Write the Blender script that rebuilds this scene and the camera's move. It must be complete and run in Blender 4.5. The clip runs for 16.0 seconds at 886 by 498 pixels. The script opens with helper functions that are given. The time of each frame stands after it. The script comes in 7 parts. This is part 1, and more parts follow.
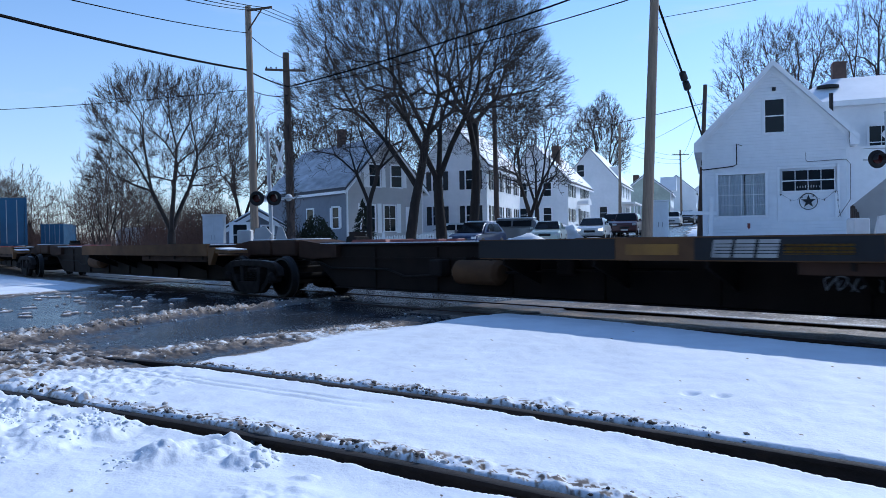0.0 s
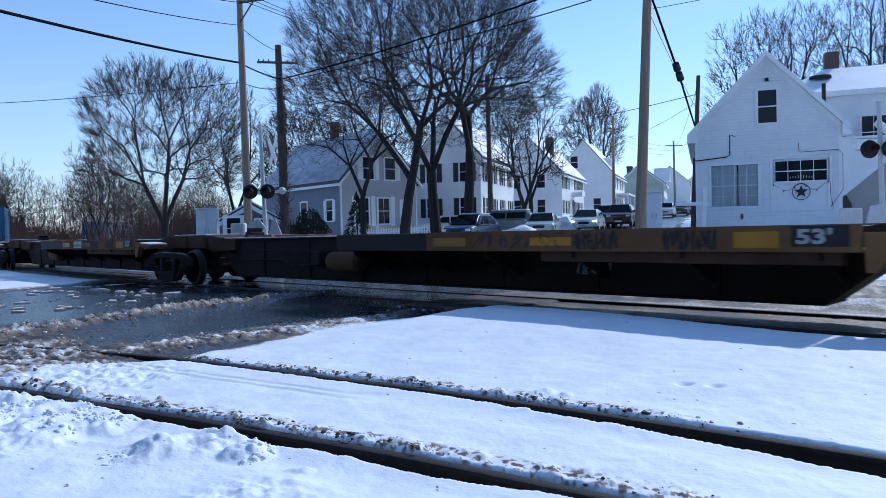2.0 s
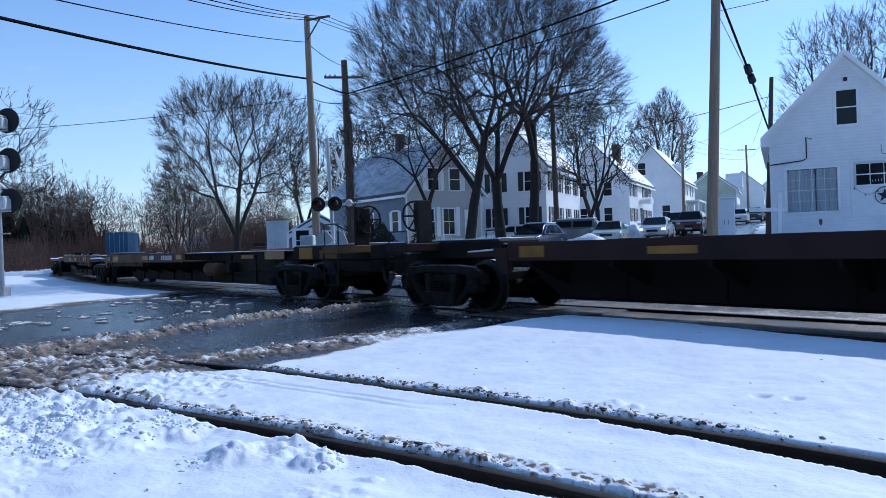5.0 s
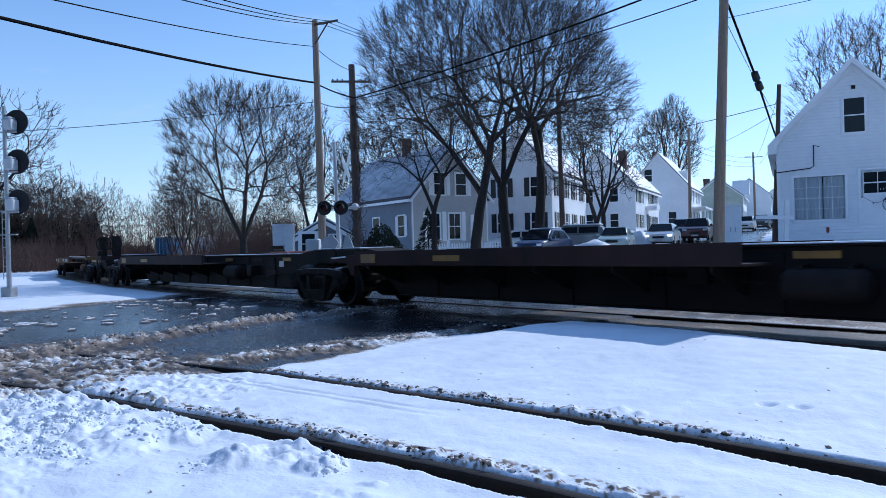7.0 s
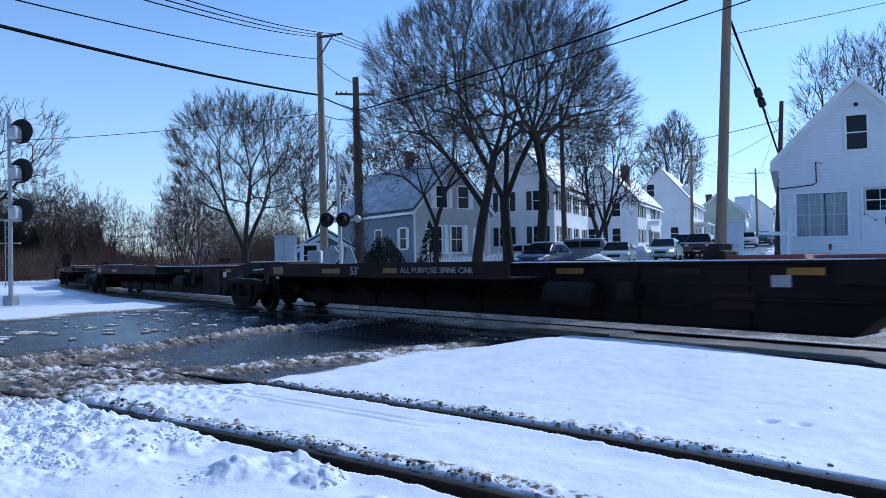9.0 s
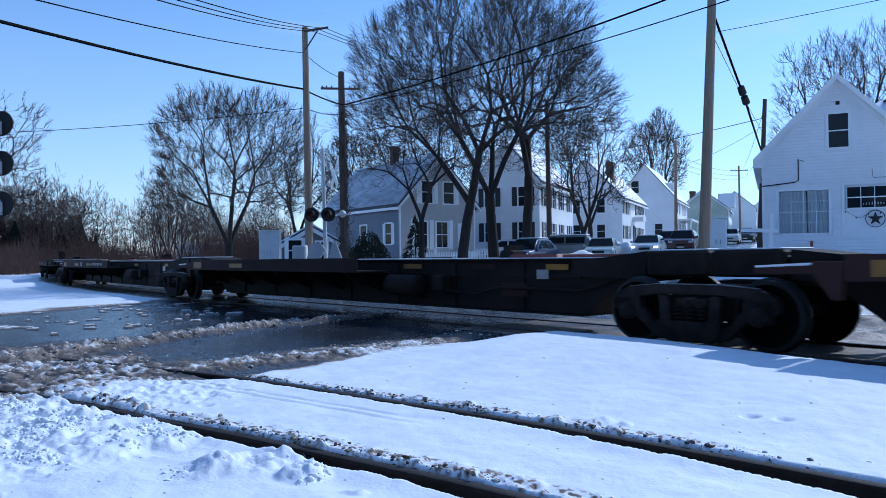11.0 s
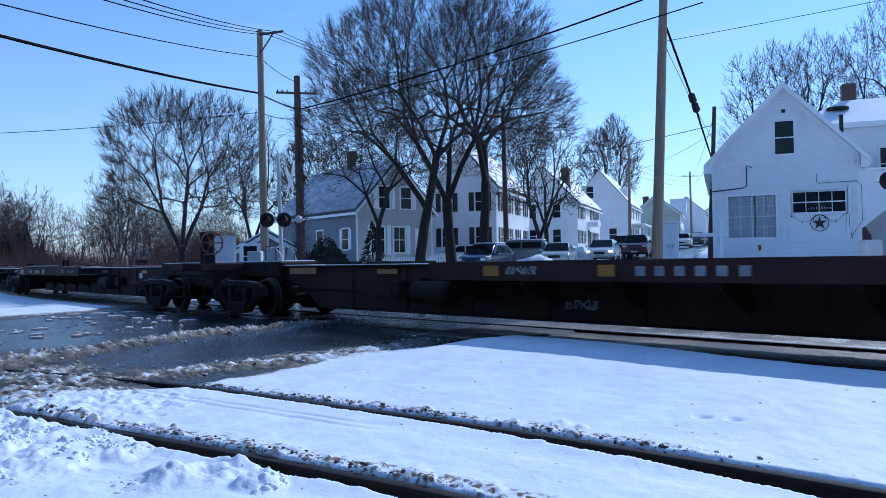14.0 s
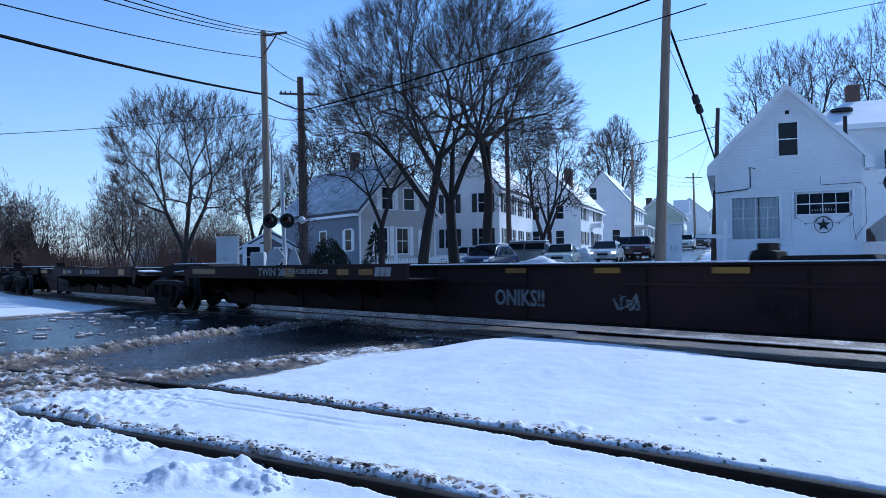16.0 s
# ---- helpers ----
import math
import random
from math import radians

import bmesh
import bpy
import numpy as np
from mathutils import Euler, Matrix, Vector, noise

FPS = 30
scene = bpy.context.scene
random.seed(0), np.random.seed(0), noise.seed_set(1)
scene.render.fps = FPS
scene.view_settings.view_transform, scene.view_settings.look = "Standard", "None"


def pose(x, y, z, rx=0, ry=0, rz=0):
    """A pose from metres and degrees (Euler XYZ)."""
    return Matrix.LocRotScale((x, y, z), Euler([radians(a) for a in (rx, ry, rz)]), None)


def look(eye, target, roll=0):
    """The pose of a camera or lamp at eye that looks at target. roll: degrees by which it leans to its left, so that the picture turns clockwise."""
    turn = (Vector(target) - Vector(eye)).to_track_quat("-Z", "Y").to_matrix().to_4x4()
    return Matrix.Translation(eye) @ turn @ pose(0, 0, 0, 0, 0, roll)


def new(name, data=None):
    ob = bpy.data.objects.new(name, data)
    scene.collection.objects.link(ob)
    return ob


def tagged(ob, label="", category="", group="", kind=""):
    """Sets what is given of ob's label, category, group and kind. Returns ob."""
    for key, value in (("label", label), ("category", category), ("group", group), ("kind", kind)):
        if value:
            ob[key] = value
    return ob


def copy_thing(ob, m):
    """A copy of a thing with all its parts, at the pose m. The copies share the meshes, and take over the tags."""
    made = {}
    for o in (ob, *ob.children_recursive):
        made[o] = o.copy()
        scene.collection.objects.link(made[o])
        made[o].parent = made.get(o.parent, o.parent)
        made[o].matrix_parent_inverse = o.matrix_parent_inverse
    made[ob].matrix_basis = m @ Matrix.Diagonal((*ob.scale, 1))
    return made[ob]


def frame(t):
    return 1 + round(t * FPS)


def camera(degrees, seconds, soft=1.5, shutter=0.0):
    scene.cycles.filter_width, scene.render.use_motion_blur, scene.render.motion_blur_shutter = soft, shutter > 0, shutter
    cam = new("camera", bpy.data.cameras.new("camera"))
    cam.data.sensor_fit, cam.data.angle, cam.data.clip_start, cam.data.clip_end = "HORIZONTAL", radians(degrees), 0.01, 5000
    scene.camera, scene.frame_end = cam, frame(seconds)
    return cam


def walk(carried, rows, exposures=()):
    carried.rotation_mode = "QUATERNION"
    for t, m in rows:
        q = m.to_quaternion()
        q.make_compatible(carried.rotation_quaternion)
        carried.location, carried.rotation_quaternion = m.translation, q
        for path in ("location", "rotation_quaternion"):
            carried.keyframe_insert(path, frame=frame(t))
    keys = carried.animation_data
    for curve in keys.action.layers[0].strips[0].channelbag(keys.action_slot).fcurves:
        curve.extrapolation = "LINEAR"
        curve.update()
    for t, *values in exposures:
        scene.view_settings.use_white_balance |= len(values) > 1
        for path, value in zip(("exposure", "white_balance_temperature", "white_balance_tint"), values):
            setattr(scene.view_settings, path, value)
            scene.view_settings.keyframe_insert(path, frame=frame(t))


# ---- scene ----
cam = camera(62.2, 16.0, soft=0.7, shutter=0.12)

PATH = [
    (0, pose(0, 0, 1.25, 89.20, 1.00, 0.09)),
    (0.5, pose(0, 0, 1.25, 88.89, 1.06, -0.42)),
    (1, pose(0, 0, 1.25, 88.68, 1.12, -0.74)),
    (1.5, pose(0, 0, 1.25, 88.54, 1.22, -0.76)),
    (2, pose(0, 0, 1.25, 88.59, 1.33, -0.37)),
    (2.5, pose(0, 0, 1.25, 88.57, 1.48, 0.44)),
    (3, pose(0, 0, 1.25, 88.59, 1.69, 1.55)),
    (3.5, pose(0, 0, 1.25, 88.73, 1.88, 2.66)),
    (4, pose(0, 0, 1.25, 88.92, 2.01, 3.62)),
    (4.5, pose(0, 0, 1.25, 89.17, 1.95, 4.26)),
    (5, pose(0, 0, 1.25, 89.52, 1.98, 4.72)),
    (7.5, pose(0, 0, 1.25, 90.00, 1.36, 5.24)),
    (8, pose(0, 0, 1.25, 90.21, 1.22, 5.34)),
    (8.5, pose(0, 0, 1.25, 90.55, 1.05, 5.39)),
    (9, pose(0, 0, 1.25, 90.91, 0.90, 5.29)),
    (11.5, pose(0, 0, 1.25, 90.36, 0.62, 3.75)),
    (12, pose(0, 0, 1.25, 90.23, 0.55, 3.33)),
    (12.5, pose(0, 0, 1.25, 90.31, 0.63, 2.79)),
    (13, pose(0, 0, 1.25, 90.51, 0.80, 2.18)),
    (13.5, pose(0, 0, 1.25, 90.73, 0.96, 1.46)),
    (14, pose(0, 0, 1.25, 90.89, 0.95, 0.82)),
    (14.5, pose(0, 0, 1.25, 90.99, 0.92, 0.49)),
    (15, pose(0, 0, 1.25, 91.17, 0.97, 0.59)),
    (15.5, pose(0, 0, 1.25, 91.22, 0.90, 1.00)),
    (16, pose(0, 0, 1.25, 90.98, 0.85, 1.05)),
]
walk(cam, PATH, [(0.0, -0.42, 5350, 10), (5.0, -0.42, 5300, 10), (8.5, -0.44, 5200, 10), (11.5, -0.47, 4980, 10), (16.0, -0.47, 4950, 10)])

# ---- light: low winter sun from beyond the track, to the right ----
SUN_BEARING, SUN_HEIGHT = 48.0, 36.0     # degrees to the right of straight ahead, degrees above the horizon
world = bpy.data.worlds.new("winter_sky")
scene.world = world
world.use_nodes = True
wt = world.node_tree
sky = wt.nodes.new("ShaderNodeTexSky")
sky.sky_type, sky.sun_disc = "NISHITA", False
sky.air_density, sky.dust_density, sky.ozone_density = 1.0, 0.0, 2.0
sky.sun_elevation, sky.sun_rotation = radians(SUN_HEIGHT), radians(SUN_BEARING)
# thin wisps of cloud
way = wt.nodes.new("ShaderNodeTexCoord")
squeeze = wt.nodes.new("ShaderNodeMapping")
squeeze.inputs["Scale"].default_value = (1.6, 1.6, 6.0)
wisp = wt.nodes.new("ShaderNodeTexNoise")
wisp.inputs["Scale"].default_value, wisp.inputs["Detail"].default_value = 2.6, 7.0
fade = wt.nodes.new("ShaderNodeMapRange")
fade.inputs["From Min"].default_value, fade.inputs["From Max"].default_value, fade.inputs["To Max"].default_value = 0.57, 0.80, 0.55
cloud = wt.nodes.new("ShaderNodeMixRGB")
cloud.inputs[2].default_value = (4.6, 4.9, 5.3, 1)
wt.links.new(way.outputs["Generated"], squeeze.inputs[0])
wt.links.new(squeeze.outputs[0], wisp.inputs["Vector"])
wt.links.new(wisp.outputs[0], fade.inputs[0])
wt.links.new(fade.outputs[0], cloud.inputs[0])
wt.links.new(sky.outputs[0], cloud.inputs[1])
# pale haze low over the horizon
up = wt.nodes.new("ShaderNodeSeparateXYZ")
low_air = wt.nodes.new("ShaderNodeMapRange")
low_air.inputs["From Min"].default_value, low_air.inputs["From Max"].default_value = 0.32, 0.0
low_air.inputs["To Min"].default_value, low_air.inputs["To Max"].default_value = 0.0, 0.48
haze = wt.nodes.new("ShaderNodeMixRGB")
haze.inputs[2].default_value = (3.5, 3.9, 4.7, 1)
wt.links.new(way.outputs["Generated"], up.inputs[0])
wt.links.new(up.outputs["Z"], low_air.inputs[0])
wt.links.new(low_air.outputs[0], haze.inputs[0])
wt.links.new(cloud.outputs[0], haze.inputs[1])
wt.links.new(haze.outputs[0], wt.nodes["Background"].inputs[0])
wt.nodes["Background"].inputs[1].default_value = 0.21
sun = new("sun", bpy.data.lights.new("sun", "SUN"))
sun.data.energy, sun.data.angle, sun.data.color = 4.0, radians(0.53), (1.0, 0.94, 0.85)
a, e = radians(SUN_BEARING), radians(SUN_HEIGHT)
sun.matrix_world = look((math.sin(a) * math.cos(e) * 50, math.cos(a) * math.cos(e) * 50, math.sin(e) * 50), (0, 0, 0))

# ---- materials ----
def mat(name, color, rough=0.7, metal=0.0, color2=None, scale=8.0, bump=0.0, bump_scale=None, spec=0.5, detail=6.0, per_object=0.0, stretch=(1, 1, 1), low=0.35, high=0.65):
    """A surface of two mixed colours with fine relief; stretch draws the grain out along an axis."""
    m = bpy.data.materials.new(name)
    m.use_nodes = True
    nt = m.node_tree
    N, Lk = nt.nodes, nt.links
    b = N["Principled BSDF"]
    b.inputs["Roughness"].default_value, b.inputs["Metallic"].default_value = rough, metal
    b.inputs["Specular IOR Level"].default_value = spec
    tc = N.new("ShaderNodeTexCoord")
    mp = N.new("ShaderNodeMapping")
    mp.inputs["Scale"].default_value = stretch
    Lk.new(tc.outputs["Object"], mp.inputs[0])
    n1 = N.new("ShaderNodeTexNoise")
    n1.inputs["Scale"].default_value, n1.inputs["Detail"].default_value = scale, detail
    Lk.new(mp.outputs[0], n1.inputs["Vector"])
    n2 = N.new("ShaderNodeTexNoise")
    n2.inputs["Scale"].default_value, n2.inputs["Detail"].default_value = scale * 0.17, 3.0
    Lk.new(mp.outputs[0], n2.inputs["Vector"])
    add = N.new("ShaderNodeMath")
    add.operation = "MULTIPLY_ADD"
    Lk.new(n2.outputs[0], add.inputs[0])
    add.inputs[1].default_value = 0.6
    half = N.new("ShaderNodeMath")
    half.operation = "MULTIPLY"
    half.inputs[1].default_value = 0.4
    Lk.new(n1.outputs[0], half.inputs[0])
    Lk.new(half.outputs[0], add.inputs[2])
    r = N.new("ShaderNodeValToRGB")
    r.color_ramp.elements[0].position, r.color_ramp.elements[1].position = low, high
    c2 = color2 or tuple(c * 0.7 for c in color)
    r.color_ramp.elements[0].color, r.color_ramp.elements[1].color = (*c2, 1), (*color, 1)
    Lk.new(add.outputs[0], r.inputs[0])
    out = r.outputs[0]
    if per_object:
        oi = N.new("ShaderNodeObjectInfo")
        hsv = N.new("ShaderNodeHueSaturation")
        ma = N.new("ShaderNodeMath")
        ma.operation = "MULTIPLY_ADD"
        ma.inputs[1].default_value, ma.inputs[2].default_value = per_object, 1 - per_object / 2
        Lk.new(oi.outputs["Random"], ma.inputs[0])
        Lk.new(ma.outputs[0], hsv.inputs["Value"])
        Lk.new(out, hsv.inputs["Color"])
        out = hsv.outputs[0]
    Lk.new(out, b.inputs["Base Color"])
    if bump:
        bp = N.new("ShaderNodeBump")
        bp.inputs["Strength"].default_value, bp.inputs["Distance"].default_value = min(1, bump), 0.02
        n3 = N.new("ShaderNodeTexNoise")
        n3.inputs["Scale"].default_value, n3.inputs["Detail"].default_value = bump_scale or scale * 3, 4.0
        Lk.new(mp.outputs[0], n3.inputs["Vector"])
        Lk.new(n3.outputs[0], bp.inputs["Height"])
        Lk.new(bp.outputs[0], b.inputs["Normal"])
    return m


def glass(name, tint=(0.02, 0.025, 0.03)):
    m = mat(name, tint, 0.06, spec=0.16, color2=tuple(c * 0.6 for c in tint), scale=1.5)
    return m


SNOW_ROOF = mat("roof_snow", (0.86, 0.88, 0.92), 0.6, color2=(0.78, 0.81, 0.86), scale=3, bump=0.3)
THINSNOW = mat("thin_roof_snow", (0.66, 0.69, 0.75), 0.7, color2=(0.26, 0.27, 0.30), scale=2.2, stretch=(1, 0.5, 1), bump=0.2)
DIRTYSNOW = mat("sooty_snow", (0.34, 0.34, 0.35), 0.7, color2=(0.06, 0.055, 0.05), scale=5, bump=0.3)
WHITE = mat("white_paint", (0.86, 0.86, 0.86), 0.55, color2=(0.76, 0.765, 0.77), scale=3, bump=0.05)
TRIM = mat("white_trim", (0.88, 0.88, 0.88), 0.5, color2=(0.79, 0.79, 0.78), scale=5)
GREYSIDE = mat("grey_siding", (0.50, 0.49, 0.47), 0.7, color2=(0.42, 0.41, 0.40), scale=3)
BLUESIDE = mat("blue_grey_siding", (0.20, 0.215, 0.25), 0.7, color2=(0.155, 0.17, 0.20), scale=3)
GREENSIDE = mat("pale_green_siding", (0.55, 0.60, 0.50), 0.7, scale=3)
SHINGLE = mat("dark_shingles", (0.10, 0.10, 0.11), 0.9, color2=(0.06, 0.06, 0.065), scale=14, bump=0.3)
BRICK = mat("old_chimney_brick", (0.15, 0.09, 0.07), 0.9, color2=(0.085, 0.06, 0.05), scale=9, bump=0.4)
PANE = glass("window_pane")
CURTAIN = mat("curtain", (0.86, 0.87, 0.88), 0.9, color2=(0.70, 0.72, 0.75), scale=6, stretch=(6, 6, 0.4))
SHUTTER = mat("black_shutter", (0.02, 0.022, 0.025), 0.6)
POLE = mat("weathered_pole", (0.33, 0.25, 0.18), 0.85, color2=(0.20, 0.15, 0.11), scale=20, stretch=(4, 4, 0.25), bump=0.4)
POLE_DARK = mat("creosoted_pole", (0.12, 0.08, 0.06), 0.85, color2=(0.07, 0.05, 0.04), scale=20, stretch=(4, 4, 0.25), bump=0.4)
WIRE = mat("black_cable", (0.006, 0.006, 0.007), 0.9, spec=0.08)
BARK = mat("bark", (0.032, 0.024, 0.020), 0.95, color2=(0.013, 0.010, 0.009), scale=6, stretch=(3, 3, 0.5), bump=0.6)
TWIG = mat("twigs", (0.060, 0.042, 0.034), 0.95, color2=(0.034, 0.025, 0.021), scale=2)
TWIG_PALE = mat("scrub_twigs", (0.11, 0.078, 0.062), 0.95, color2=(0.065, 0.047, 0.040), scale=2)
BRUSH = mat("brown_brush", (0.15, 0.085, 0.065), 0.95, color2=(0.07, 0.042, 0.034), scale=0.6)
PINE = mat("dark_evergreen", (0.03, 0.04, 0.026), 0.9, color2=(0.016, 0.022, 0.016), scale=3, spec=0.2)
LEAF = mat("rhododendron_leaf", (0.030, 0.038, 0.020), 0.75, color2=(0.014, 0.019, 0.011), scale=2, spec=0.2)
RAIL = mat("rusty_rail", (0.10, 0.06, 0.045), 0.75, 0.3, color2=(0.05, 0.035, 0.03), scale=12, stretch=(1, 1, 1), bump=0.2)
RAILHEAD = mat("worn_rail_head", (0.14, 0.13, 0.125), 0.45, 0.6, color2=(0.08, 0.07, 0.065), scale=10)
STEEL = mat("dark_grimy_steel", (0.026, 0.018, 0.014), 0.8, color2=(0.006, 0.005, 0.005), scale=5, bump=0.2, spec=0.25)
FRAME = mat("grimy_cast_steel", (0.044, 0.036, 0.032), 0.9, color2=(0.016, 0.013, 0.012), scale=7, bump=0.3, spec=0.12)
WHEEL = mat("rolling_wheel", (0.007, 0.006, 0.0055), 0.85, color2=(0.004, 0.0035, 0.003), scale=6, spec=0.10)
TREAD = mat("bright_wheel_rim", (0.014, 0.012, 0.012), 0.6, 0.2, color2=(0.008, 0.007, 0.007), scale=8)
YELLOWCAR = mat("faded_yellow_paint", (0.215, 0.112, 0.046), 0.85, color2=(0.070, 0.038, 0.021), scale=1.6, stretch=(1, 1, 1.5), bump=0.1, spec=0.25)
BROWNCAR = mat("oxide_brown_paint", (0.050, 0.021, 0.018), 0.8, color2=(0.013, 0.008, 0.0075), scale=1.6, bump=0.1, spec=0.3)
DARKCAR = mat("sooty_brown_paint", (0.022, 0.014, 0.012), 0.8, color2=(0.006, 0.005, 0.005), scale=1.6, bump=0.1, spec=0.3)
REFLECT = mat("yellow_reflector", (0.34, 0.17, 0.015), 0.5, color2=(0.16, 0.075, 0.012), scale=4)
BLACKPLATE = mat("black_stencil_panel", (0.015, 0.015, 0.016), 0.75, scale=4)
STENCIL = mat("white_stencil", (0.48, 0.48, 0.47), 0.7, color2=(0.27, 0.27, 0.26), scale=6)
REDDECK = mat("faded_red_hitch", (0.30, 0.07, 0.055), 0.6, color2=(0.16, 0.05, 0.04), scale=4)
RUSTWHEEL = mat("rust_red_brake_wheel", (0.20, 0.07, 0.045), 0.7, color2=(0.09, 0.04, 0.03), scale=8)
BLUEBOX = mat("blue_container", (0.025, 0.11, 0.21), 0.6, color2=(0.018, 0.075, 0.15), scale=2)
GALV = mat("galvanised_steel", (0.45, 0.46, 0.47), 0.45, 0.5, color2=(0.32, 0.33, 0.34), scale=6)
SILVER = mat("silver_painted_case", (0.60, 0.61, 0.62), 0.5, 0.1, color2=(0.48, 0.49, 0.50), scale=4)
BLACK = mat("matt_black", (0.012, 0.012, 0.013), 0.7)
REDLENS = mat("dark_red_lens", (0.06, 0.008, 0.007), 0.25)
RUBBER = mat("tyre_rubber", (0.015, 0.015, 0.016), 0.8)
STUMPWOOD = mat("old_stump", (0.20, 0.16, 0.12), 0.9, scale=10)

GRAFFITI = mat("chalky_spray_paint", (0.30, 0.32, 0.33), 0.8, color2=(0.16, 0.17, 0.18), scale=5)
RAIL_OLD = mat("black_rusted_rail", (0.028, 0.02, 0.017), 0.85, color2=(0.012, 0.010, 0.009), scale=12, bump=0.3)

# brown-black for the sills and stiffeners of the yellow cars
DARKSILL = mat("dark_sill_paint", (0.030, 0.019, 0.014), 0.8, color2=(0.008, 0.006, 0.0055), scale=1.6, bump=0.1, spec=0.2)
RUSTLEDGE = mat("rusty_brown_ledge", (0.085, 0.045, 0.028), 0.85, color2=(0.028, 0.016, 0.012), scale=2.5, bump=0.2, spec=0.2)
YELLOWPANEL = mat("yellow_panel_paint", (0.42, 0.21, 0.012), 0.6, color2=(0.26, 0.12, 0.012), scale=3, spec=0.3)

# ---- the lie of the land ----
# The main track runs at 45 degrees to the first view: s counts metres along it (away), q metres across it.
TD, TN = Vector((-math.sin(radians(45)), math.cos(radians(45)))), Vector((math.cos(radians(45)), math.sin(radians(45))))
QC, S_CURVE, R_CURVE, RAIL_Z, GAUGE = 9.3, 22.0, 150.0, 0.08, 1.5
SPEED = 10.3
UD, UW = (math.sin(radians(20)), math.cos(radians(20))), (math.cos(radians(20)), -math.sin(radians(20)))   # street: along, across


def track(s, off=0.0):
    """A place on the main track, s metres along it and off metres to its far side, and its heading."""
    if s <= S_CURVE:
        p, a = TN * (QC + off) + TD * s, 0.0
        h = TD
    else:
        a = (s - S_CURVE) / R_CURVE
        h = TD * math.cos(a) + TN * math.sin(a)
        side = TN * math.cos(a) - TD * math.sin(a)
        p = TN * QC + TD * S_CURVE + TD * R_CURVE * math.sin(a) + TN * R_CURVE * (1 - math.cos(a)) + side * off
    return p, h


def smooth(a, b, v):
    t = np.clip((v - a) / (b - a), 0, 1)
    return t * t * (3 - 2 * t)


def track_gap(x, y):
    """Signed distance across the main track (negative: the near side), for arrays."""
    s = x * TD.x + y * TD.y
    q = x * TN.x + y * TN.y
    straight = q - QC
    cx, cy = (TN * (QC + R_CURVE) + TD * S_CURVE)
    bent = R_CURVE - np.hypot(x - cx, y - cy)
    return np.where(s < S_CURVE, straight, bent)


def land(x, y):
    """Height of the bare ground."""
    x, y = np.asarray(x, float), np.asarray(y, float)
    g = track_gap(x, y)
    bearing = np.degrees(np.arctan2(-x, np.maximum(y, 0.01)))
    q = x * TN.x + y * TN.y - QC
    rise = np.clip(q - 3.5, 0, 17.5) * 0.035 + np.clip(q - 21, 0, 150) * 0.033
    rise = rise * smooth(24, 12, bearing) * (y > 0)
    return rise


def z_at(x, y):
    return float(land(x, y))


# fields of smooth noise for the snow, as sums of waves with seeded directions
rng = np.random.RandomState(7)


def lattice(n=256):
    return rng.rand(n, n)


GRIDS = [lattice() for _ in range(5)]


def value_noise(x, y, size, k):
    g = GRIDS[k % 5]
    n = g.shape[0]
    u, v = x / size + 31.7 * k, y / size + 17.3 * k
    iu, iv = np.floor(u).astype(int), np.floor(v).astype(int)
    fu, fv = u - iu, v - iv
    fu, fv = fu * fu * (3 - 2 * fu), fv * fv * (3 - 2 * fv)
    a, b, c, d = g[iu % n, iv % n], g[(iu + 1) % n, iv % n], g[iu % n, (iv + 1) % n], g[(iu + 1) % n, (iv + 1) % n]
    return (a * (1 - fu) + b * fu) * (1 - fv) + (c * (1 - fu) + d * fu) * fv - 0.5


def rough(x, y, size, octaves=4, k=0):
    return sum(value_noise(x, y, size / 2 ** i, k + i) / 2 ** i for i in range(octaves))


# the siding: two rails that curve gently past the camera
SID_A = [(-9.5, 9.0), (-6.2, 7.42), (-3.52, 6.03), (-2.73, 5.53), (-1.78, 4.97), (-1.01, 4.48), (-0.29, 4.02), (0.24, 3.65), (1.1, 3.0), (2.2, 2.1), (4.0, 0.5)]
SID_B = [(-8.9, 10.4), (-5.5, 8.78), (-3.25, 7.68), (-2.12, 7.0), (-1.12, 6.3), (-0.13, 5.62), (0.62, 5.06), (1.4, 4.44), (1.95, 3.98), (2.5, 3.5), (3.4, 2.65), (5.2, 1.0)]


def resample(points, step):
    pts = [Vector(p) for p in points]
    out = []
    for i in range(len(pts) - 1):
        p0, p1, p2, p3 = pts[max(0, i - 1)], pts[i], pts[i + 1], pts[min(len(pts) - 1, i + 2)]
        n = max(1, int((p2 - p1).length / step))
        for j in range(n):
            t = j / n
            out.append(0.5 * ((2 * p1) + (p2 - p0) * t + (2 * p0 - 5 * p1 + 4 * p2 - p3) * t * t + (3 * p1 - p0 - 3 * p2 + p3) * t ** 3))
    out.append(pts[-1])
    return out


def gap_to_line(x, y, line):
    """Signed distance to a polyline (positive: to the left of its direction)."""
    best = np.full(x.shape, 1e9)
    sign = np.ones(x.shape)
    for a, b in zip(line[:-1], line[1:]):
        dx, dy = b.x - a.x, b.y - a.y
        l2 = dx * dx + dy * dy
        t = np.clip(((x - a.x) * dx + (y - a.y) * dy) / l2, 0, 1)
        ex, ey = x - a.x - t * dx, y - a.y - t * dy
        d = np.hypot(ex, ey)
        near = d < best
        best = np.where(near, d, best)
        sign = np.where(near, np.sign(dx * ey - dy * ex), sign)
    return best * sign


def lump(x, y, cx, cy, r, h):
    d = np.hypot(x - cx, y - cy) / r
    return h * np.clip(1 - d * d, 0, 1) ** 1.5


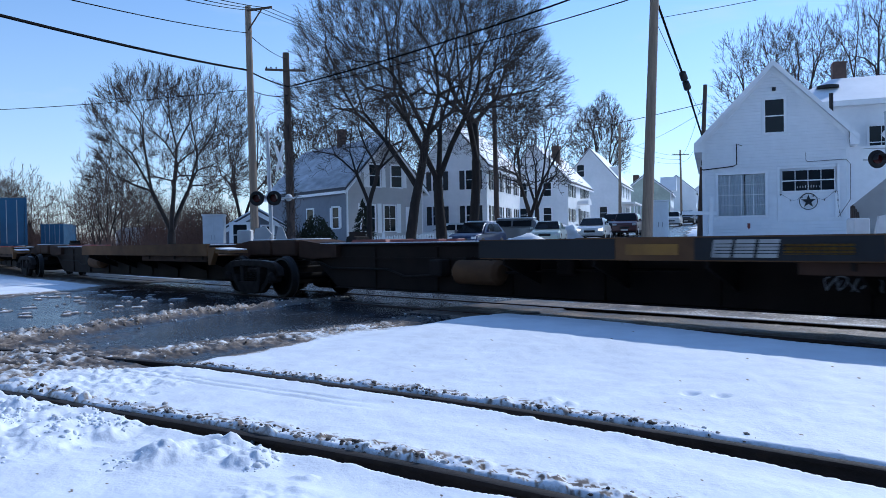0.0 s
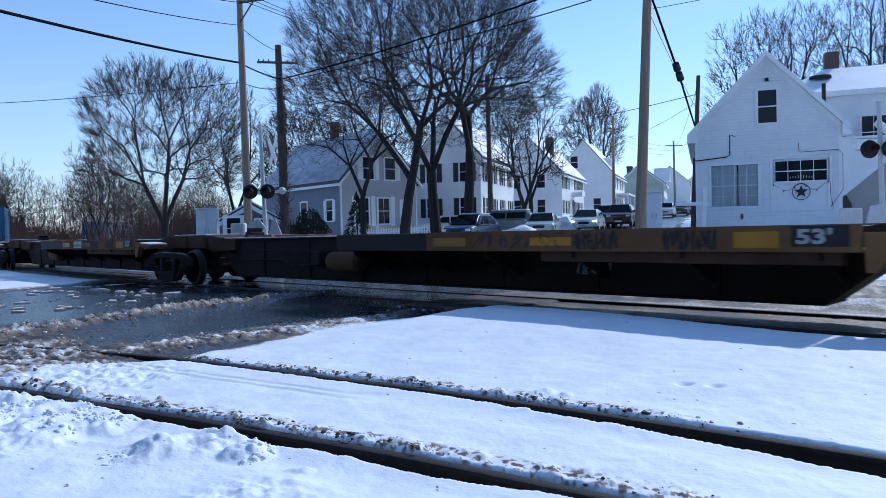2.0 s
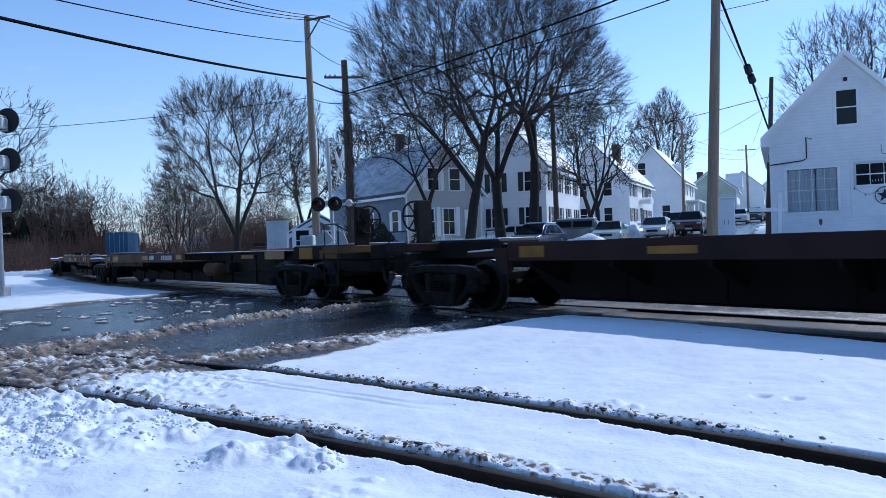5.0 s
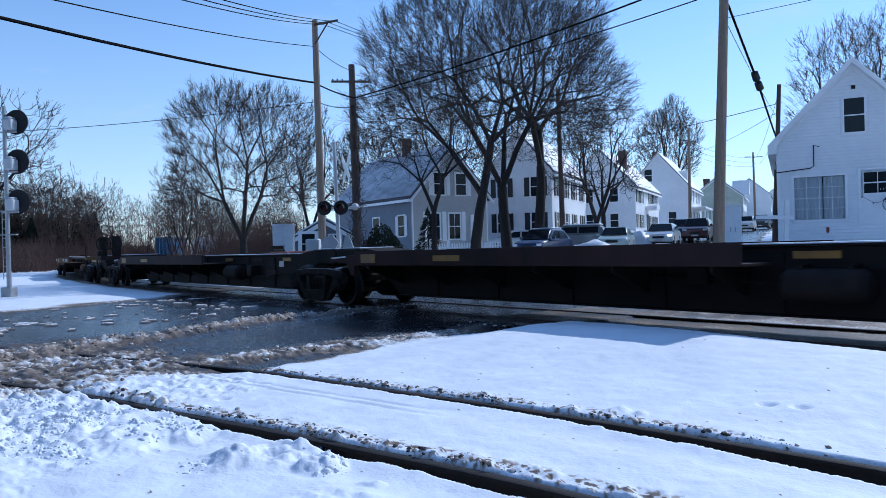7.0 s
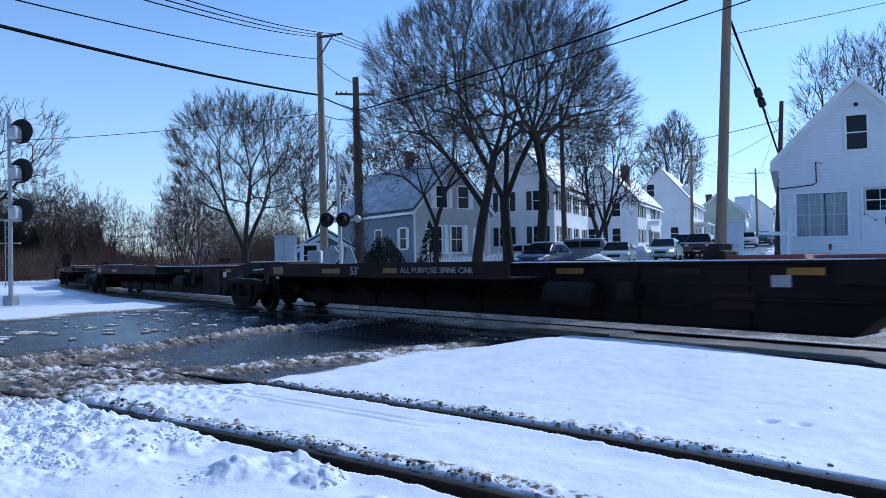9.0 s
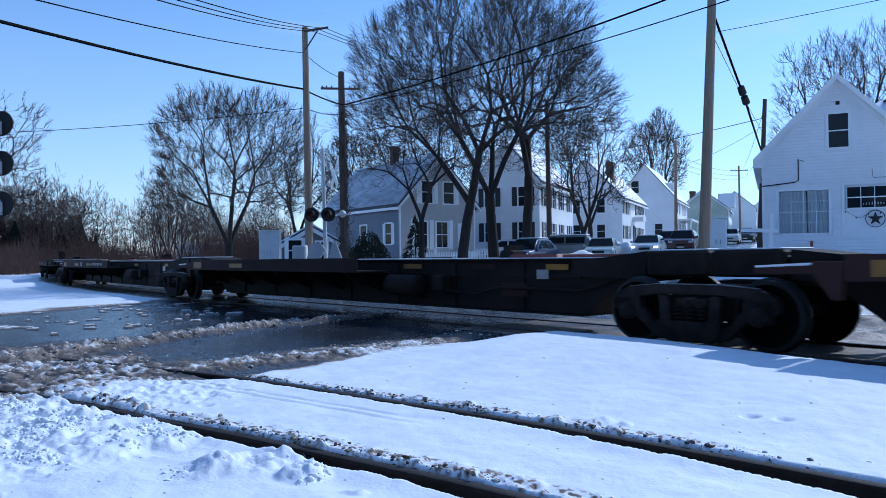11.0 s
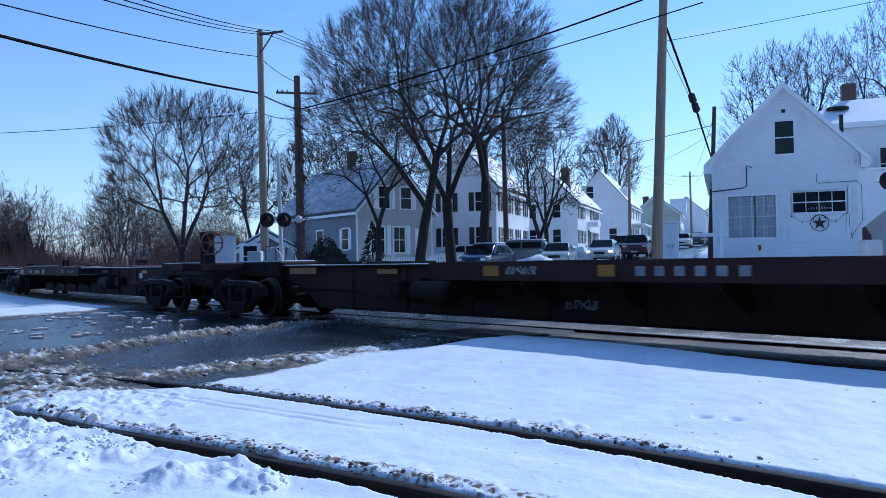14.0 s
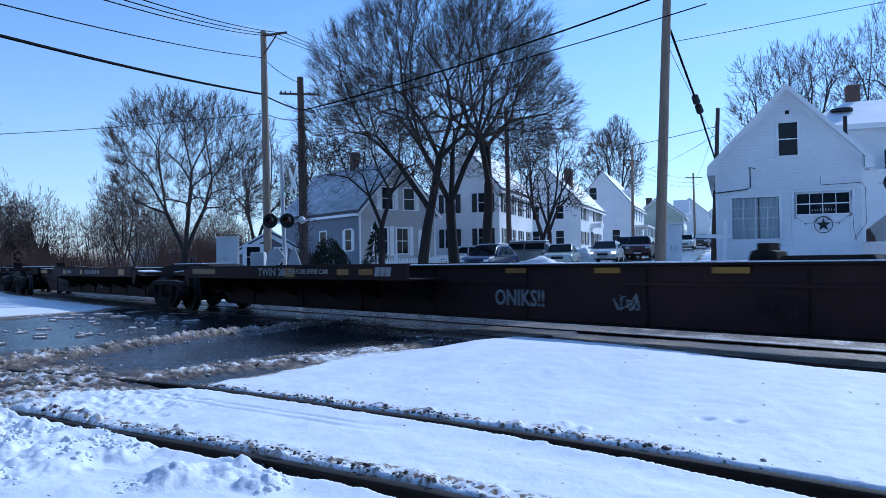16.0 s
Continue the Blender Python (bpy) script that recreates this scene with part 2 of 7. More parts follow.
def surface(x, y):
    """Height of what one walks on, and how bare it is: 0 snow, 0.5 slush, 1 asphalt or ballast."""
    z = land(x, y)
    g = track_gap(x, y)
    s = x * TD.x + y * TD.y
    q = x * TN.x + y * TN.y
    w = x * UW[0] + y * UW[1]
    u = x * UD[0] + y * UD[1]
    far = np.hypot(x, y)
    fine = np.clip(1.4 - far / 30, 0.1, 1)
    beyond = g > 2.2
    edge = rough(x, y, 1.6, 4, 1)
    # the crossing and the street; it jogs to the right beyond the track
    near_edge = np.minimum(7.35 - s + 0 * w, 99) * 1.0
    left = np.where(beyond, smooth(13, 30, u) * 6.0 - 16.0, -16.6)
    right_far = -1.6 - 1.2 * smooth(30, 14, u)
    inside_near = np.minimum(s - 7.35, w - left)
    inside_far = np.minimum(right_far - w, w - left)
    inside = np.where(beyond, inside_far, inside_near)
    inside = np.where((q < 2.6) & ~beyond, np.minimum(inside, (w + 16.6)), inside)
    # the road keeps on past the camera's left
    road = smooth(-0.25, 0.35, inside + edge * 0.9)
    # windrow of ploughed snow between the lanes
    ridge = w + 8.5 - 1.2 * smooth(10.3, 13.0, u) + 0.25 * value_noise(u, u * 0, 2.2, 2)
    on_ridge = np.exp(-(ridge / 0.36) ** 2) * smooth(3.5, 5.5, u) * smooth(14.6, 11.0, u)
    slush = np.exp(-((s - 8.15 - 0.5 * edge) / 0.62) ** 2) * (q < 8) * smooth(8.5, 6.5, q)
    slush = np.maximum(slush, smooth(4.0, 2.4, q + edge * 1.2) * (s > 6.0) * smooth(13.5, 10.5, s) * (1 - on_ridge))
    slush = np.maximum(slush, np.exp(-((inside - 0.3) / 0.45) ** 2) * 0.8 * (~beyond) * (s > 12))
    blot = 0.45 * rough(x, y, 0.55, 3, 2) + 0.9 * rough(x, y, 0.085, 3, 1)
    bare = road * np.clip(1 - np.maximum(slush, 0) * np.clip(0.56 + 0.70 * blot, 0.05, 0.9), 0, 1)
    bare = np.where(on_ridge > 0.15, np.clip(bare * (1 - on_ridge) + on_ridge * (0.36 + 0.30 * rough(x, y, 0.10, 4, 1)), 0.05, 1), bare)
    # packed snow left on the lanes
    flakes = (rough(x * 0.6, y, 0.2, 3, 3) > 0.43) & (w < -10.2) & (s > 13.5)
    bare = np.where(flakes & ~beyond, 0.12, bare)
    # ballast by the main track
    shoulder = 1.32 + 0.42 * smooth(6.5, 2.2, s)
    bal = smooth(1.75, 1.25, np.abs(g - 0.35) + edge * 0.25)
    bal = np.maximum(bal, smooth(-shoulder - 0.06, -shoulder + 0.06, g + 0.06 * edge) * (g < 0) * smooth(8.5, 7.5, s))
    streak = value_noise(s * 0.25, q * 3.0, 1.0, 2) + rough(x, y, 0.5, 4, 3)
    dirt = np.where(np.abs(g) < 0.72, 0.58 + 0.24 * streak, np.where(g > 0, 0.36 + 0.30 * streak, 0.56 + 0.22 * streak))
    dirt = np.where(s > 7.0, np.maximum(dirt + 0.12, 0.5), dirt)
    bare = np.maximum(bare * (1 - bal * (s < 9)), bal * np.clip(dirt, 0.12, 0.9))
    # heights
    open_snow = np.clip(1 - bare * 1.3, 0, 1)
    h = 0.05 * open_snow * smooth(-1.5, -2.3, -np.abs(g)) + 0.03 * rough(x, y, 2.2, 3, 0) * open_snow
    h = h + 0.035 * slush * (0.4 + rough(x, y, 0.075, 4, 2) * 1.5) * fine
    h = h + on_ridge * (0.085 + 0.12 * rough(x, y, 0.09, 4, 4) * fine)
    h = h + 0.016 * rough(x, y, 0.12, 4, 3) * fine * np.clip(1 - np.abs(bare - 0.3) * 1.6, 0.1, 1)
    # main track: rail tops stand a little over the ballast
    on_main = smooth(2.4, 1.5, np.abs(g))
    h = h + on_main * np.where(s > 7.2, 0.06, 0.035) * (s > -90)
    bank = smooth(-5.2, -1.6, g) * smooth(-shoulder + 0.12, -shoulder - 0.10, g + 0.06 * edge) * smooth(7.6, 6.6, s)
    h = h + 0.15 * bank
    # ruts and broken snow beyond the track
    rut = smooth(1.3, 2.0, g) * smooth(11, 7, g) * smooth(9, 7, s) * (s > -25)
    bare = np.maximum(bare, rut * np.clip(0.10 + 0.30 * rough(x, y, 0.7, 4, 1) + 0.10 * np.sin(g * 4.2), 0, 0.34))
    h = h + rut * (0.10 * rough(x, y, 0.6, 4, 3) + 0.02 * np.sin(g * 4.2))
    # brown slush thrown off the crossing on the far side
    thrown = smooth(0.9, 1.5, g) * smooth(8.0, 4.0, g) * smooth(-1.0, 4.0, s) * smooth(26, 18, s)
    bare = np.maximum(bare, thrown * np.clip(0.50 + 0.45 * rough(x, y, 0.5, 4, 2), 0.2, 0.85))
    # flangeways and cleared grooves along the siding's rails
    for line, wide, deep in ((LINE_A, 0.045, 0.11), (LINE_B, 0.036, 0.12)):
        near = far < 16
        dist = np.full(x.shape, 99.0)
        dist[near] = gap_to_line(x[near], y[near], line)
        wob = 0.035 * value_noise(x, y, 0.35, 1) + 0.02 * value_noise(x, y, 0.09, 2)
        room = smooth(7.9, 6.9, s)
        open_ = 0.3 + 0.7 * smooth(-1.2, 1.2, x) if line is LINE_B else 0.35 + 0.65 * smooth(-2.6, -1.4, x) * smooth(0.6, -0.2, x)
        reach = wide + 0.055 * open_ + (0.075 * smooth(0.8, 2.4, x) if line is LINE_B else 0)
        groove = smooth(reach + 0.03, reach - 0.03, np.abs(dist + reach - 0.03 + wob)) * room
        h = h - groove * deep - 0.03 * open_ * room * np.exp(-((dist + 0.38) / 0.22) ** 2) * (dist < 0)
        bare = np.maximum(bare, groove * 0.93)
        # beyond the rail the snow is broken and gritty
        crumbs = np.exp(-((dist - 0.13) / 0.10) ** 2) * room * smooth(0.0, 0.03, dist) * smooth(1.6, 0.6, x - 0.3)
        h = h + crumbs * (0.0 + 0.065 * np.maximum(0, rough(x, y, 0.12, 4, 2))) * fine
        bare = np.maximum(bare, crumbs * np.where(rough(x, y, 0.035, 3, 4) > 0.2, 0.62, 0.13))
    # trodden and thrown lumps by the camera
    for cx, cy, r, hh in LUMPS:
        h = h + 0.62 * lump(x + 0.1 * value_noise(x, y, 0.2, 1), y + 0.1 * value_noise(x, y, 0.2, 3), cx, cy, r, hh) * (1 + 1.5 * rough(x, y, 0.10, 5, 0))
    churn = smooth(-1.2, -2.6, x) * smooth(7.0, 5.5, y) * smooth(-0.02, -0.25, gap_a(x, y))
    h = h + churn * (0.05 * rough(x, y, 0.45, 3, 1) + 0.022 * rough(x, y, 0.07, 3, 3) * (rough(x, y, 0.7, 2, 4) > 0.0))
    # footprints
    for cx, cy in ((1.80, 5.40), (1.98, 5.28), (2.12, 3.72), (-2.4, 5.9)):
        h = h - lump(x, y, cx, cy, 0.08, 0.03)
    # ski-like scrape along the middle of the siding
    scrape = np.exp(-((gap_mid(x, y) - 0.05) / 0.02) ** 2) + np.exp(-((gap_mid(x, y) - 0.19) / 0.02) ** 2)
    h = h - 0.018 * scrape * smooth(-0.4, -1.0, x)
    # specks of grit
    bare = np.maximum(bare, np.where(rough(x, y, 0.045, 2, 1) > 0.63, 0.6, 0) * (far < 9))
    return z + h, np.clip(bare, 0, 1)


LINE_A, LINE_B = resample(SID_A, 0.4), resample(SID_B, 0.4)
LUMPS = [(-1.40, 4.25, 0.42, 0.07), (-1.08, 4.02, 0.20, 0.09), (-1.66, 4.08, 0.30, 0.06), (-2.9, 5.0, 0.7, 0.07), (-3.7, 4.4, 1.0, 0.06),
         (-2.6, 4.4, 0.5, 0.05), (-1.25, 4.55, 0.18, 0.06), (-3.3, 5.5, 0.35, 0.06), (-2.2, 4.75, 0.22, 0.08), (-4.5, 5.6, 0.9, 0.10),
         (0.70, 5.3, 0.10, 0.05), (0.85, 5.22, 0.08, 0.045), (0.62, 4.95, 0.10, 0.04), (-0.2, 5.85, 0.08, 0.04), (-0.75, 3.75, 0.09, 0.05), (-0.9, 3.2, 0.5, 0.05)]


def gap_a(x, y):
    return MID_A * x + MID_B * y - (MID_A * -1.78 + MID_B * 4.97)


def gap_mid(x, y):
    return MID_A * x + MID_B * y + MID_C


MID_A, MID_B = 0.545, 0.838
MID_C = -(MID_A * -0.9 + MID_B * 5.45)


def build_ground():
    fan = np.concatenate([np.radians(np.arange(-46, 46, 0.16)), np.radians(np.arange(46, 314, 4.0))])
    radii = np.concatenate([[0.4, 0.9, 1.5, 2.0], np.geomspace(2.4, 32, 520), np.geomspace(32.6, 3000, 90)[0:]])
    A, Rr = np.meshgrid(fan, radii)
    x, y = np.sin(A) * Rr, np.cos(A) * Rr
    z, bare = surface(x, y)
    na, nr = len(fan), len(radii)
    verts = np.stack([x.ravel(), y.ravel(), z.ravel()], 1)
    i, j = np.meshgrid(np.arange(nr - 1), np.arange(na), indexing="ij")
    j2 = (j + 1) % na
    faces = np.stack([i * na + j, (i + 1) * na + j, (i + 1) * na + j2, i * na + j2], -1).reshape(-1, 4)[:, ::-1]
    centre = np.array([[0.0, 0.0, float(verts[:na, 2].mean())]])
    verts = np.concatenate([verts, centre])
    me = bpy.data.meshes.new("ground")
    me.vertices.add(len(verts))
    me.vertices.foreach_set("co", verts.ravel())
    tri = np.stack([np.arange(na), (np.arange(na) + 1) % na, np.full(na, len(verts) - 1)], 1)[:, ::-1]
    loops = np.concatenate([faces.ravel(), tri.ravel()])
    starts = np.concatenate([np.arange(len(faces)) * 4, len(faces) * 4 + np.arange(na) * 3])
    me.loops.add(len(loops))
    me.loops.foreach_set("vertex_index", loops.astype(np.int32))
    me.polygons.add(len(starts))
    me.polygons.foreach_set("loop_start", starts.astype(np.int32))
    me.update(calc_edges=True)
    me.validate()
    at = me.attributes.new("bare", "FLOAT", "POINT")
    at.data.foreach_set("value", np.concatenate([bare.ravel(), [0.0]]).astype(np.float32))
    me.polygons.foreach_set("use_smooth", np.ones(len(starts), dtype=bool))
    me.materials.append(ground_material())
    ob = new("ground", me)
    tagged(ob, "snow-covered ground with a wet ploughed crossing and slush", "ground", kind="structure")
    return ob


def ground_material():
    m = bpy.data.materials.new("snow_slush_asphalt")
    m.use_nodes = True
    nt = m.node_tree
    N, Lk = nt.nodes, nt.links
    b = N["Principled BSDF"]
    at = N.new("ShaderNodeAttribute")
    at.attribute_name = "bare"
    geo = N.new("ShaderNodeNewGeometry")

    def noise_at(scale, detail):
        n = N.new("ShaderNodeTexNoise")
        n.inputs["Scale"].default_value, n.inputs["Detail"].default_value = scale, detail
        Lk.new(geo.outputs["Position"], n.inputs["Vector"])
        return n.outputs[0]

    def math_node(op, a, bb, c=None):
        n = N.new("ShaderNodeMath")
        n.operation = op
        for k, v in enumerate((a, bb, c)):
            if v is None:
                continue
            if isinstance(v, (int, float)):
                n.inputs[k].default_value = v
            else:
                Lk.new(v, n.inputs[k])
        return n.outputs[0]
    wob = math_node("MULTIPLY_ADD", noise_at(24, 9), 0.66, -0.33)
    live = math_node("GREATER_THAN", at.outputs["Fac"], 0.04)
    mask = math_node("MULTIPLY_ADD", wob, live, at.outputs["Fac"])
    ramp = N.new("ShaderNodeValToRGB")
    els = ramp.color_ramp.elements
    els[0].position, els[0].color = 0.10, (0.86, 0.885, 0.93, 1)
    els[1].position, els[1].color = 0.92, (0.022, 0.024, 0.029, 1)
    for pos_, col in ((0.26, (0.60, 0.585, 0.57)), (0.42, (0.27, 0.216, 0.168)), (0.60, (0.115, 0.088, 0.066)), (0.78, (0.05, 0.046, 0.044))):
        e_ = els.new(pos_)
        e_.color = (*col, 1)
    Lk.new(mask, ramp.inputs[0])
    tone = N.new("ShaderNodeHueSaturation")
    Lk.new(ramp.outputs[0], tone.inputs["Color"])
    Lk.new(math_node("MULTIPLY_ADD", noise_at(2.3, 6), 0.35, 0.82), tone.inputs["Value"])
    Lk.new(tone.outputs[0], b.inputs["Base Color"])
    rr = N.new("ShaderNodeMapRange")
    Lk.new(mask, rr.inputs[0])
    rr.inputs["From Min"].default_value, rr.inputs["From Max"].default_value = 0.55, 0.95
    rr.inputs["To Min"].default_value, rr.inputs["To Max"].default_value = 0.66, 0.20
    wet = math_node("MULTIPLY_ADD", noise_at(0.9, 5), 0.35, -0.17)
    Lk.new(math_node("ADD", rr.outputs[0], wet), b.inputs["Roughness"])
    bp = N.new("ShaderNodeBump")
    bp.inputs["Strength"].default_value, bp.inputs["Distance"].default_value = 0.22, 0.02
    Lk.new(noise_at(38, 6), bp.inputs["Height"])
    Lk.new(bp.outputs[0], b.inputs["Normal"])
    return m


build_ground()


# ---- crumbs of slush and snow ----
def clod_material(name, stops):
    m = bpy.data.materials.new(name)
    m.use_nodes = True
    nt = m.node_tree
    b = nt.nodes["Principled BSDF"]
    b.inputs["Roughness"].default_value, b.inputs["Specular IOR Level"].default_value = 0.7, 0.3
    geo = nt.nodes.new("ShaderNodeNewGeometry")
    n = nt.nodes.new("ShaderNodeTexNoise")
    n.inputs["Scale"].default_value, n.inputs["Detail"].default_value = 60.0, 4.0
    nt.links.new(geo.outputs["Position"], n.inputs["Vector"])
    mix = nt.nodes.new("ShaderNodeMath")
    mix.operation = "MULTIPLY_ADD"
    mix.inputs[1].default_value = 0.35
    nt.links.new(n.outputs[0], mix.inputs[0])
    half = nt.nodes.new("ShaderNodeMath")
    half.operation = "MULTIPLY_ADD"
    half.inputs[1].default_value, half.inputs[2].default_value = 0.8, -0.07
    nt.links.new(geo.outputs["Random Per Island"], half.inputs[0])
    nt.links.new(half.outputs[0], mix.inputs[2])
    ramp = nt.nodes.new("ShaderNodeValToRGB")
    els = ramp.color_ramp.elements
    els[0].position, els[0].color = stops[0][0], (*stops[0][1], 1)
    els[1].position, els[1].color = stops[-1][0], (*stops[-1][1], 1)
    for p, c in stops[1:-1]:
        els.new(p).color = (*c, 1)
    nt.links.new(mix.outputs[0], ramp.inputs[0])
    nt.links.new(ramp.outputs[0], b.inputs["Base Color"])
    return m


def clods(name, x, y, size, sink, material, label, seed):
    """Small uneven lumps lying on the ground, one rough ball of twelve corners each."""
    r = np.random.RandomState(seed)
    g = (1 + 5 ** 0.5) / 2
    ico = np.array([(-1, g, 0), (1, g, 0), (-1, -g, 0), (1, -g, 0), (0, -1, g), (0, 1, g), (0, -1, -g), (0, 1, -g), (g, 0, -1), (g, 0, 1), (-g, 0, -1), (-g, 0, 1)]) / math.hypot(1, g)
    tri = np.array([(0, 11, 5), (0, 5, 1), (0, 1, 7), (0, 7, 10), (0, 10, 11), (1, 5, 9), (5, 11, 4), (11, 10, 2), (10, 7, 6), (7, 1, 8), (3, 9, 4), (3, 4, 2), (3, 2, 6), (3, 6, 8), (3, 8, 9), (4, 9, 5), (2, 4, 11), (6, 2, 10), (8, 6, 7), (9, 8, 1)])
    n = len(x)
    z, _ = surface(x, y)
    a = r.uniform(0, 6.28, n)
    shape = ico[None] * r.uniform(0.62, 1.25, (n, 12, 1)) * np.stack([r.uniform(0.8, 1.5, n), r.uniform(0.7, 1.1, n), r.uniform(0.5, 0.9, n)], 1)[:, None]
    ca, sa = np.cos(a)[:, None], np.sin(a)[:, None]
    px = (shape[..., 0] * ca - shape[..., 1] * sa) * size[:, None] + x[:, None]
    py = (shape[..., 0] * sa + shape[..., 1] * ca) * size[:, None] + y[:, None]
    pz = shape[..., 2] * size[:, None] + (z + size * sink)[:, None]
    verts = np.stack([px, py, pz], -1).reshape(-1, 3)
    faces = (tri[None] + (np.arange(n) * 12)[:, None, None]).reshape(-1, 3)
    me = bpy.data.meshes.new(name)
    me.vertices.add(len(verts))
    me.vertices.foreach_set("co", verts.astype(np.float32).ravel())
    me.loops.add(faces.size)
    me.loops.foreach_set("vertex_index", faces.ravel().astype(np.int32))
    me.polygons.add(len(faces))
    me.polygons.foreach_set("loop_start", (np.arange(len(faces)) * 3).astype(np.int32))
    me.update(calc_edges=True)
    me.materials.append(material)
    tagged(new(name, me), label, "snow", kind="stuff")


def scatter(r, n, x0, x1, y0, y1, keep):
    x, y = r.uniform(x0, x1, n), r.uniform(y0, y1, n)
    k = r.rand(n) < keep(x, y)
    return x[k], y[k]


def build_clods():
    r = np.random.RandomState(3)
    dirty = clod_material("gritty_slush", [(0.0, (0.09, 0.07, 0.052)), (0.25, (0.26, 0.21, 0.165)), (0.55, (0.52, 0.47, 0.41)), (0.9, (0.84, 0.84, 0.85))])
    grit = clod_material("icy_rail_grit", [(0.0, (0.03, 0.024, 0.02)), (0.35, (0.10, 0.078, 0.06)), (0.65, (0.34, 0.30, 0.26)), (0.95, (0.80, 0.80, 0.82))])
    clean = clod_material("broken_snow", [(0.0, (0.70, 0.70, 0.71)), (0.4, (0.84, 0.86, 0.89)), (0.95, (0.90, 0.92, 0.95))])

    def in_lane(x, y):
        """The windrow, the slush and the rim of the crossing."""
        s, q = x * TD.x + y * TD.y, x * TN.x + y * TN.y
        w, u = x * UW[0] + y * UW[1], x * UD[0] + y * UD[1]
        ridge = w + 8.5 - 1.2 * smooth(10.3, 13.0, u) + 0.25 * value_noise(u, u * 0, 2.2, 2)
        keep = np.exp(-(ridge / 0.34) ** 2) * smooth(3.5, 5.5, u) * smooth(14.6, 11.0, u)
        keep = np.maximum(keep, 0.55 * np.exp(-((s - 8.3 - 0.5 * rough(x, y, 1.6, 4, 1)) / 0.42) ** 2) * (q < 8.2) * (value_noise(x, y, 0.4, 2) + 0.55))
        keep = np.maximum(keep, 0.30 * smooth(4.0, 2.6, q) * (s > 7.2) * smooth(11.5, 9.5, s) * (value_noise(x, y, 0.5, 3) + 0.45))
        return np.clip(keep, 0, 1)
    x, y = scatter(r, 60000, -13, 3.5, 4, 18, in_lane)
    clods("slush_crumbs", x, y, 0.006 + 0.026 * r.rand(len(x)) ** 3, 0.2, dirty, "crumbled brown and grey slush ploughed into ridges", 5)
    # dirt and ice thrown out beside the siding's rails
    xs, ys = [], []
    for line, x_lo, x_hi, n in ((LINE_A, -3.6, 1.2, 800), (LINE_B, -3.2, 2.2, 1000)):
        pts = [p for p in line if x_lo < p.x < x_hi]
        for _ in range(n):
            i = r.randint(0, len(pts) - 1)
            p = pts[i].lerp(pts[i + 1], r.rand())
            d = (pts[i + 1] - pts[i]).normalized()
            off = 0.04 + abs(r.normal(0, 0.06))
            if value_noise(np.array(p.x), np.array(p.y), 0.55, 2) + 0.42 < r.rand():
                continue
            xs.append(p.x - d.y * off)
            ys.append(p.y + d.x * off)
    xs, ys = np.array(xs), np.array(ys)
    clods("rail_side_crumbs", xs, ys, 0.004 + 0.017 * r.rand(len(xs)) ** 3, 0.2, grit, "crumbs of dirty ice beside the siding rails", 6)
    # broken snow on the heaps by the camera
    def on_heaps(x, y):
        keep = 0 * x
        for cx, cy, rad, _ in LUMPS[:10]:
            keep = np.maximum(keep, smooth(1.05, 0.5, np.hypot(x - cx, y - cy) / rad))
        return keep * np.clip(value_noise(x, y, 0.3, 3) * 2.2 + 0.25, 0, 1) * (gap_a(x, y) < -0.1)
    x, y = scatter(r, 34000, -5.6, -0.4, 3.0, 6.6, on_heaps)
    clods("snow_crumbs", x, y, 0.005 + 0.020 * r.rand(len(x)) ** 3, 0.0, clean, "crumbled heaps of thrown snow", 7)


build_clods()

# ---- shared mesh helpers ----
def box(bm, x0, x1, y0, y1, z0, z1, bevel=0.0):
    vs = [bm.verts.new((x, y, z)) for x in (x0, x1) for y in (y0, y1) for z in (z0, z1)]
    fs = [bm.faces.new([vs[i] for i in q]) for q in ((0, 1, 3, 2), (4, 6, 7, 5), (0, 4, 5, 1), (2, 3, 7, 6), (0, 2, 6, 4), (1, 5, 7, 3))]
    if bevel:
        es = {e for f in fs for e in f.edges}
        bmesh.ops.bevel(bm, geom=list(es), offset=bevel, segments=1, affect="EDGES")
    return vs


def prism(bm, outline, y0, y1, axis="y"):
    """An outline of (a, b) pairs drawn out along an axis."""
    def at(a, b, c):
        return (a, c, b) if axis == "y" else ((c, a, b) if axis == "x" else (a, b, c))
    lo = [bm.verts.new(at(a, b, y0)) for a, b in outline]
    hi = [bm.verts.new(at(a, b, y1)) for a, b in outline]
    bm.faces.new(lo)
    bm.faces.new(hi[::-1])
    n = len(outline)
    for i in range(n):
        bm.faces.new((lo[i], hi[i], hi[(i + 1) % n], lo[(i + 1) % n]))


def tube(bm, points, radius, sides=8, cap=True):
    """A round bar through points; radius is one number or one for each point."""
    pts = [Vector(p) for p in points]
    rad = radius if isinstance(radius, (list, tuple)) else [radius] * len(pts)
    rings = []
    for i, p in enumerate(pts):
        t = (pts[min(i + 1, len(pts) - 1)] - pts[max(i - 1, 0)]).normalized()
        a = t.orthogonal().normalized() if not rings else (ref - t * ref.dot(t)).normalized()
        ref = a
        b = t.cross(a)
        rings.append([bm.verts.new(p + (a * math.cos(2 * math.pi * k / sides) + b * math.sin(2 * math.pi * k / sides)) * rad[i]) for k in range(sides)])
    for r0, r1 in zip(rings[:-1], rings[1:]):
        for k in range(sides):
            bm.faces.new((r0[k], r0[(k + 1) % sides], r1[(k + 1) % sides], r1[k]))
    if cap:
        bm.faces.new(rings[0][::-1])
        bm.faces.new(rings[-1])


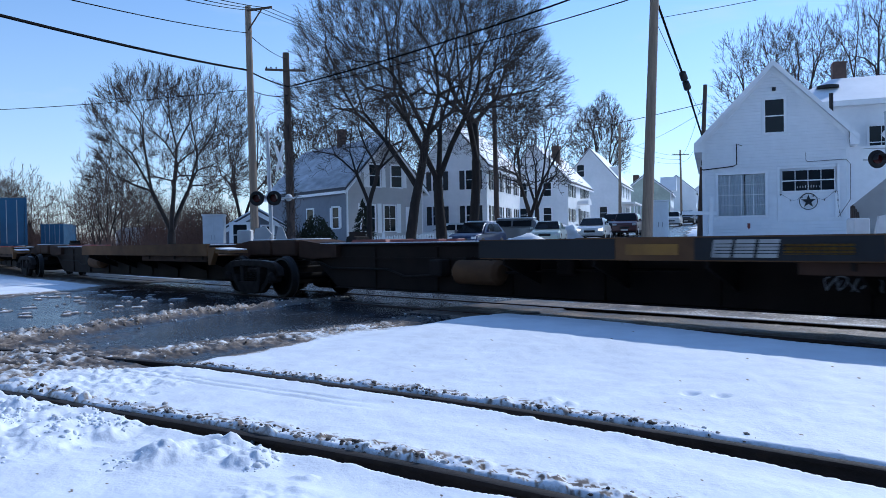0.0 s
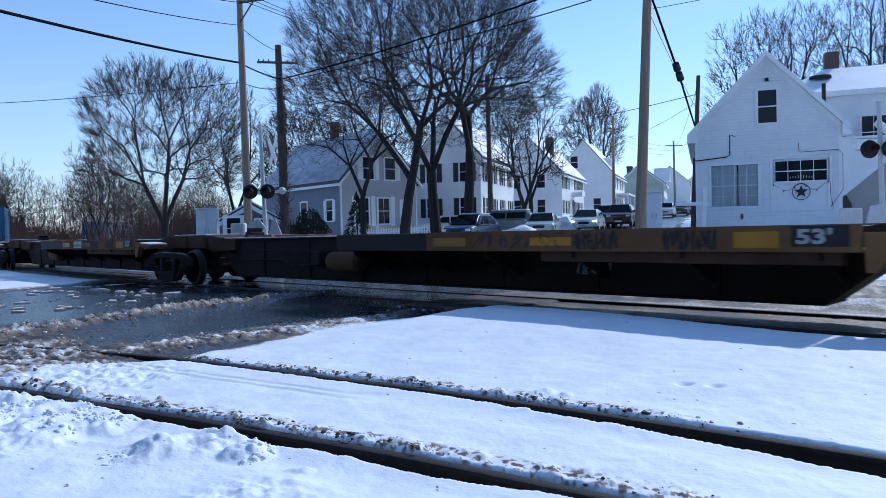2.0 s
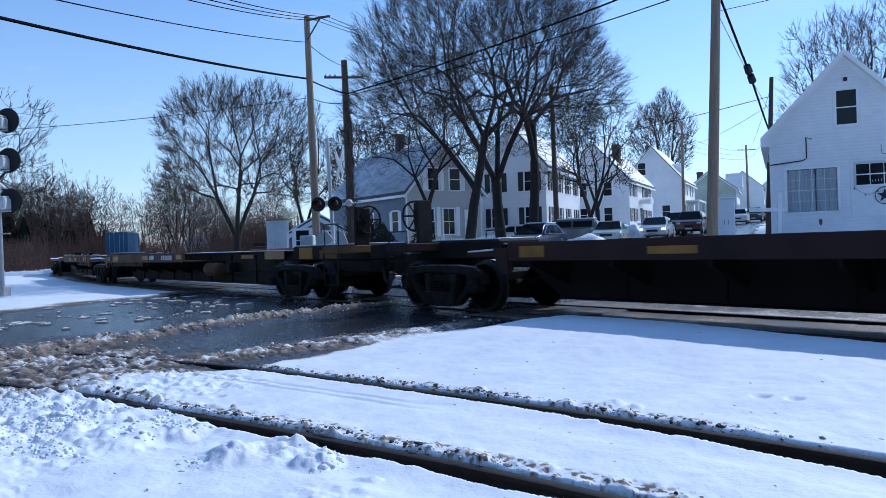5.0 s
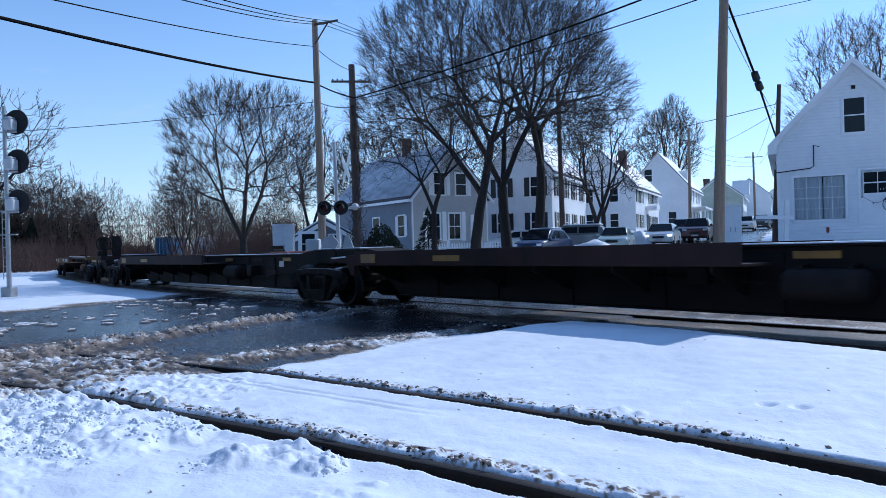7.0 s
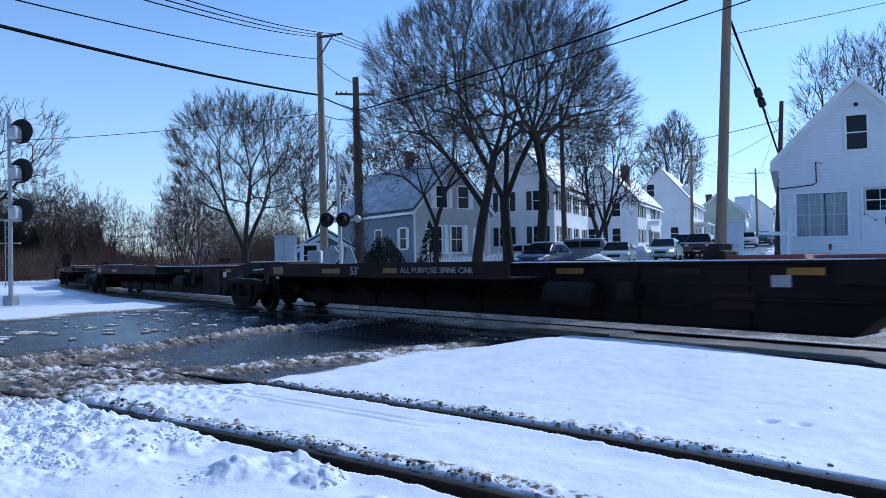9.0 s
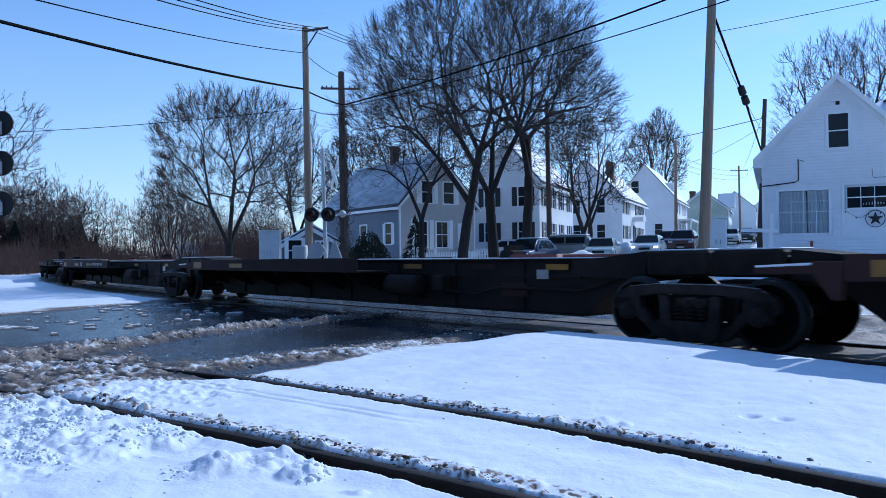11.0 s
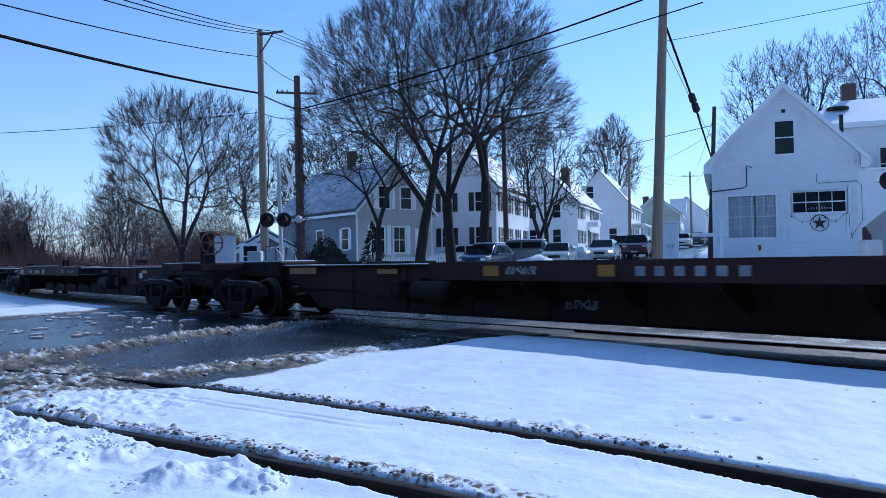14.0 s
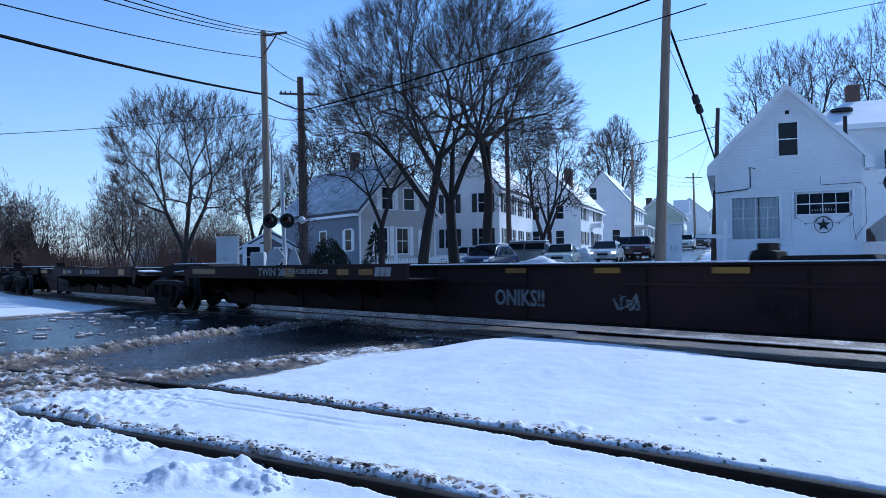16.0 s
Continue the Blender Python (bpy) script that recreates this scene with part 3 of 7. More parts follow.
def lathe(bm, profile, centre, axis="y", sides=24):
    """A turned body: profile of (along, radius) about an axis through centre."""
    c = Vector(centre)
    rings = []
    for a, r in profile:
        ring = []
        for k in range(sides):
            u, v = math.cos(2 * math.pi * k / sides) * r, math.sin(2 * math.pi * k / sides) * r
            off = {"x": (a, u, v), "y": (u, a, v), "z": (u, v, a)}[axis]
            ring.append(bm.verts.new(c + Vector(off)))
        rings.append(ring)
    for r0, r1 in zip(rings[:-1], rings[1:]):
        for k in range(sides):
            bm.faces.new((r0[k], r0[(k + 1) % sides], r1[(k + 1) % sides], r1[k]))
    bm.faces.new(rings[0][::-1])
    bm.faces.new(rings[-1])


def finish(bm, name, material, smooth_angle=None):
    bmesh.ops.recalc_face_normals(bm, faces=bm.faces)
    me = bpy.data.meshes.new(name)
    bm.to_mesh(me)
    bm.free()
    for m in (material if isinstance(material, (list, tuple)) else [material]):
        me.materials.append(m)
    if smooth_angle:
        me.polygons.foreach_set("use_smooth", np.ones(len(me.polygons), dtype=bool))
        me.set_sharp_from_angle(angle=radians(smooth_angle))
    return me


def part(name, bm, material, parent, label="", smooth_angle=None):
    ob = new(name, finish(bm, name, material, smooth_angle))
    ob.parent = parent
    if label:
        tagged(ob, label)
    return ob


def shared(name, mesh, parent, m=None, label=""):
    ob = new(name, mesh)
    ob.parent = parent
    if m is not None:
        ob.matrix_basis = m
    if label:
        tagged(ob, label)
    return ob


def thing(name, label, category, group="", kind="", at=None):
    ob = new(name)
    ob.empty_display_size = 0.2
    if at is not None:
        ob.matrix_basis = at
    return tagged(ob, label, category, group, kind)


def lettering(name, words, height, parent, at, material, label="", bold=0.0, width=1.0):
    """Built-in lettering turned into a thin mesh; at places its left lower corner, facing out of the face."""
    cu = bpy.data.curves.new(name, "FONT")
    cu.body, cu.size, cu.extrude, cu.offset, cu.resolution_u = words, height * 1.38, 0.002, bold, 2
    tmp = bpy.data.objects.new(name, cu)
    scene.collection.objects.link(tmp)
    me = bpy.data.meshes.new_from_object(tmp.evaluated_get(bpy.context.evaluated_depsgraph_get()))
    bpy.data.objects.remove(tmp)
    bpy.data.curves.remove(cu)
    for v in me.vertices:
        v.co.x *= width
    me.materials.clear()
    me.materials.append(material)
    return shared(name, me, parent, at, label)


# ---- the train: articulated spine cars on shared bogies ----
# s of each bogie at the start of the clip, from the head of the train back
BOGIES = [48.4, 31.3, 14.2, -2.7, -20.0, -36.4, -41.65, -57.8, -74.6, -91.4, -108.4, -124.6, -129.0, -145.6, -165.0]
HEAD = [116.9, 99.8, 82.7, 65.6]
CAR_GAPS = {5, 11}        # index of a bogie at a car's tail; the next one belongs to the next car
WHEEL_R, BASE = 0.42, 1.78
bogie_things, unit_things, wheelsets = [], [], []


def side_frame_mesh():
    bm = bmesh.new()
    y0, y1 = -0.075, 0.075
    h = BASE / 2
    # three-piece cast side frame: deep top chord, ends over the bearings, columns and dropped middle
    top = [(-h - 0.24, 0.46), (-h - 0.21, 0.64), (-h + 0.02, 0.74), (-0.45, 0.775), (0.45, 0.775), (h - 0.02, 0.74), (h + 0.21, 0.64), (h + 0.24, 0.46),
           (h + 0.12, 0.44), (h - 0.12, 0.60), (0.42, 0.655), (-0.42, 0.655), (-h + 0.12, 0.60), (-h - 0.12, 0.44)]
    prism(bm, top, y0, y1)
    for sg in (-1, 1):
        prism(bm, [(sg * 0.42, 0.64), (sg * 0.28, 0.64), (sg * 0.25, 0.22), (sg * 0.40, 0.22)], y0, y1)
        prism(bm, [(sg * 0.72, 0.48), (sg * 0.65, 0.45), (sg * 0.54, 0.30), (sg * 0.38, 0.23), (sg * 0.38, 0.08), (sg * 0.50, 0.12), (sg * 0.76, 0.35)], y0 + 0.01, y1 - 0.01)
        prism(bm, [(sg * (h - 0.19), 0.62), (sg * (h + 0.22), 0.60), (sg * (h + 0.22), 0.50), (sg * (h + 0.15), 0.42), (sg * (h + 0.14), 0.34), (sg * (h - 0.13), 0.33), (sg * (h - 0.20), 0.46)], y0, y1)
    prism(bm, [(-0.44, 0.32), (0.44, 0.32), (0.40, 0.12), (0.26, 0.07), (-0.26, 0.07), (-0.40, 0.12)], y0 - 0.03, y1 + 0.03)
    bmesh.ops.recalc_face_normals(bm, faces=bm.faces)
    bmesh.ops.bevel(bm, geom=[e for e in bm.edges if len(e.link_faces) == 2 and e.calc_face_angle(0) > 0.5], offset=0.012, segments=1, affect="EDGES")
    return finish(bm, "side_frame", FRAME, 40)


def frame_snow_mesh():
    bm = bmesh.new()
    h = BASE / 2
    prism(bm, [(-h + 0.02, 0.742), (-0.45, 0.777), (0.45, 0.777), (h - 0.02, 0.742), (h - 0.06, 0.752), (0.44, 0.785), (-0.44, 0.785), (-h + 0.06, 0.752)], -0.05, 0.055)
    return finish(bm, "snow", DIRTYSNOW)


def spring_mesh():
    bm = bmesh.new()
    for cx in (-0.17, 0.0, 0.17):
        pts = [(cx + 0.055 * math.cos(a * 0.9), 0.055 * math.sin(a * 0.9), 0.30 + 0.25 * a / 36) for a in range(37)]
        tube(bm, pts, 0.014, 5)
    return finish(bm, "spring_nest", STEEL, 60)


def wheelset_mesh():
    bm = bmesh.new()
    for sg in (-1, 1):
        lathe(bm, [(sg * 0.685, WHEEL_R + 0.025), (sg * 0.71, WHEEL_R + 0.03), (sg * 0.735, WHEEL_R), (sg * 0.83, WHEEL_R - 0.004), (sg * 0.835, WHEEL_R - 0.05),
                   (sg * 0.80, WHEEL_R - 0.065), (sg * 0.77, 0.20), (sg * 0.81, 0.13), (sg * 0.84, 0.12)], (0, 0, 0), "y", 40)
    lathe(bm, [(-0.98, 0.075), (0.98, 0.075)], (0, 0, 0), "y", 12)
    # cast bosses on the plate show the turning
    for sg in (-1, 1):
        for k in range(3):
            a = 2 * math.pi * k / 3
            lathe(bm, [(sg * 0.74, 0.022), (sg * 0.815, 0.018)], (math.cos(a) * 0.26, 0, math.sin(a) * 0.26), "y", 8)
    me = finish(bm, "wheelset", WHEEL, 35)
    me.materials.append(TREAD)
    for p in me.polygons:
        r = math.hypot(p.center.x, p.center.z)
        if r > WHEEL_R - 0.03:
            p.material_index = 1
    return me


def bearing_mesh():
    bm = bmesh.new()
    lathe(bm, [(-0.09, 0.115), (0.05, 0.115), (0.075, 0.09), (0.10, 0.085), (0.105, 0.04)], (0, 0, 0), "y", 18)
    for k in range(3):
        a = 2 * math.pi * k / 3 + 0.5
        lathe(bm, [(0.10, 0.018), (0.125, 0.018)], (0.055 * math.cos(a), 0, 0.055 * math.sin(a)), "y", 6)
    return finish(bm, "bearing_cap", FRAME, 40)


def bolster_mesh():
    bm = bmesh.new()
    prism(bm, [(-1.0, 0.60), (1.0, 0.60), (1.0, 0.50), (0.9, 0.30), (-0.9, 0.30), (-1.0, 0.50)], -0.22, 0.22, "x")
    box(bm, -0.32, 0.32, -0.32, 0.32, 0.60, 0.74, 0.02)
    for sg in (-1, 1):
        box(bm, -0.06, 0.06, sg * 0.62 - 0.12, sg * 0.62 + 0.12, 0.6, 0.69, 0.01)
        box(bm, sg * 0.40 - 0.06, sg * 0.40 + 0.06, -0.78, 0.78, 0.22, 0.62, 0.02)     # brake beams
    return finish(bm, "bolster", STEEL)


MESH_SIDE, MESH_SPRING, MESH_SET, MESH_BEAR, MESH_BOLSTER, MESH_FSNOW = side_frame_mesh(), spring_mesh(), wheelset_mesh(), bearing_mesh(), bolster_mesh(), frame_snow_mesh()


def build_bogie(turning):
    b = thing("bogie", "grimy cast-steel freight bogie with coil springs rolling on the rails", "bogie", "bogies of the train")
    shared("bolster", MESH_BOLSTER, b)
    for sg in (1, -1):
        f = shared("side_frame", MESH_SIDE, b, pose(0, sg * 0.99, 0))
        shared("spring_nest", MESH_SPRING, f, None, "dark coil springs")
        shared("snow", MESH_FSNOW, f, None, "dirty snow on the frame")
        for e in (-1, 1):
            shared("bearing_cap", MESH_BEAR, f, pose(e * BASE / 2, sg * 0.06, WHEEL_R, 0, 0, 0 if sg > 0 else 180), "round bolted bearing cap")
    for e in (-1, 1):
        w = shared("wheelset", MESH_SET, b, pose(e * BASE / 2, 0, WHEEL_R), "steel wheels with bright worn rims")
        if turning:
            wheelsets.append((w, e, len(bogie_things)))
    bogie_things.append(b)
    return b


# one platform unit; local x runs ahead, y to the near side, z from the rail top; half: half the bogie distance
def build_unit(half, ahead, paint, scheme, end_front, end_back, label):
    """ahead: +1 where the wheel platform is at the front, -1 at the back. end_*: True where the unit ends in a coupler."""
    u = thing("spine_car", label, "rail car", "spine cars of the train")
    k = ahead
    top, belly = 1.08, 0.24
    # deep middle sill with fish belly
    bm = bmesh.new()
    rb, rt = 2.15, 1.5
    outline = [(-half + 0.75, top), (half - 0.75, top), (half - 0.75, 0.80), (half - rt, 0.74), (half - rb, belly), (-half + rb, belly), (-half + rt, 0.74), (-half + 0.75, 0.80)]
    prism(bm, outline, -0.34, 0.34)
    bmesh.ops.bevel(bm, geom=list(bm.edges), offset=0.012, segments=1, affect="EDGES")
    sill = part("centre_sill", bm, paint if paint is not YELLOWCAR else DARKSILL, u, "" if paint is not YELLOWCAR else "dark brown-black deep steel sill")
    # flanges along the top and bottom edges and stiffeners
    bm = bmesh.new()
    box(bm, -half + 0.7, half - 0.7, -0.42, 0.42, top, top + 0.025)
    box(bm, -half + rb, half - rb, -0.40, 0.40, belly - 0.02, belly)
    part("top_flange", bm, DARKCAR, u)
    bm = bmesh.new()
    for x in np.linspace(-half + 3.4, half - 3.4, 7):
        prism(bm, [(x - 0.012, belly + 0.02), (x + 0.012, belly + 0.02), (x + 0.012, top - 0.06), (x - 0.012, top - 0.06)], 0.34, 0.375)
        prism(bm, [(x - 0.012, belly + 0.02), (x + 0.012, belly + 0.02), (x + 0.012, top - 0.06), (x - 0.012, top - 0.06)], -0.375, -0.34)
    box(bm, -half + 2.2, half - 2.2, 0.34, 0.372, 0.80, 0.845)
    box(bm, -half + 2.2, half - 2.2, -0.372, -0.34, 0.80, 0.845)
    part("stiffener", bm, paint if paint is not YELLOWCAR else DARKSILL, u)
    # snow lying on the sill
    bm = bmesh.new()
    box(bm, -half + 0.9, half - 0.9, -0.40, 0.41, top + 0.026, top + 0.045, 0.006)
    part("snow", bm, SNOW_ROOF, u, "thin snow lying on the sill")
    # wheel platform: two channels carried on brackets
    p0, p1 = k * (half - (1.55 if scheme == "yellow" and k < 0 else 1.9)), k * (half - 10.0)
    lo, hi = min(p0, p1), max(p0, p1)
    for sg in (1, -1):
        bm = bmesh.new()
        box(bm, lo, hi, sg * 1.24 - 0.03, sg * 1.24 + 0.03, 0.86, 1.125, 0.008)
        box(bm, lo, hi, min(sg * 0.42, sg * 1.24), max(sg * 0.42, sg * 1.24), 0.86, 0.89)
        box(bm, lo, hi, sg * 1.22 - 0.05, sg * 1.22 + 0.05, 1.118, 1.14)
        part("platform", bm, paint if scheme != "dark" else BROWNCAR, u, "channel-edged wheel platform")
        for x in np.linspace(lo + 0.4, hi - 0.4, 6):
            bm = bmesh.new()
            prism(bm, [(sg * 0.34, 0.86), (sg * 1.2, 0.86), (sg * 1.2, 0.78), (sg * 0.34, 0.45)], x - 0.02, x + 0.02, "x")
            part("bracket", bm, STEEL, u)
        if scheme == "yellow":
            bm = bmesh.new()
            box(bm, min(p0 - k * 0.2, p0 - k * 4.0), max(p0 - k * 0.2, p0 - k * 4.0), min(sg * 0.92, sg * 1.17), max(sg * 0.92, sg * 1.17), 0.72, 0.858, 0.008)
            part("lower_ledge", bm, RUSTLEDGE, u, "rusty ledge below the channel")
        # guide foot at the platform's end
        fx = p0 + k * 0.02
        bm = bmesh.new()
        prism(bm, [(fx, 1.06), (fx + k * 0.30, 1.06), (fx + k * 0.34, 0.98), (fx + k * 0.12, 0.66), (fx + k * 0.02, 0.66)], sg * 1.2 - 0.06, sg * 1.2 + 0.06)
        prism(bm, [(fx + k * 0.25, 1.02), (fx + k * 0.95, 0.99), (fx + k * 0.95, 0.93), (fx + k * 0.25, 0.93)], sg * 1.0 - 0.24, sg * 1.0 + 0.24)
        foot = part("guide_foot", bm, paint if scheme == "yellow" else BROWNCAR, u)
        bm = bmesh.new()
        prism(bm, [(fx + k * 0.27, 1.026), (fx + k * 0.94, 0.995), (fx + k * 0.94, 1.02), (fx + k * 0.27, 1.055)], sg * 1.0 - 0.22, sg * 1.0 + 0.22)
        part("snow", bm, SNOW_ROOF, foot, "snow on the foot")
    # collapsible trailer hitch at the other end
    hx = -k * (half - 3.2)
    bm = bmesh.new()
    prism(bm, [(hx - 0.55, top + 0.02), (hx + 0.55, top + 0.02), (hx + 0.48, top + 0.10), (hx - 0.5, top + 0.10)], -0.36, 0.36)
    box(bm, hx - 1.9, hx - 0.6, -0.34, -0.14, top + 0.02, top + 0.09, 0.01)
    box(bm, hx - 1.9, hx - 0.6, 0.14, 0.34, top + 0.02, top + 0.09, 0.01)
    hitch = part("hitch", bm, REDDECK if scheme != "plain" else STEEL, u, "folded-down trailer hitch")
    bm = bmesh.new()
    prism(bm, [(hx + 0.6, top + 0.02), (hx + 0.98, top + 0.02), (hx + 0.94, top + 0.16), (hx + 0.86, top + 0.18), (hx + 0.86, top + 0.26), (hx + 0.70, top + 0.26), (hx + 0.70, top + 0.17), (hx + 0.62, top + 0.15)], -0.16, 0.16)
    part("lock", bm, STEEL, hitch, "black hitch locking head")
    # bolster plates over the bogies
    for sg, isend in ((1, end_front), (-1, end_back)):
        bm = bmesh.new()
        x0, x1 = sg * (half - 0.95), sg * (half - 0.02 if not isend else half + (1.2 if sg > 0 else 2.4))
        box(bm, min(x0, x1), max(x0, x1), -0.52, 0.52, 0.86, 1.2, 0.03)
        if isend:
            xd = sg * (half + 0.55)
            box(bm, min(xd, x1), max(xd, x1), -0.50, 0.50, 0.60, 0.87, 0.03)
        if not isend:
            prism(bm, [(sg * (half - 1.0), 1.2), (sg * (half - 1.0), 0.84), (sg * (half - 1.5), 0.80), (sg * (half - 2.3), 0.84), (sg * (half - 2.3), 1.08), (sg * (half - 1.7), 1.12)], -0.46, 0.46)
        part("bolster_housing", bm, STEEL if scheme != "yellow" or isend else RUSTLEDGE, u)
        bm = bmesh.new()
        box(bm, min(x0, x1) + 0.06, max(x0, x1) - 0.06, -0.46, 0.46, 1.203, 1.225, 0.008)
        part("snow", bm, SNOW_ROOF, u, "thin snow on the housing")
        if isend:
            build_end(u, sg, half, paint, scheme)
    # air reservoir and valves hung on the sill
    tx = k * (half - 10.65)
    ty = -0.56 if scheme == "plain" and k > 0 else 0.56
    bm = bmesh.new()
    lathe(bm, [(-0.50, 0.06), (-0.49, 0.14), (-0.42, 0.20), (0.42, 0.20), (0.49, 0.14), (0.50, 0.06)], (tx, ty, 0.62), "x", 18)
    tank = part("air_reservoir", bm, paint if scheme == "yellow" else STEEL, u, "round-ended air reservoir", 40)
    for e in (-0.28, 0.28):
        bm = bmesh.new()
        box(bm, tx + e - 0.025, tx + e + 0.025, min(ty * 0.6, ty * 1.08), max(ty * 0.6, ty * 1.08), 0.58, 0.86)
        part("strap", bm, STEEL, tank)
    bm = bmesh.new()
    if ty < 0:
        bm.free()
        return u, lo, hi, p0
    tube(bm, [(tx - k * 1.0, 0.5, 0.55), (tx - k * 1.9, 0.46, 0.50), (tx - k * 2.4, 0.42, 0.62), (tx - k * 4.2, 0.40, 0.62), (tx - k * 5.2, 0.38, 0.9)], 0.022, 6)
    tube(bm, [(tx + k * 0.5, 0.5, 0.62), (tx + k * 1.5, 0.46, 0.68), (tx + k * 3.5, 0.40, 0.70)], 0.018, 6)
    part("brake_pipe", bm, STEEL, u)
    bm = bmesh.new()
    box(bm, min(tx - k * 1.15, tx - k * 0.85), max(tx - k * 1.15, tx - k * 0.85), 0.34, 0.60, 0.52, 0.82, 0.03)
    part("brake_valve", bm, STEEL, u)
    bm = bmesh.new()
    box(bm, min(tx + k * 1.5, tx + k * 1.8), max(tx + k * 1.5, tx + k * 1.8), 0.34, 0.55, 0.60, 0.85, 0.03)
    part("valve_box", bm, STEEL, u)
    return u, lo, hi, p0


def build_end(u, sg, half, paint, scheme):
    """Coupler, steps, hand rails and, at a car's tail, the brake wheel."""
    xe = half + (1.25 if sg > 0 else 2.45)
    bm = bmesh.new()
    box(bm, min(sg * (xe - 0.1), sg * (xe + 0.45)), max(sg * (xe - 0.1), sg * (xe + 0.45)), -0.13, 0.13, 0.66, 0.92, 0.03)
    box(bm, min(sg * (xe + 0.35), sg * (xe + 0.72)), max(sg * (xe + 0.35), sg * (xe + 0.72)), -0.24, 0.22, 0.56, 1.02, 0.06)
    box(bm, sg * (xe + 0.5) - 0.03, sg * (xe + 0.5) + 0.03, -0.03, 0.03, 0.45, 0.64)
    part("coupler", bm, STEEL, u, "rusty knuckle coupler")
    bm = bmesh.new()
    tube(bm, [(sg * (xe + 0.1), 0.30, 0.72), (sg * (xe + 0.25), 0.34, 0.45), (sg * (xe + 0.45), 0.32, 0.30), (sg * (xe + 0.62), 0.22, 0.32)], 0.03, 8)
    part("air_hose", bm, BLACK, u, "hanging black rubber brake hose", 60)
    for yy in (1, -1):
        bm = bmesh.new()
        x0, x1 = sg * (xe - 0.05), sg * (xe - 0.60)
        for x in (x0, x1):
            tube(bm, [(x, yy * 1.28, 0.36), (x, yy * 1.28, 1.20)], 0.016, 6)
        for z in (0.38, 0.62, 0.86):
            tube(bm, [(x0, yy * 1.28, z), (x1, yy * 1.28, z)], 0.015, 6)
        part("step", bm, FRAME, u, "bent steel sill step")
        bm = bmesh.new()
        box(bm, min(x0, x1) - 0.04, max(x0, x1) + 0.04, min(yy * 0.5, yy * 1.3), max(yy * 0.5, yy * 1.3), 1.02, 1.18, 0.015)
        part("end_sill", bm, BROWNCAR if scheme != "yellow" else paint, u)
        bm = bmesh.new()
        zr = 1.40 if sg > 0 else 1.63
        tube(bm, [(x0, yy * 1.25, 1.17), (x0, yy * 1.25, zr), (x1, yy * 1.25, zr), (x1, yy * 1.25, 1.17)], 0.016, 6)
        part("hand_rail", bm, BLACK, u, "dark steel grab rail", 60)
    if sg < 0 or scheme == "dark":
        k = -sg
        wx, wy, wz = -k * (xe - (0.12 if sg < 0 else 0.30)), 0.62, 1.70
        bm = bmesh.new()
        box(bm, min(wx - k * 0.02, wx + k * 0.06), max(wx - k * 0.02, wx + k * 0.06), wy - 0.17, wy + 0.17, 1.15, 1.98, 0.01)
        box(bm, min(wx - k * 0.14, wx - k * 0.02), max(wx - k * 0.14, wx - k * 0.02), wy - 0.14, wy + 0.14, 1.42, 1.96, 0.04)
        stand = part("brake_stand", bm, STEEL, u)
        bm = bmesh.new()
        ring = [(wx - k * 0.26, wy + 0.28 * math.cos(a * math.pi / 14), wz + 0.28 * math.sin(a * math.pi / 14)) for a in range(29)]
        tube(bm, ring, 0.022, 6, False)
        for a in range(6):
            tube(bm, [(wx - k * 0.20, wy, wz), (wx - k * 0.26, wy + 0.27 * math.cos(a * math.pi / 3), wz + 0.27 * math.sin(a * math.pi / 3))], 0.016, 6)
        lathe(bm, [(-k * 0.12, 0.09), (-k * 0.22, 0.07)], (wx, wy, wz), "x", 12)
        part("brake_wheel", bm, RUSTWHEEL if scheme == "dark" and sg < 0 else STEEL, u, "spoked hand brake wheel", 50)


def plate(u, name, x0, x1, z0, z1, y, material, label="", proud=0.006):
    bm = bmesh.new()
    box(bm, min(x0, x1), max(x0, x1), y, y + proud, z0, z1)
    return part(name, bm, material, u, label)


def mark_bars(u, count, x_left, z, height, y, material, name="painted_mark", bold=0.0, width=1.0):
    """An owner's mark as plain slanted blocks of its size."""
    bm = bmesh.new()
    w = height * 0.62 * width
    for k in range(count):
        x0 = x_left - k * w * 1.18
        prism(bm, [(x0, z), (x0 - w, z), (x0 - w - height * 0.18, z + height), (x0 - height * 0.18, z + height)], y, y + 0.004)
    return part(name, bm, material, u, "white painted mark")


def words_on(u, text, x_left, z, height, y, material, name="lettering", bold=0.0, width=1.0):
    # the near side faces +y and is read towards -x
    return lettering(name, text, height, u, Matrix.Translation((x_left, y, z)) @ pose(0, 0, 0, 90, 0, 180), material, "white stencilled lettering", bold, width)


def scribble(u, name, x_left, z, w, h, y, seed, material, n=7):
    """Loops of sprayed paint that spell nothing."""
    r = random.Random(seed)
    bm = bmesh.new()
    for i in range(n):
        cx = x_left - w * (i + 0.5) / n
        pts = [(cx + r.uniform(-0.55, 0.55) * w / n, y, z + h * (0.5 + 0.5 * math.sin(j * 1.9 + r.uniform(0, 2)))) for j in range(6)]
        fine = resample([(p[0], p[2]) for p in pts], 0.02)
        tube(bm, [(p.x, y, p.y) for p in fine], 0.010, 4)
    for v in bm.verts:
        v.co.y = y + (v.co.y - y) * 0.15
    return part(name, bm, material, u, "sprayed graffiti loops")


YP = 1.275          # outer face of the platform channel
YS = 0.345          # outer face of the sill
YELLOW_LABEL = "faded yellow articulated spine car with dark sills and snow on top"
DARK_LABEL = "dark brown articulated spine car with yellow reflectors and snow on top"


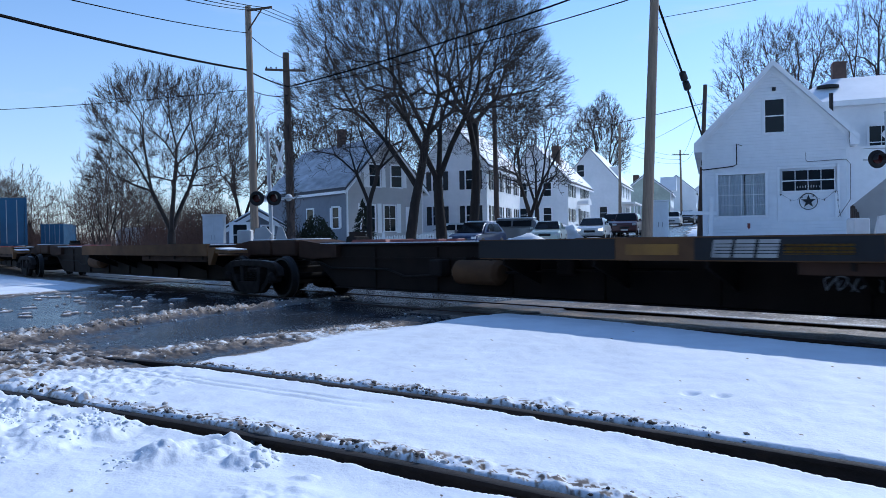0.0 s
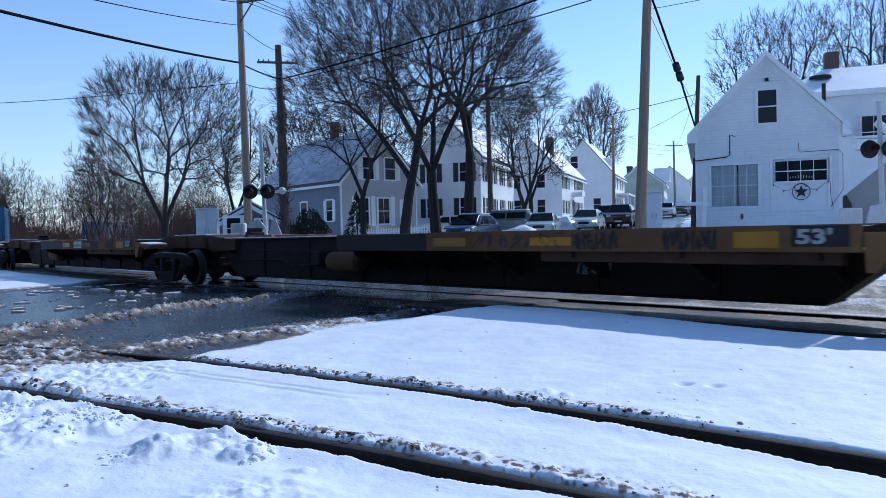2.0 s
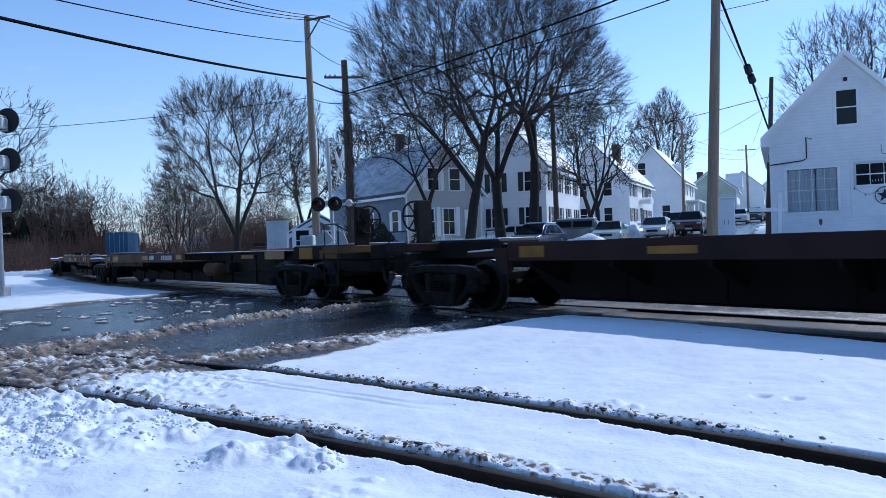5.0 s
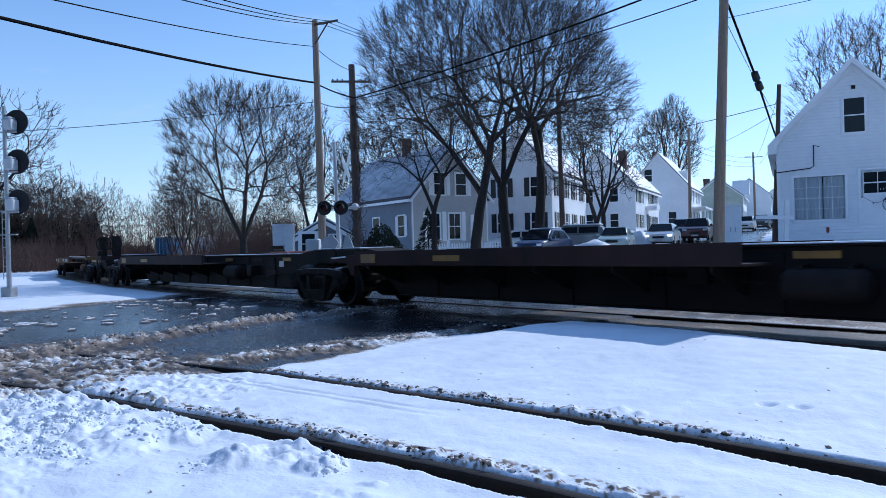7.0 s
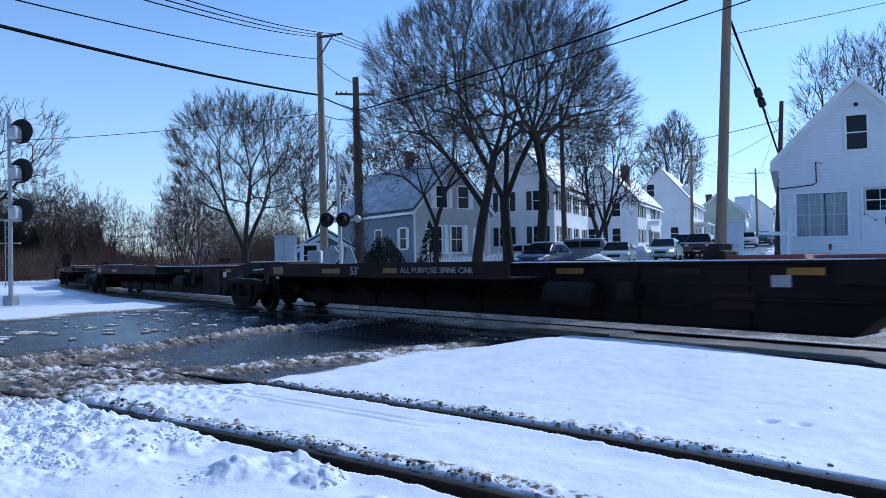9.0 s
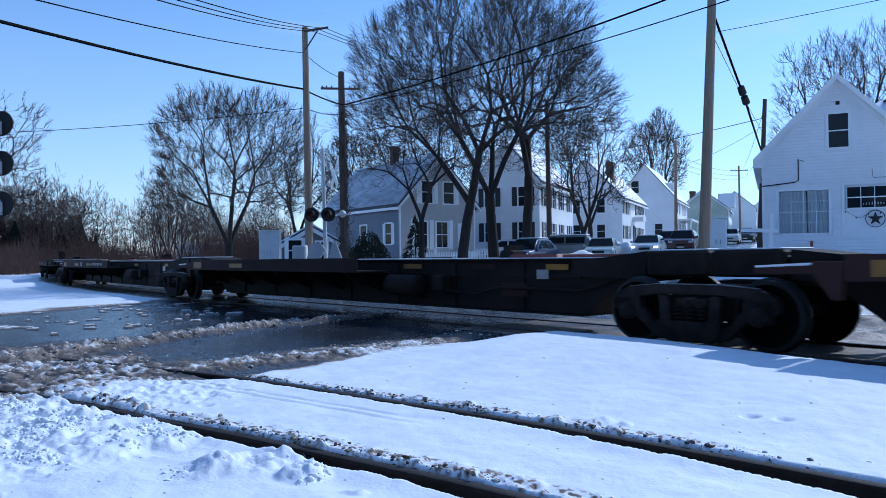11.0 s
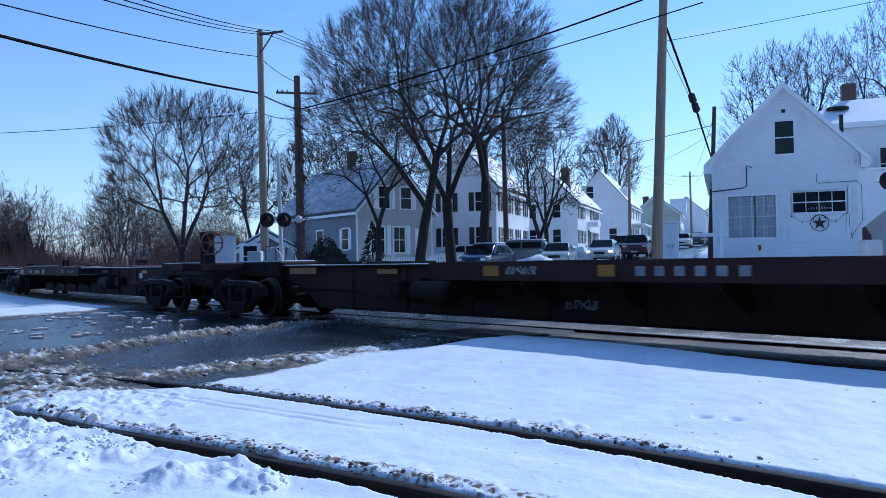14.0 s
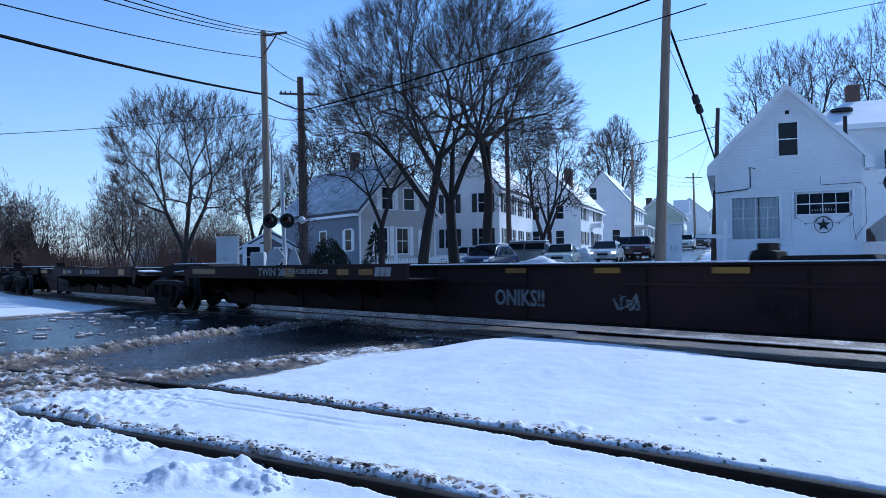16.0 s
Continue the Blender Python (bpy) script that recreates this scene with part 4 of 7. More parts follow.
def build_train():
    all_s = HEAD[::-1][::-1] + BOGIES
    for i, s in enumerate(all_s):
        build_bogie(-180 < s < 40)
    n_head = len(HEAD)
    for i in range(len(all_s) - 1):
        j = i - n_head
        if j in CAR_GAPS:
            continue
        a, b = all_s[i], all_s[i + 1]
        half = (a - b) / 2
        yellow = j < 5
        ahead = -1 if (j < 4 or j == 12) else 1
        u, lo, hi, p0 = build_unit(half, ahead, YELLOWCAR if yellow else (BROWNCAR if j >= 12 else DARKCAR), "yellow" if yellow else ("dark" if j < 12 else "plain"),
                                   (j - 1) in CAR_GAPS, (j + 1) in CAR_GAPS and True if (j + 1) in CAR_GAPS else False, YELLOW_LABEL if yellow else DARK_LABEL)
        unit_things.append((u, a, b))
        mid = (a + b) / 2
        dress(u, j, lo, hi, half, mid)
    # containers far ahead
    for s0, short in ((48.0, False), (104.0, False)):
        c = build_container()
        unit_things.append((c, s0 + 3.0, s0 - 3.0))


def dress(u, j, lo, hi, half, mid):
    """Paint panels, reflectors and lettering of each unit; hi is the platform's front end."""
    L = hi - lo
    def x(s0):
        return s0 - mid
    if j in (2, 3):      # yellow units with the platform at the back
        plate(u, "panel", hi, hi - 2.3, 0.875, 1.13, YP, BLACKPLATE, "blue-black paint panel")
        plate(u, "reflector", hi - 2.45, hi - 3.15, 0.93, 1.06, YP, REFLECT, "worn yellow reflector")
        if j == 2:
            plate(u, "panel", hi - 3.35, hi - 5.3, 0.875, 1.13, YP, BLACKPLATE, "black lettering panel")
            mark_bars(u, 3, hi - 3.55, 0.905, 0.20, YP + 0.007, STENCIL, bold=0.012, width=1.75)
            bm = bmesh.new()
            for k in range(4):
                box(bm, hi - 3.6 - 1.5, hi - 3.6, YP + 0.011, YP + 0.013, 0.945 + 0.036 * k, 0.954 + 0.036 * k)
            part("stripe", bm, BLACKPLATE, u)
        else:
            scribble(u, "graffiti", hi - 3.3, 0.90, 1.9, 0.2, YP + 0.005, 3, SHUTTER, 8)
        plate(u, "reflector", lo + 1.27, lo + 0.78, 0.905, 1.085, YP, YELLOWPANEL, "yellow painted reflector")
        plate(u, "reflector", lo + 4.1, lo + 3.42, 0.94, 1.05, YP, YELLOWPANEL, "yellow painted reflector")
        scribble(u, "graffiti", lo + 3.34, 0.885, 0.60, 0.23, YP + 0.006, 5 + j, BLACKPLATE, 9)
        scribble(u, "graffiti", lo + 2.12, 0.885, 0.66, 0.23, YP + 0.006, 9 + j, BLACKPLATE, 10)
        scribble(u, "graffiti", lo + 4.0, 0.50, 0.60, 0.16, YS + 0.008, 15 + j, GRAFFITI, 5)
        plate(u, "panel", lo + 0.66, lo + 0.10, 0.92, 1.135, YP, BLACKPLATE, "black number panel")
        words_on(u, "53'", lo + 0.61, 0.955, 0.15, YP + 0.007, STENCIL, bold=0.008, width=1.45)
    elif j == 4:         # platform at the front
        plate(u, "panel", hi - 0.15, hi - 0.75, 0.90, 1.12, YP, BLACKPLATE, "black number panel")
        words_on(u, "53'", hi - 0.2, 0.93, 0.155, YP + 0.007, STENCIL, bold=0.006, width=1.15)
        plate(u, "reflector", hi - 0.95, hi - 1.5, 0.90, 1.08, YP, REFLECT, "worn yellow reflector")
        scribble(u, "graffiti", hi - 1.6, 0.89, 2.2, 0.23, YP + 0.005, 11, SHUTTER, 11)
        plate(u, "reflector", hi - 4.3, hi - 4.9, 0.95, 1.08, YP, REFLECT, "worn yellow reflector")
        plate(u, "panel", hi - 4.95, hi - 7.4, 0.875, 1.13, YP, BLACKPLATE, "blue-black paint panel")
        mark_bars(u, 4, hi - 5.05, 0.95, 0.13, YP + 0.007, STENCIL, bold=0.003, width=1.2)
        for k in range(6):
            plate(u, "number_block", hi - 6.22 - k * 0.17 - 0.11, hi - 6.22 - k * 0.17, 0.93, 1.07, YP + 0.006, STENCIL, "white number block", 0.003)
        plate(u, "reflector", lo + 0.55, lo + 0.1, 0.95, 1.08, YP, REFLECT, "worn yellow reflector")
        scribble(u, "graffiti", lo - 0.1, 0.45, 1.1, 0.25, YS + 0.03, 21, GRAFFITI, 5)
        plate(u, "reflector", -half + 4.3, -half + 3.5, 0.92, 1.02, YS + 0.03, REFLECT, "worn yellow reflector")
        plate(u, "reflector", -half + 2.6, -half + 1.5, 0.90, 1.10, 0.475, REFLECT, "yellow end panel")
        plate(u, "panel", -half + 0.62, -half - 0.02, 0.90, 1.17, 0.523, YELLOWPANEL, "bright yellow end panel")
        plate(u, "panel", -half - 0.35, -half - 1.2, 0.90, 1.10, 0.523, YELLOWCAR, "brown-yellow end panel")
    elif j in (6, 7, 8, 9, 10):
        plate(u, "reflector", hi - 0.25, hi - 0.75, 0.91, 1.08, YP, REFLECT, "yellow reflector")
        plate(u, "reflector", hi - 2.5, hi - 3.2, 0.94, 1.04, YP, REFLECT, "yellow reflector")
        if j in (8, 10):
            words_on(u, "53'", hi - 3.6, 0.92, 0.16, YP + 0.003, STENCIL, bold=0.006, width=1.2)
        if j == 8:
            plate(u, "reflector", hi - 4.75, hi - 5.2, 0.95, 1.05, YP, REFLECT, "yellow reflector")
            words_on(u, "ALL PURPOSE SPINE CAR", hi - 5.3, 0.96, 0.10, YP + 0.003, STENCIL, bold=0.002, width=1.3)
        if j == 10:
            scribble(u, "graffiti", hi - 1.6, 0.93, 0.55, 0.15, YP + 0.004, 31, GRAFFITI, 5)
            words_on(u, "53'", hi - 6.2, 0.96, 0.10, YP + 0.003, STENCIL, bold=0.002, width=1.3)
            scribble(u, "graffiti", hi - 6.9, 0.95, 0.7, 0.1, YP + 0.004, 33, GRAFFITI, 5)
        for k, (xa, w_) in enumerate(((6.6, 0.55), (4.6, 0.55), (2.9, 0.45))):
            plate(u, "reflector", -half + xa, -half + xa - w_, 0.93, 1.02, YS + 0.03, REFLECT if k != 1 else BROWNCAR, "dirty yellow reflector")
        plate(u, "placard", -half + 3.9, -half + 3.3, 0.48, 0.70, YS + 0.03, BROWNCAR, "dull brown placard")
        plate(u, "placard", -half + 3.1, -half + 2.85, 0.78, 0.93, YS + 0.03, GALV, "grey data plate")
        if j == 8:
            mark_bars(u, 3, -half + 6.4, 0.62, 0.17, YS + 0.031, DARKCAR, bold=0.01, width=1.7)
    elif j == 12:
        hx = -half - 0.05
        bm = bmesh.new()
        tube(bm, [(hx + 0.13 * math.cos(a * math.pi / 12), 0.30, 1.27 + 0.13 * math.sin(a * math.pi / 12)) for a in range(13)][::-1] + [(hx + 0.13, 0.30, 1.08)], 0.028, 8)
        tube(bm, [(hx - 0.13, 0.30, 1.27), (hx - 0.13, 0.30, 1.08)], 0.028, 8)
        part("hose_loop", bm, BLACK, u, "black arched air hose over the joint", 60)
        plate(u, "reflector", half - 1.3, half - 2.3, 0.93, 1.06, 0.475, REFLECT, "yellow end panel")
        for xa in (4.2, 5.9):
            plate(u, "reflector", half - xa, half - xa - 0.6, 0.93, 1.02, YS + 0.03, REFLECT, "yellow reflector")
        scribble(u, "graffiti", half - 8.6, 0.42, 0.6, 0.14, YS + 0.03, 41, GRAFFITI, 4)
        plate(u, "reflector", hi - 1.2, hi - 1.5, 0.93, 1.08, YP, REFLECT, "yellow reflector")
        plate(u, "reflector", hi - 3.2, hi - 3.45, 0.93, 1.08, YP, REFLECT, "yellow reflector")
        scribble(u, "graffiti", hi - 1.6, 0.95, 0.6, 0.12, YP + 0.004, 43, GRAFFITI, 5)
        for k in range(6):
            plate(u, "number_block", hi - 3.75 - k * 0.26 - 0.13, hi - 3.75 - k * 0.26, 0.94, 1.06, YP + 0.004, GRAFFITI, "faded white number block", 0.003)
        plate(u, "reflector", lo + 1.1, lo + 0.6, 0.91, 1.08, YP, REFLECT, "yellow reflector")
    elif j == 13:
        plate(u, "reflector", hi - 0.2, hi - 1.35, 0.96, 1.08, YP, REFLECT, "long yellow reflector")
        words_on(u, "TWIN 28", hi - 3.3, 0.93, 0.16, YP + 0.003, STENCIL, bold=0.003, width=1.2)
        plate(u, "reflector", hi - 4.35, hi - 4.7, 0.91, 1.09, YP, REFLECT, "yellow reflector")
        words_on(u, "ALL PURPOSE SPINE CAR", hi - 4.2, 0.97, 0.095, YP + 0.009, STENCIL, bold=0.002, width=1.15)
        plate(u, "reflector", hi - 6.15, hi - 6.5, 0.95, 1.06, YP, REFLECT, "yellow reflector")
        plate(u, "reflector", hi - 6.8, hi - 7.2, 0.95, 1.06, YP, REFLECT, "yellow reflector")
        mark_bars(u, 3, hi - 7.25, 0.93, 0.16, YP + 0.003, STENCIL, bold=0.008, width=1.3)
        for s0, w_ in ((-157.2, 0.42), (-158.9, 0.42), (-160.7, 0.48)):
            plate(u, "reflector", x(s0) + w_ / 2, x(s0) - w_ / 2, 0.97, 1.05, YS + 0.03, REFLECT, "yellow reflector")
        words_on(u, "ONIKS!!", x(-156.75), 0.46, 0.26, YS + 0.03, GRAFFITI, "graffiti", bold=0.006, width=0.82)
        scribble(u, "graffiti", x(-159.0), 0.45, 0.42, 0.24, YS + 0.03, 51, GRAFFITI, 3)
        scribble(u, "graffiti", x(-161.0), 0.45, 0.5, 0.26, YS + 0.03, 53, FRAME, 6)


def build_container():
    c = thing("shipping_container", "blue corrugated steel shipping container riding on a spine car", "container", "containers on the train")
    bm = bmesh.new()
    z0, z1, hw, hl = 1.2, 3.8, 1.22, 3.03
    n = 28
    for sg in (1, -1):
        pts = []
        for i in range(n * 4 + 1):
            xx = -hl + 2 * hl * i / (n * 4)
            pts.append((xx, sg * (hw - (0.036 if i % 4 in (1, 2) else 0))))
        lo_, hi_ = [bm.verts.new((p[0], p[1], z0 + 0.15)) for p in pts], [bm.verts.new((p[0], p[1], z1 - 0.1)) for p in pts]
        for i in range(len(pts) - 1):
            bm.faces.new((lo_[i], lo_[i + 1], hi_[i + 1], hi_[i]))
    box(bm, -hl, hl, -hw + 0.05, hw - 0.05, z1 - 0.12, z1 - 0.03)
    part("side_wall", bm, BLUEBOX, c)
    bm = bmesh.new()
    for xx in (-hl, hl):
        for sg in (1, -1):
            box(bm, xx - 0.08, xx + 0.08, sg * hw - 0.06, sg * hw + 0.06, z0, z1)
        for z in (z0, z1 - 0.12):
            box(bm, xx - 0.07, xx + 0.07, -hw, hw, z, z + 0.12)
    for sg in (1, -1):
        for z in (z0, z1 - 0.1):
            box(bm, -hl, hl, sg * hw - 0.05, sg * hw + 0.05, z, z + 0.13)
    part("corner_frame", bm, BLUEBOX, c)
    for sg in (1, -1):
        bm = bmesh.new()
        box(bm, -hl - 0.02, -hl + 0.03, min(0.01 * sg, sg * (hw - 0.07)), max(0.01 * sg, sg * (hw - 0.07)), z0 + 0.12, z1 - 0.12, 0.01)
        door = part("door", bm, BLUEBOX, c)
        bm = bmesh.new()
        for yy in (0.3, 0.8):
            tube(bm, [(-hl - 0.05, sg * yy, z0 + 0.1), (-hl - 0.05, sg * yy, z1 - 0.1)], 0.02, 6)
        part("lock_rod", bm, GALV, door, "galvanised locking rods")
    return c


build_train()

# ---- rails ----
def rail_mesh(name, pts, z, material, head):
    """A rail swept along points; the head takes its own material."""
    prof = [(-0.07, -0.15), (0.07, -0.15), (0.07, -0.135), (0.012, -0.12), (0.012, -0.035), (0.036, -0.028), (0.036, -0.004), (0.028, 0.0), (-0.028, 0.0), (-0.036, -0.004), (-0.036, -0.028), (-0.012, -0.035), (-0.012, -0.12), (-0.07, -0.135)]
    bm = bmesh.new()
    rings = []
    for i, p in enumerate(pts):
        t = (pts[min(i + 1, len(pts) - 1)] - pts[max(i - 1, 0)]).normalized()
        nrm = Vector((-t.y, t.x))
        rings.append([bm.verts.new((p.x + nrm.x * a, p.y + nrm.y * a, z + b)) for a, b in prof])
    m = len(prof)
    for r0, r1 in zip(rings[:-1], rings[1:]):
        for k in range(m):
            f = bm.faces.new((r0[k], r0[(k + 1) % m], r1[(k + 1) % m], r1[k]))
            f.material_index = 1 if k in (6, 7, 8) else 0
    return finish(bm, name, [material, head], 40)


def build_rails():
    for off in (-GAUGE / 2, GAUGE / 2):
        pts = [track(s, off)[0] for s in np.arange(-120, 200, 1.5)]
        tagged(new("rail", rail_mesh("rail", pts, RAIL_Z, RAIL, RAILHEAD)), "worn steel rail of the main track", "rail", "rails of the main track", "structure")
    for line, z in ((resample(SID_A, 0.12), 0.035), (resample(SID_B, 0.12), 0.04)):
        tagged(new("rail", rail_mesh("rail", line, z, RAIL_OLD, RAIL_OLD)), "rusty rail of the snowed-in siding", "rail", "rails of the siding", "structure")


build_rails()


def segment_mesh(name, segs, material, sides=3):
    """Thin tapered prisms, one for each segment (start, end, start radius, end radius)."""
    a = np.array([s[0] for s in segs])
    b = np.array([s[1] for s in segs])
    r0 = np.array([s[2] for s in segs])[:, None]
    r1 = np.array([s[3] for s in segs])[:, None]
    d = b - a
    d /= np.linalg.norm(d, axis=1)[:, None] + 1e-9
    ref = np.where(np.abs(d[:, 2:3]) < 0.9, np.array([[0.0, 0, 1]]), np.array([[1.0, 0, 0]]))
    u = np.cross(d, ref)
    u /= np.linalg.norm(u, axis=1)[:, None]
    v = np.cross(d, u)
    rings = []
    for base_, rad in ((a - d * r0 * 0.3, r0), (b + d * r1 * 0.3, r1)):
        for k in range(sides):
            t = 2 * math.pi * k / sides
            rings.append(base_ + (u * math.cos(t) + v * math.sin(t)) * rad)
    n = len(segs)
    verts = np.stack(rings, 1).reshape(-1, 3)
    faces = []
    idx = np.arange(n)[:, None] * 2 * sides
    for k in range(sides):
        faces.append(np.concatenate([idx + k, idx + (k + 1) % sides, idx + sides + (k + 1) % sides, idx + sides + k], 1))
    faces = np.stack(faces, 1).reshape(-1, 4)
    me = bpy.data.meshes.new(name)
    me.vertices.add(len(verts))
    me.vertices.foreach_set("co", verts.astype(np.float32).ravel())
    me.loops.add(faces.size)
    me.loops.foreach_set("vertex_index", faces.ravel().astype(np.int32))
    me.polygons.add(len(faces))
    me.polygons.foreach_set("loop_start", (np.arange(len(faces)) * 4).astype(np.int32))
    me.update(calc_edges=True)
    me.polygons.foreach_set("use_smooth", np.ones(len(faces), dtype=bool))
    me.materials.append(material)
    return me


# ---- poles and cables ----
def pole(x, y, z0, z1, r, lean, material, label, arms=(), street=None):
    """A wooden pole; lean: how far the top stands off its foot in x. arms: (height, half length, turn)."""
    p = thing("utility_pole", label, "utility pole", "utility poles", at=pose(x, y, z0))
    bm = bmesh.new()
    n = 8
    h = z1 - z0
    tube(bm, [(lean * i / n, 0, h * i / n - (0.3 if i == 0 else 0)) for i in range(n + 1)], [r * (1.12 - 0.34 * i / n) for i in range(n + 1)], 12)
    part("shaft", bm, material, p, "", 50)
    for ah, half, turn in arms:
        ax = lean * (ah - z0) / h
        c, s = math.cos(radians(turn)), math.sin(radians(turn))
        bm = bmesh.new()
        tube(bm, [(ax - c * half, -s * half - 0.18, ah - z0), (ax + c * half, s * half - 0.18, ah - z0)], 0.065, 4)
        arm = part("crossarm", bm, POLE_DARK, p)
        for k in (-0.92, -0.7, -0.45, 0.45, 0.7, 0.92):
            bm = bmesh.new()
            lathe(bm, [(0.05, 0.018), (0.08, 0.032), (0.12, 0.034), (0.14, 0.02)], (ax + c * half * k, s * half * k - 0.18, ah - z0), "z", 8)
            part("insulator", bm, FRAME, arm)
    return p


def cable(name, pts, r, sag=0.0, label="black overhead cable hung between the poles"):
    """A hanging cable through points, with a sag in each span."""
    out = []
    for a, b in zip(pts[:-1], pts[1:]):
        a, b = Vector(a), Vector(b)
        for i in range(14):
            t = i / 14
            p = a.lerp(b, t)
            p.z -= sag * 4 * t * (1 - t) * (b - a).length / 30
            out.append(p)
    out.append(Vector(pts[-1]))
    bm = bmesh.new()
    tube(bm, out, r, 5)
    ob = new(name, finish(bm, name, WIRE, 60))
    return tagged(ob, label, "cable", "overhead cables")


def build_poles():
    g = z_at
    p1 = pole(-7.2, 28, g(-7.2, 28), 10.2, 0.145, -0.1, POLE, "light brown weathered wooden utility pole by the crossing")
    bm = bmesh.new()
    tube(bm, [(-0.1, -0.1, 9.95), (0.85, -0.15, 10.05)], 0.05, 4)
    tube(bm, [(-0.08, -0.1, 9.2), (0.45, -0.14, 9.98)], 0.03, 4)
    part("bracket", bm, POLE_DARK, p1)
    pole(-7.27, 35, g(-7.3, 35), 10.2, 0.19, -0.1, POLE_DARK, "dark creosoted wooden pole with a crossarm", [(9.35, 0.95, 12)])
    p3 = pole(6.58, 24, g(6.6, 24), 10.6, 0.165, 0.47, POLE, "tall weathered wooden pole with a thick slack cable")
    pole(13.2, 38, g(13.2, 38), 8.95, 0.125, 0.4, POLE_DARK, "wooden service pole by the white house")
    pole(3.63, 50, g(3.6, 50), 11.7, 0.17, -0.1, POLE_DARK, "dark wooden pole among the trees", [(10.9, 1.2, 15)])
    pole(17.97, 75, g(18, 75), 12.5, 0.15, 0.1, POLE, "wooden street pole with a lamp arm", [(11.2, 1.0, 40)])
    pole(35.6, 110, g(35.6, 110), 13.9, 0.16, -0.1, POLE, "wooden street pole far up the road", [(13.2, 1.3, 5)])
    # bare vine climbing the dark pole
    r = random.Random(12)
    segs = []
    for k in range(420):
        z = 0.4 + 7.2 * r.random() ** 1.3
        a, out = r.uniform(0, 6.28), 0.18 + abs(r.gauss(0, 0.22)) * (1.1 - z / 9)
        p = Vector((-7.3 + math.cos(a) * 0.17, 35 + math.sin(a) * 0.17, z + g(-7.3, 35)))
        q_ = Vector((-7.3 + math.cos(a + r.gauss(0, 0.6)) * out, 35 + math.sin(a) * out, p.z + r.uniform(-0.15, 0.6)))
        e_ = q_ + Vector((r.gauss(0, 0.16), r.gauss(0, 0.16), r.uniform(-0.35, 0.3)))
        segs += [(p, q_, 0.016, 0.010), (q_, e_, 0.010, 0.006)]
    tagged(new("vine", segment_mesh("vine", segs, TWIG, 3)), "leafless tangled vine climbing the creosoted pole", "vine")
    # cables
    mid1 = (-7.4, 28, 7.8)
    b1 = (-6.45, 27.9, 10.1)
    cable("thick_cable", [(-11.0, 8.0, 5.58), mid1], 0.040, 0.3, "thick black bundled cable over the crossing")
    cable("thick_cable", [mid1, (-7.25, 35, 8.6)], 0.03, 0.3)
    cable("cable", [(-8.43, 8.0, 5.15), (-7.35, 28, 9.2)], 0.014, 0.3)
    cable("cable", [(-7.35, 28, 9.2), (-7.3, 35, 9.9)], 0.014, 0.6)
    cable("cable", [(-24.5, 34, 7.5), (-7.3, 28, 7.05)], 0.014, 0.25)
    cable("cable", [(-7.3, 28, 7.05), (-7.3, 35, 8.2)], 0.016, 0.6)
    for k in range(3):
        cable("cable", [(-5.6 - 0.12 * k, 8.0, 4.98 - 0.06 * k), (b1[0] - 0.25 * k, b1[1], b1[2] - 0.05 * k)], 0.012, 0.3)
        cable("cable", [(b1[0] - 0.25 * k, b1[1], b1[2] - 0.05 * k), (3.6 + 0.4 * k, 50, 11.1)], 0.012, 0.3)
    # two heavy runs from the left pole up over the picture to the tall pole and on
    cable("thick_cable", [(-7.25, 35, 8.6), (7.0, 24, 9.9)], 0.034, 0.35, "thick black cable across the street")
    cable("cable", [(-7.25, 35, 8.5), (7.6, 22, 8.85)], 0.020, 0.35)
    cable("thick_cable", [(7.05, 24, 8.85), (8.6, 26, 6.65), (13.5, 38, 6.0)], 0.040, 0.1, "thick slack cable with a splice case")
    cable("cable", [(7.05, 24, 8.1), (13.5, 38, 7.2)], 0.010, 0.2)
    cable("cable", [(7.1, 24, 8.3), (22, 24, 11.0)], 0.010, 0.15)
    cable("cable", [(3.6, 50, 7.6), (13.5, 38, 8.0)], 0.018, 0.35)
    for k in range(3):
        cable("cable", [(3.6, 50, 10.9 - 0.8 * k), (18, 75, 11.2 - 0.6 * k), (35.6, 110, 13.1 - 0.6 * k)], 0.014, 0.4)
    cable("cable", [(18, 75, 10.0), (13.5, 38, 7.6)], 0.012, 0.3)
    cable("cable", [(35.6, 110, 12.4), (13.5, 38, 6.6)], 0.012, 0.3)
    cable("cable", [(35.6, 110, 13.1), (13.5, 38, 8.3)], 0.012, 0.3)
    cable("cable", [(11.0, 31.2, 3.98), (13.3, 38, 5.6)], 0.016, 0.1, "black service drop to the white house")
    # splice case on the slack cable
    c = thing("splice_case", "black cable splice case hung on the slack cable", "splice case", at=Matrix.Translation((8.6, 26, 6.65)) @ Vector((0.55, 0.72, -0.8)).to_track_quat("Z", "Y").to_matrix().to_4x4())
    for e in (-0.22, 0.2):
        bm = bmesh.new()
        lathe(bm, [(e - 0.2, 0.05), (e - 0.16, 0.12), (e + 0.12, 0.13), (e + 0.18, 0.05)], (0, 0, 0), "z", 10)
        part("case", bm, BLACK, c, "", 50)


build_poles()


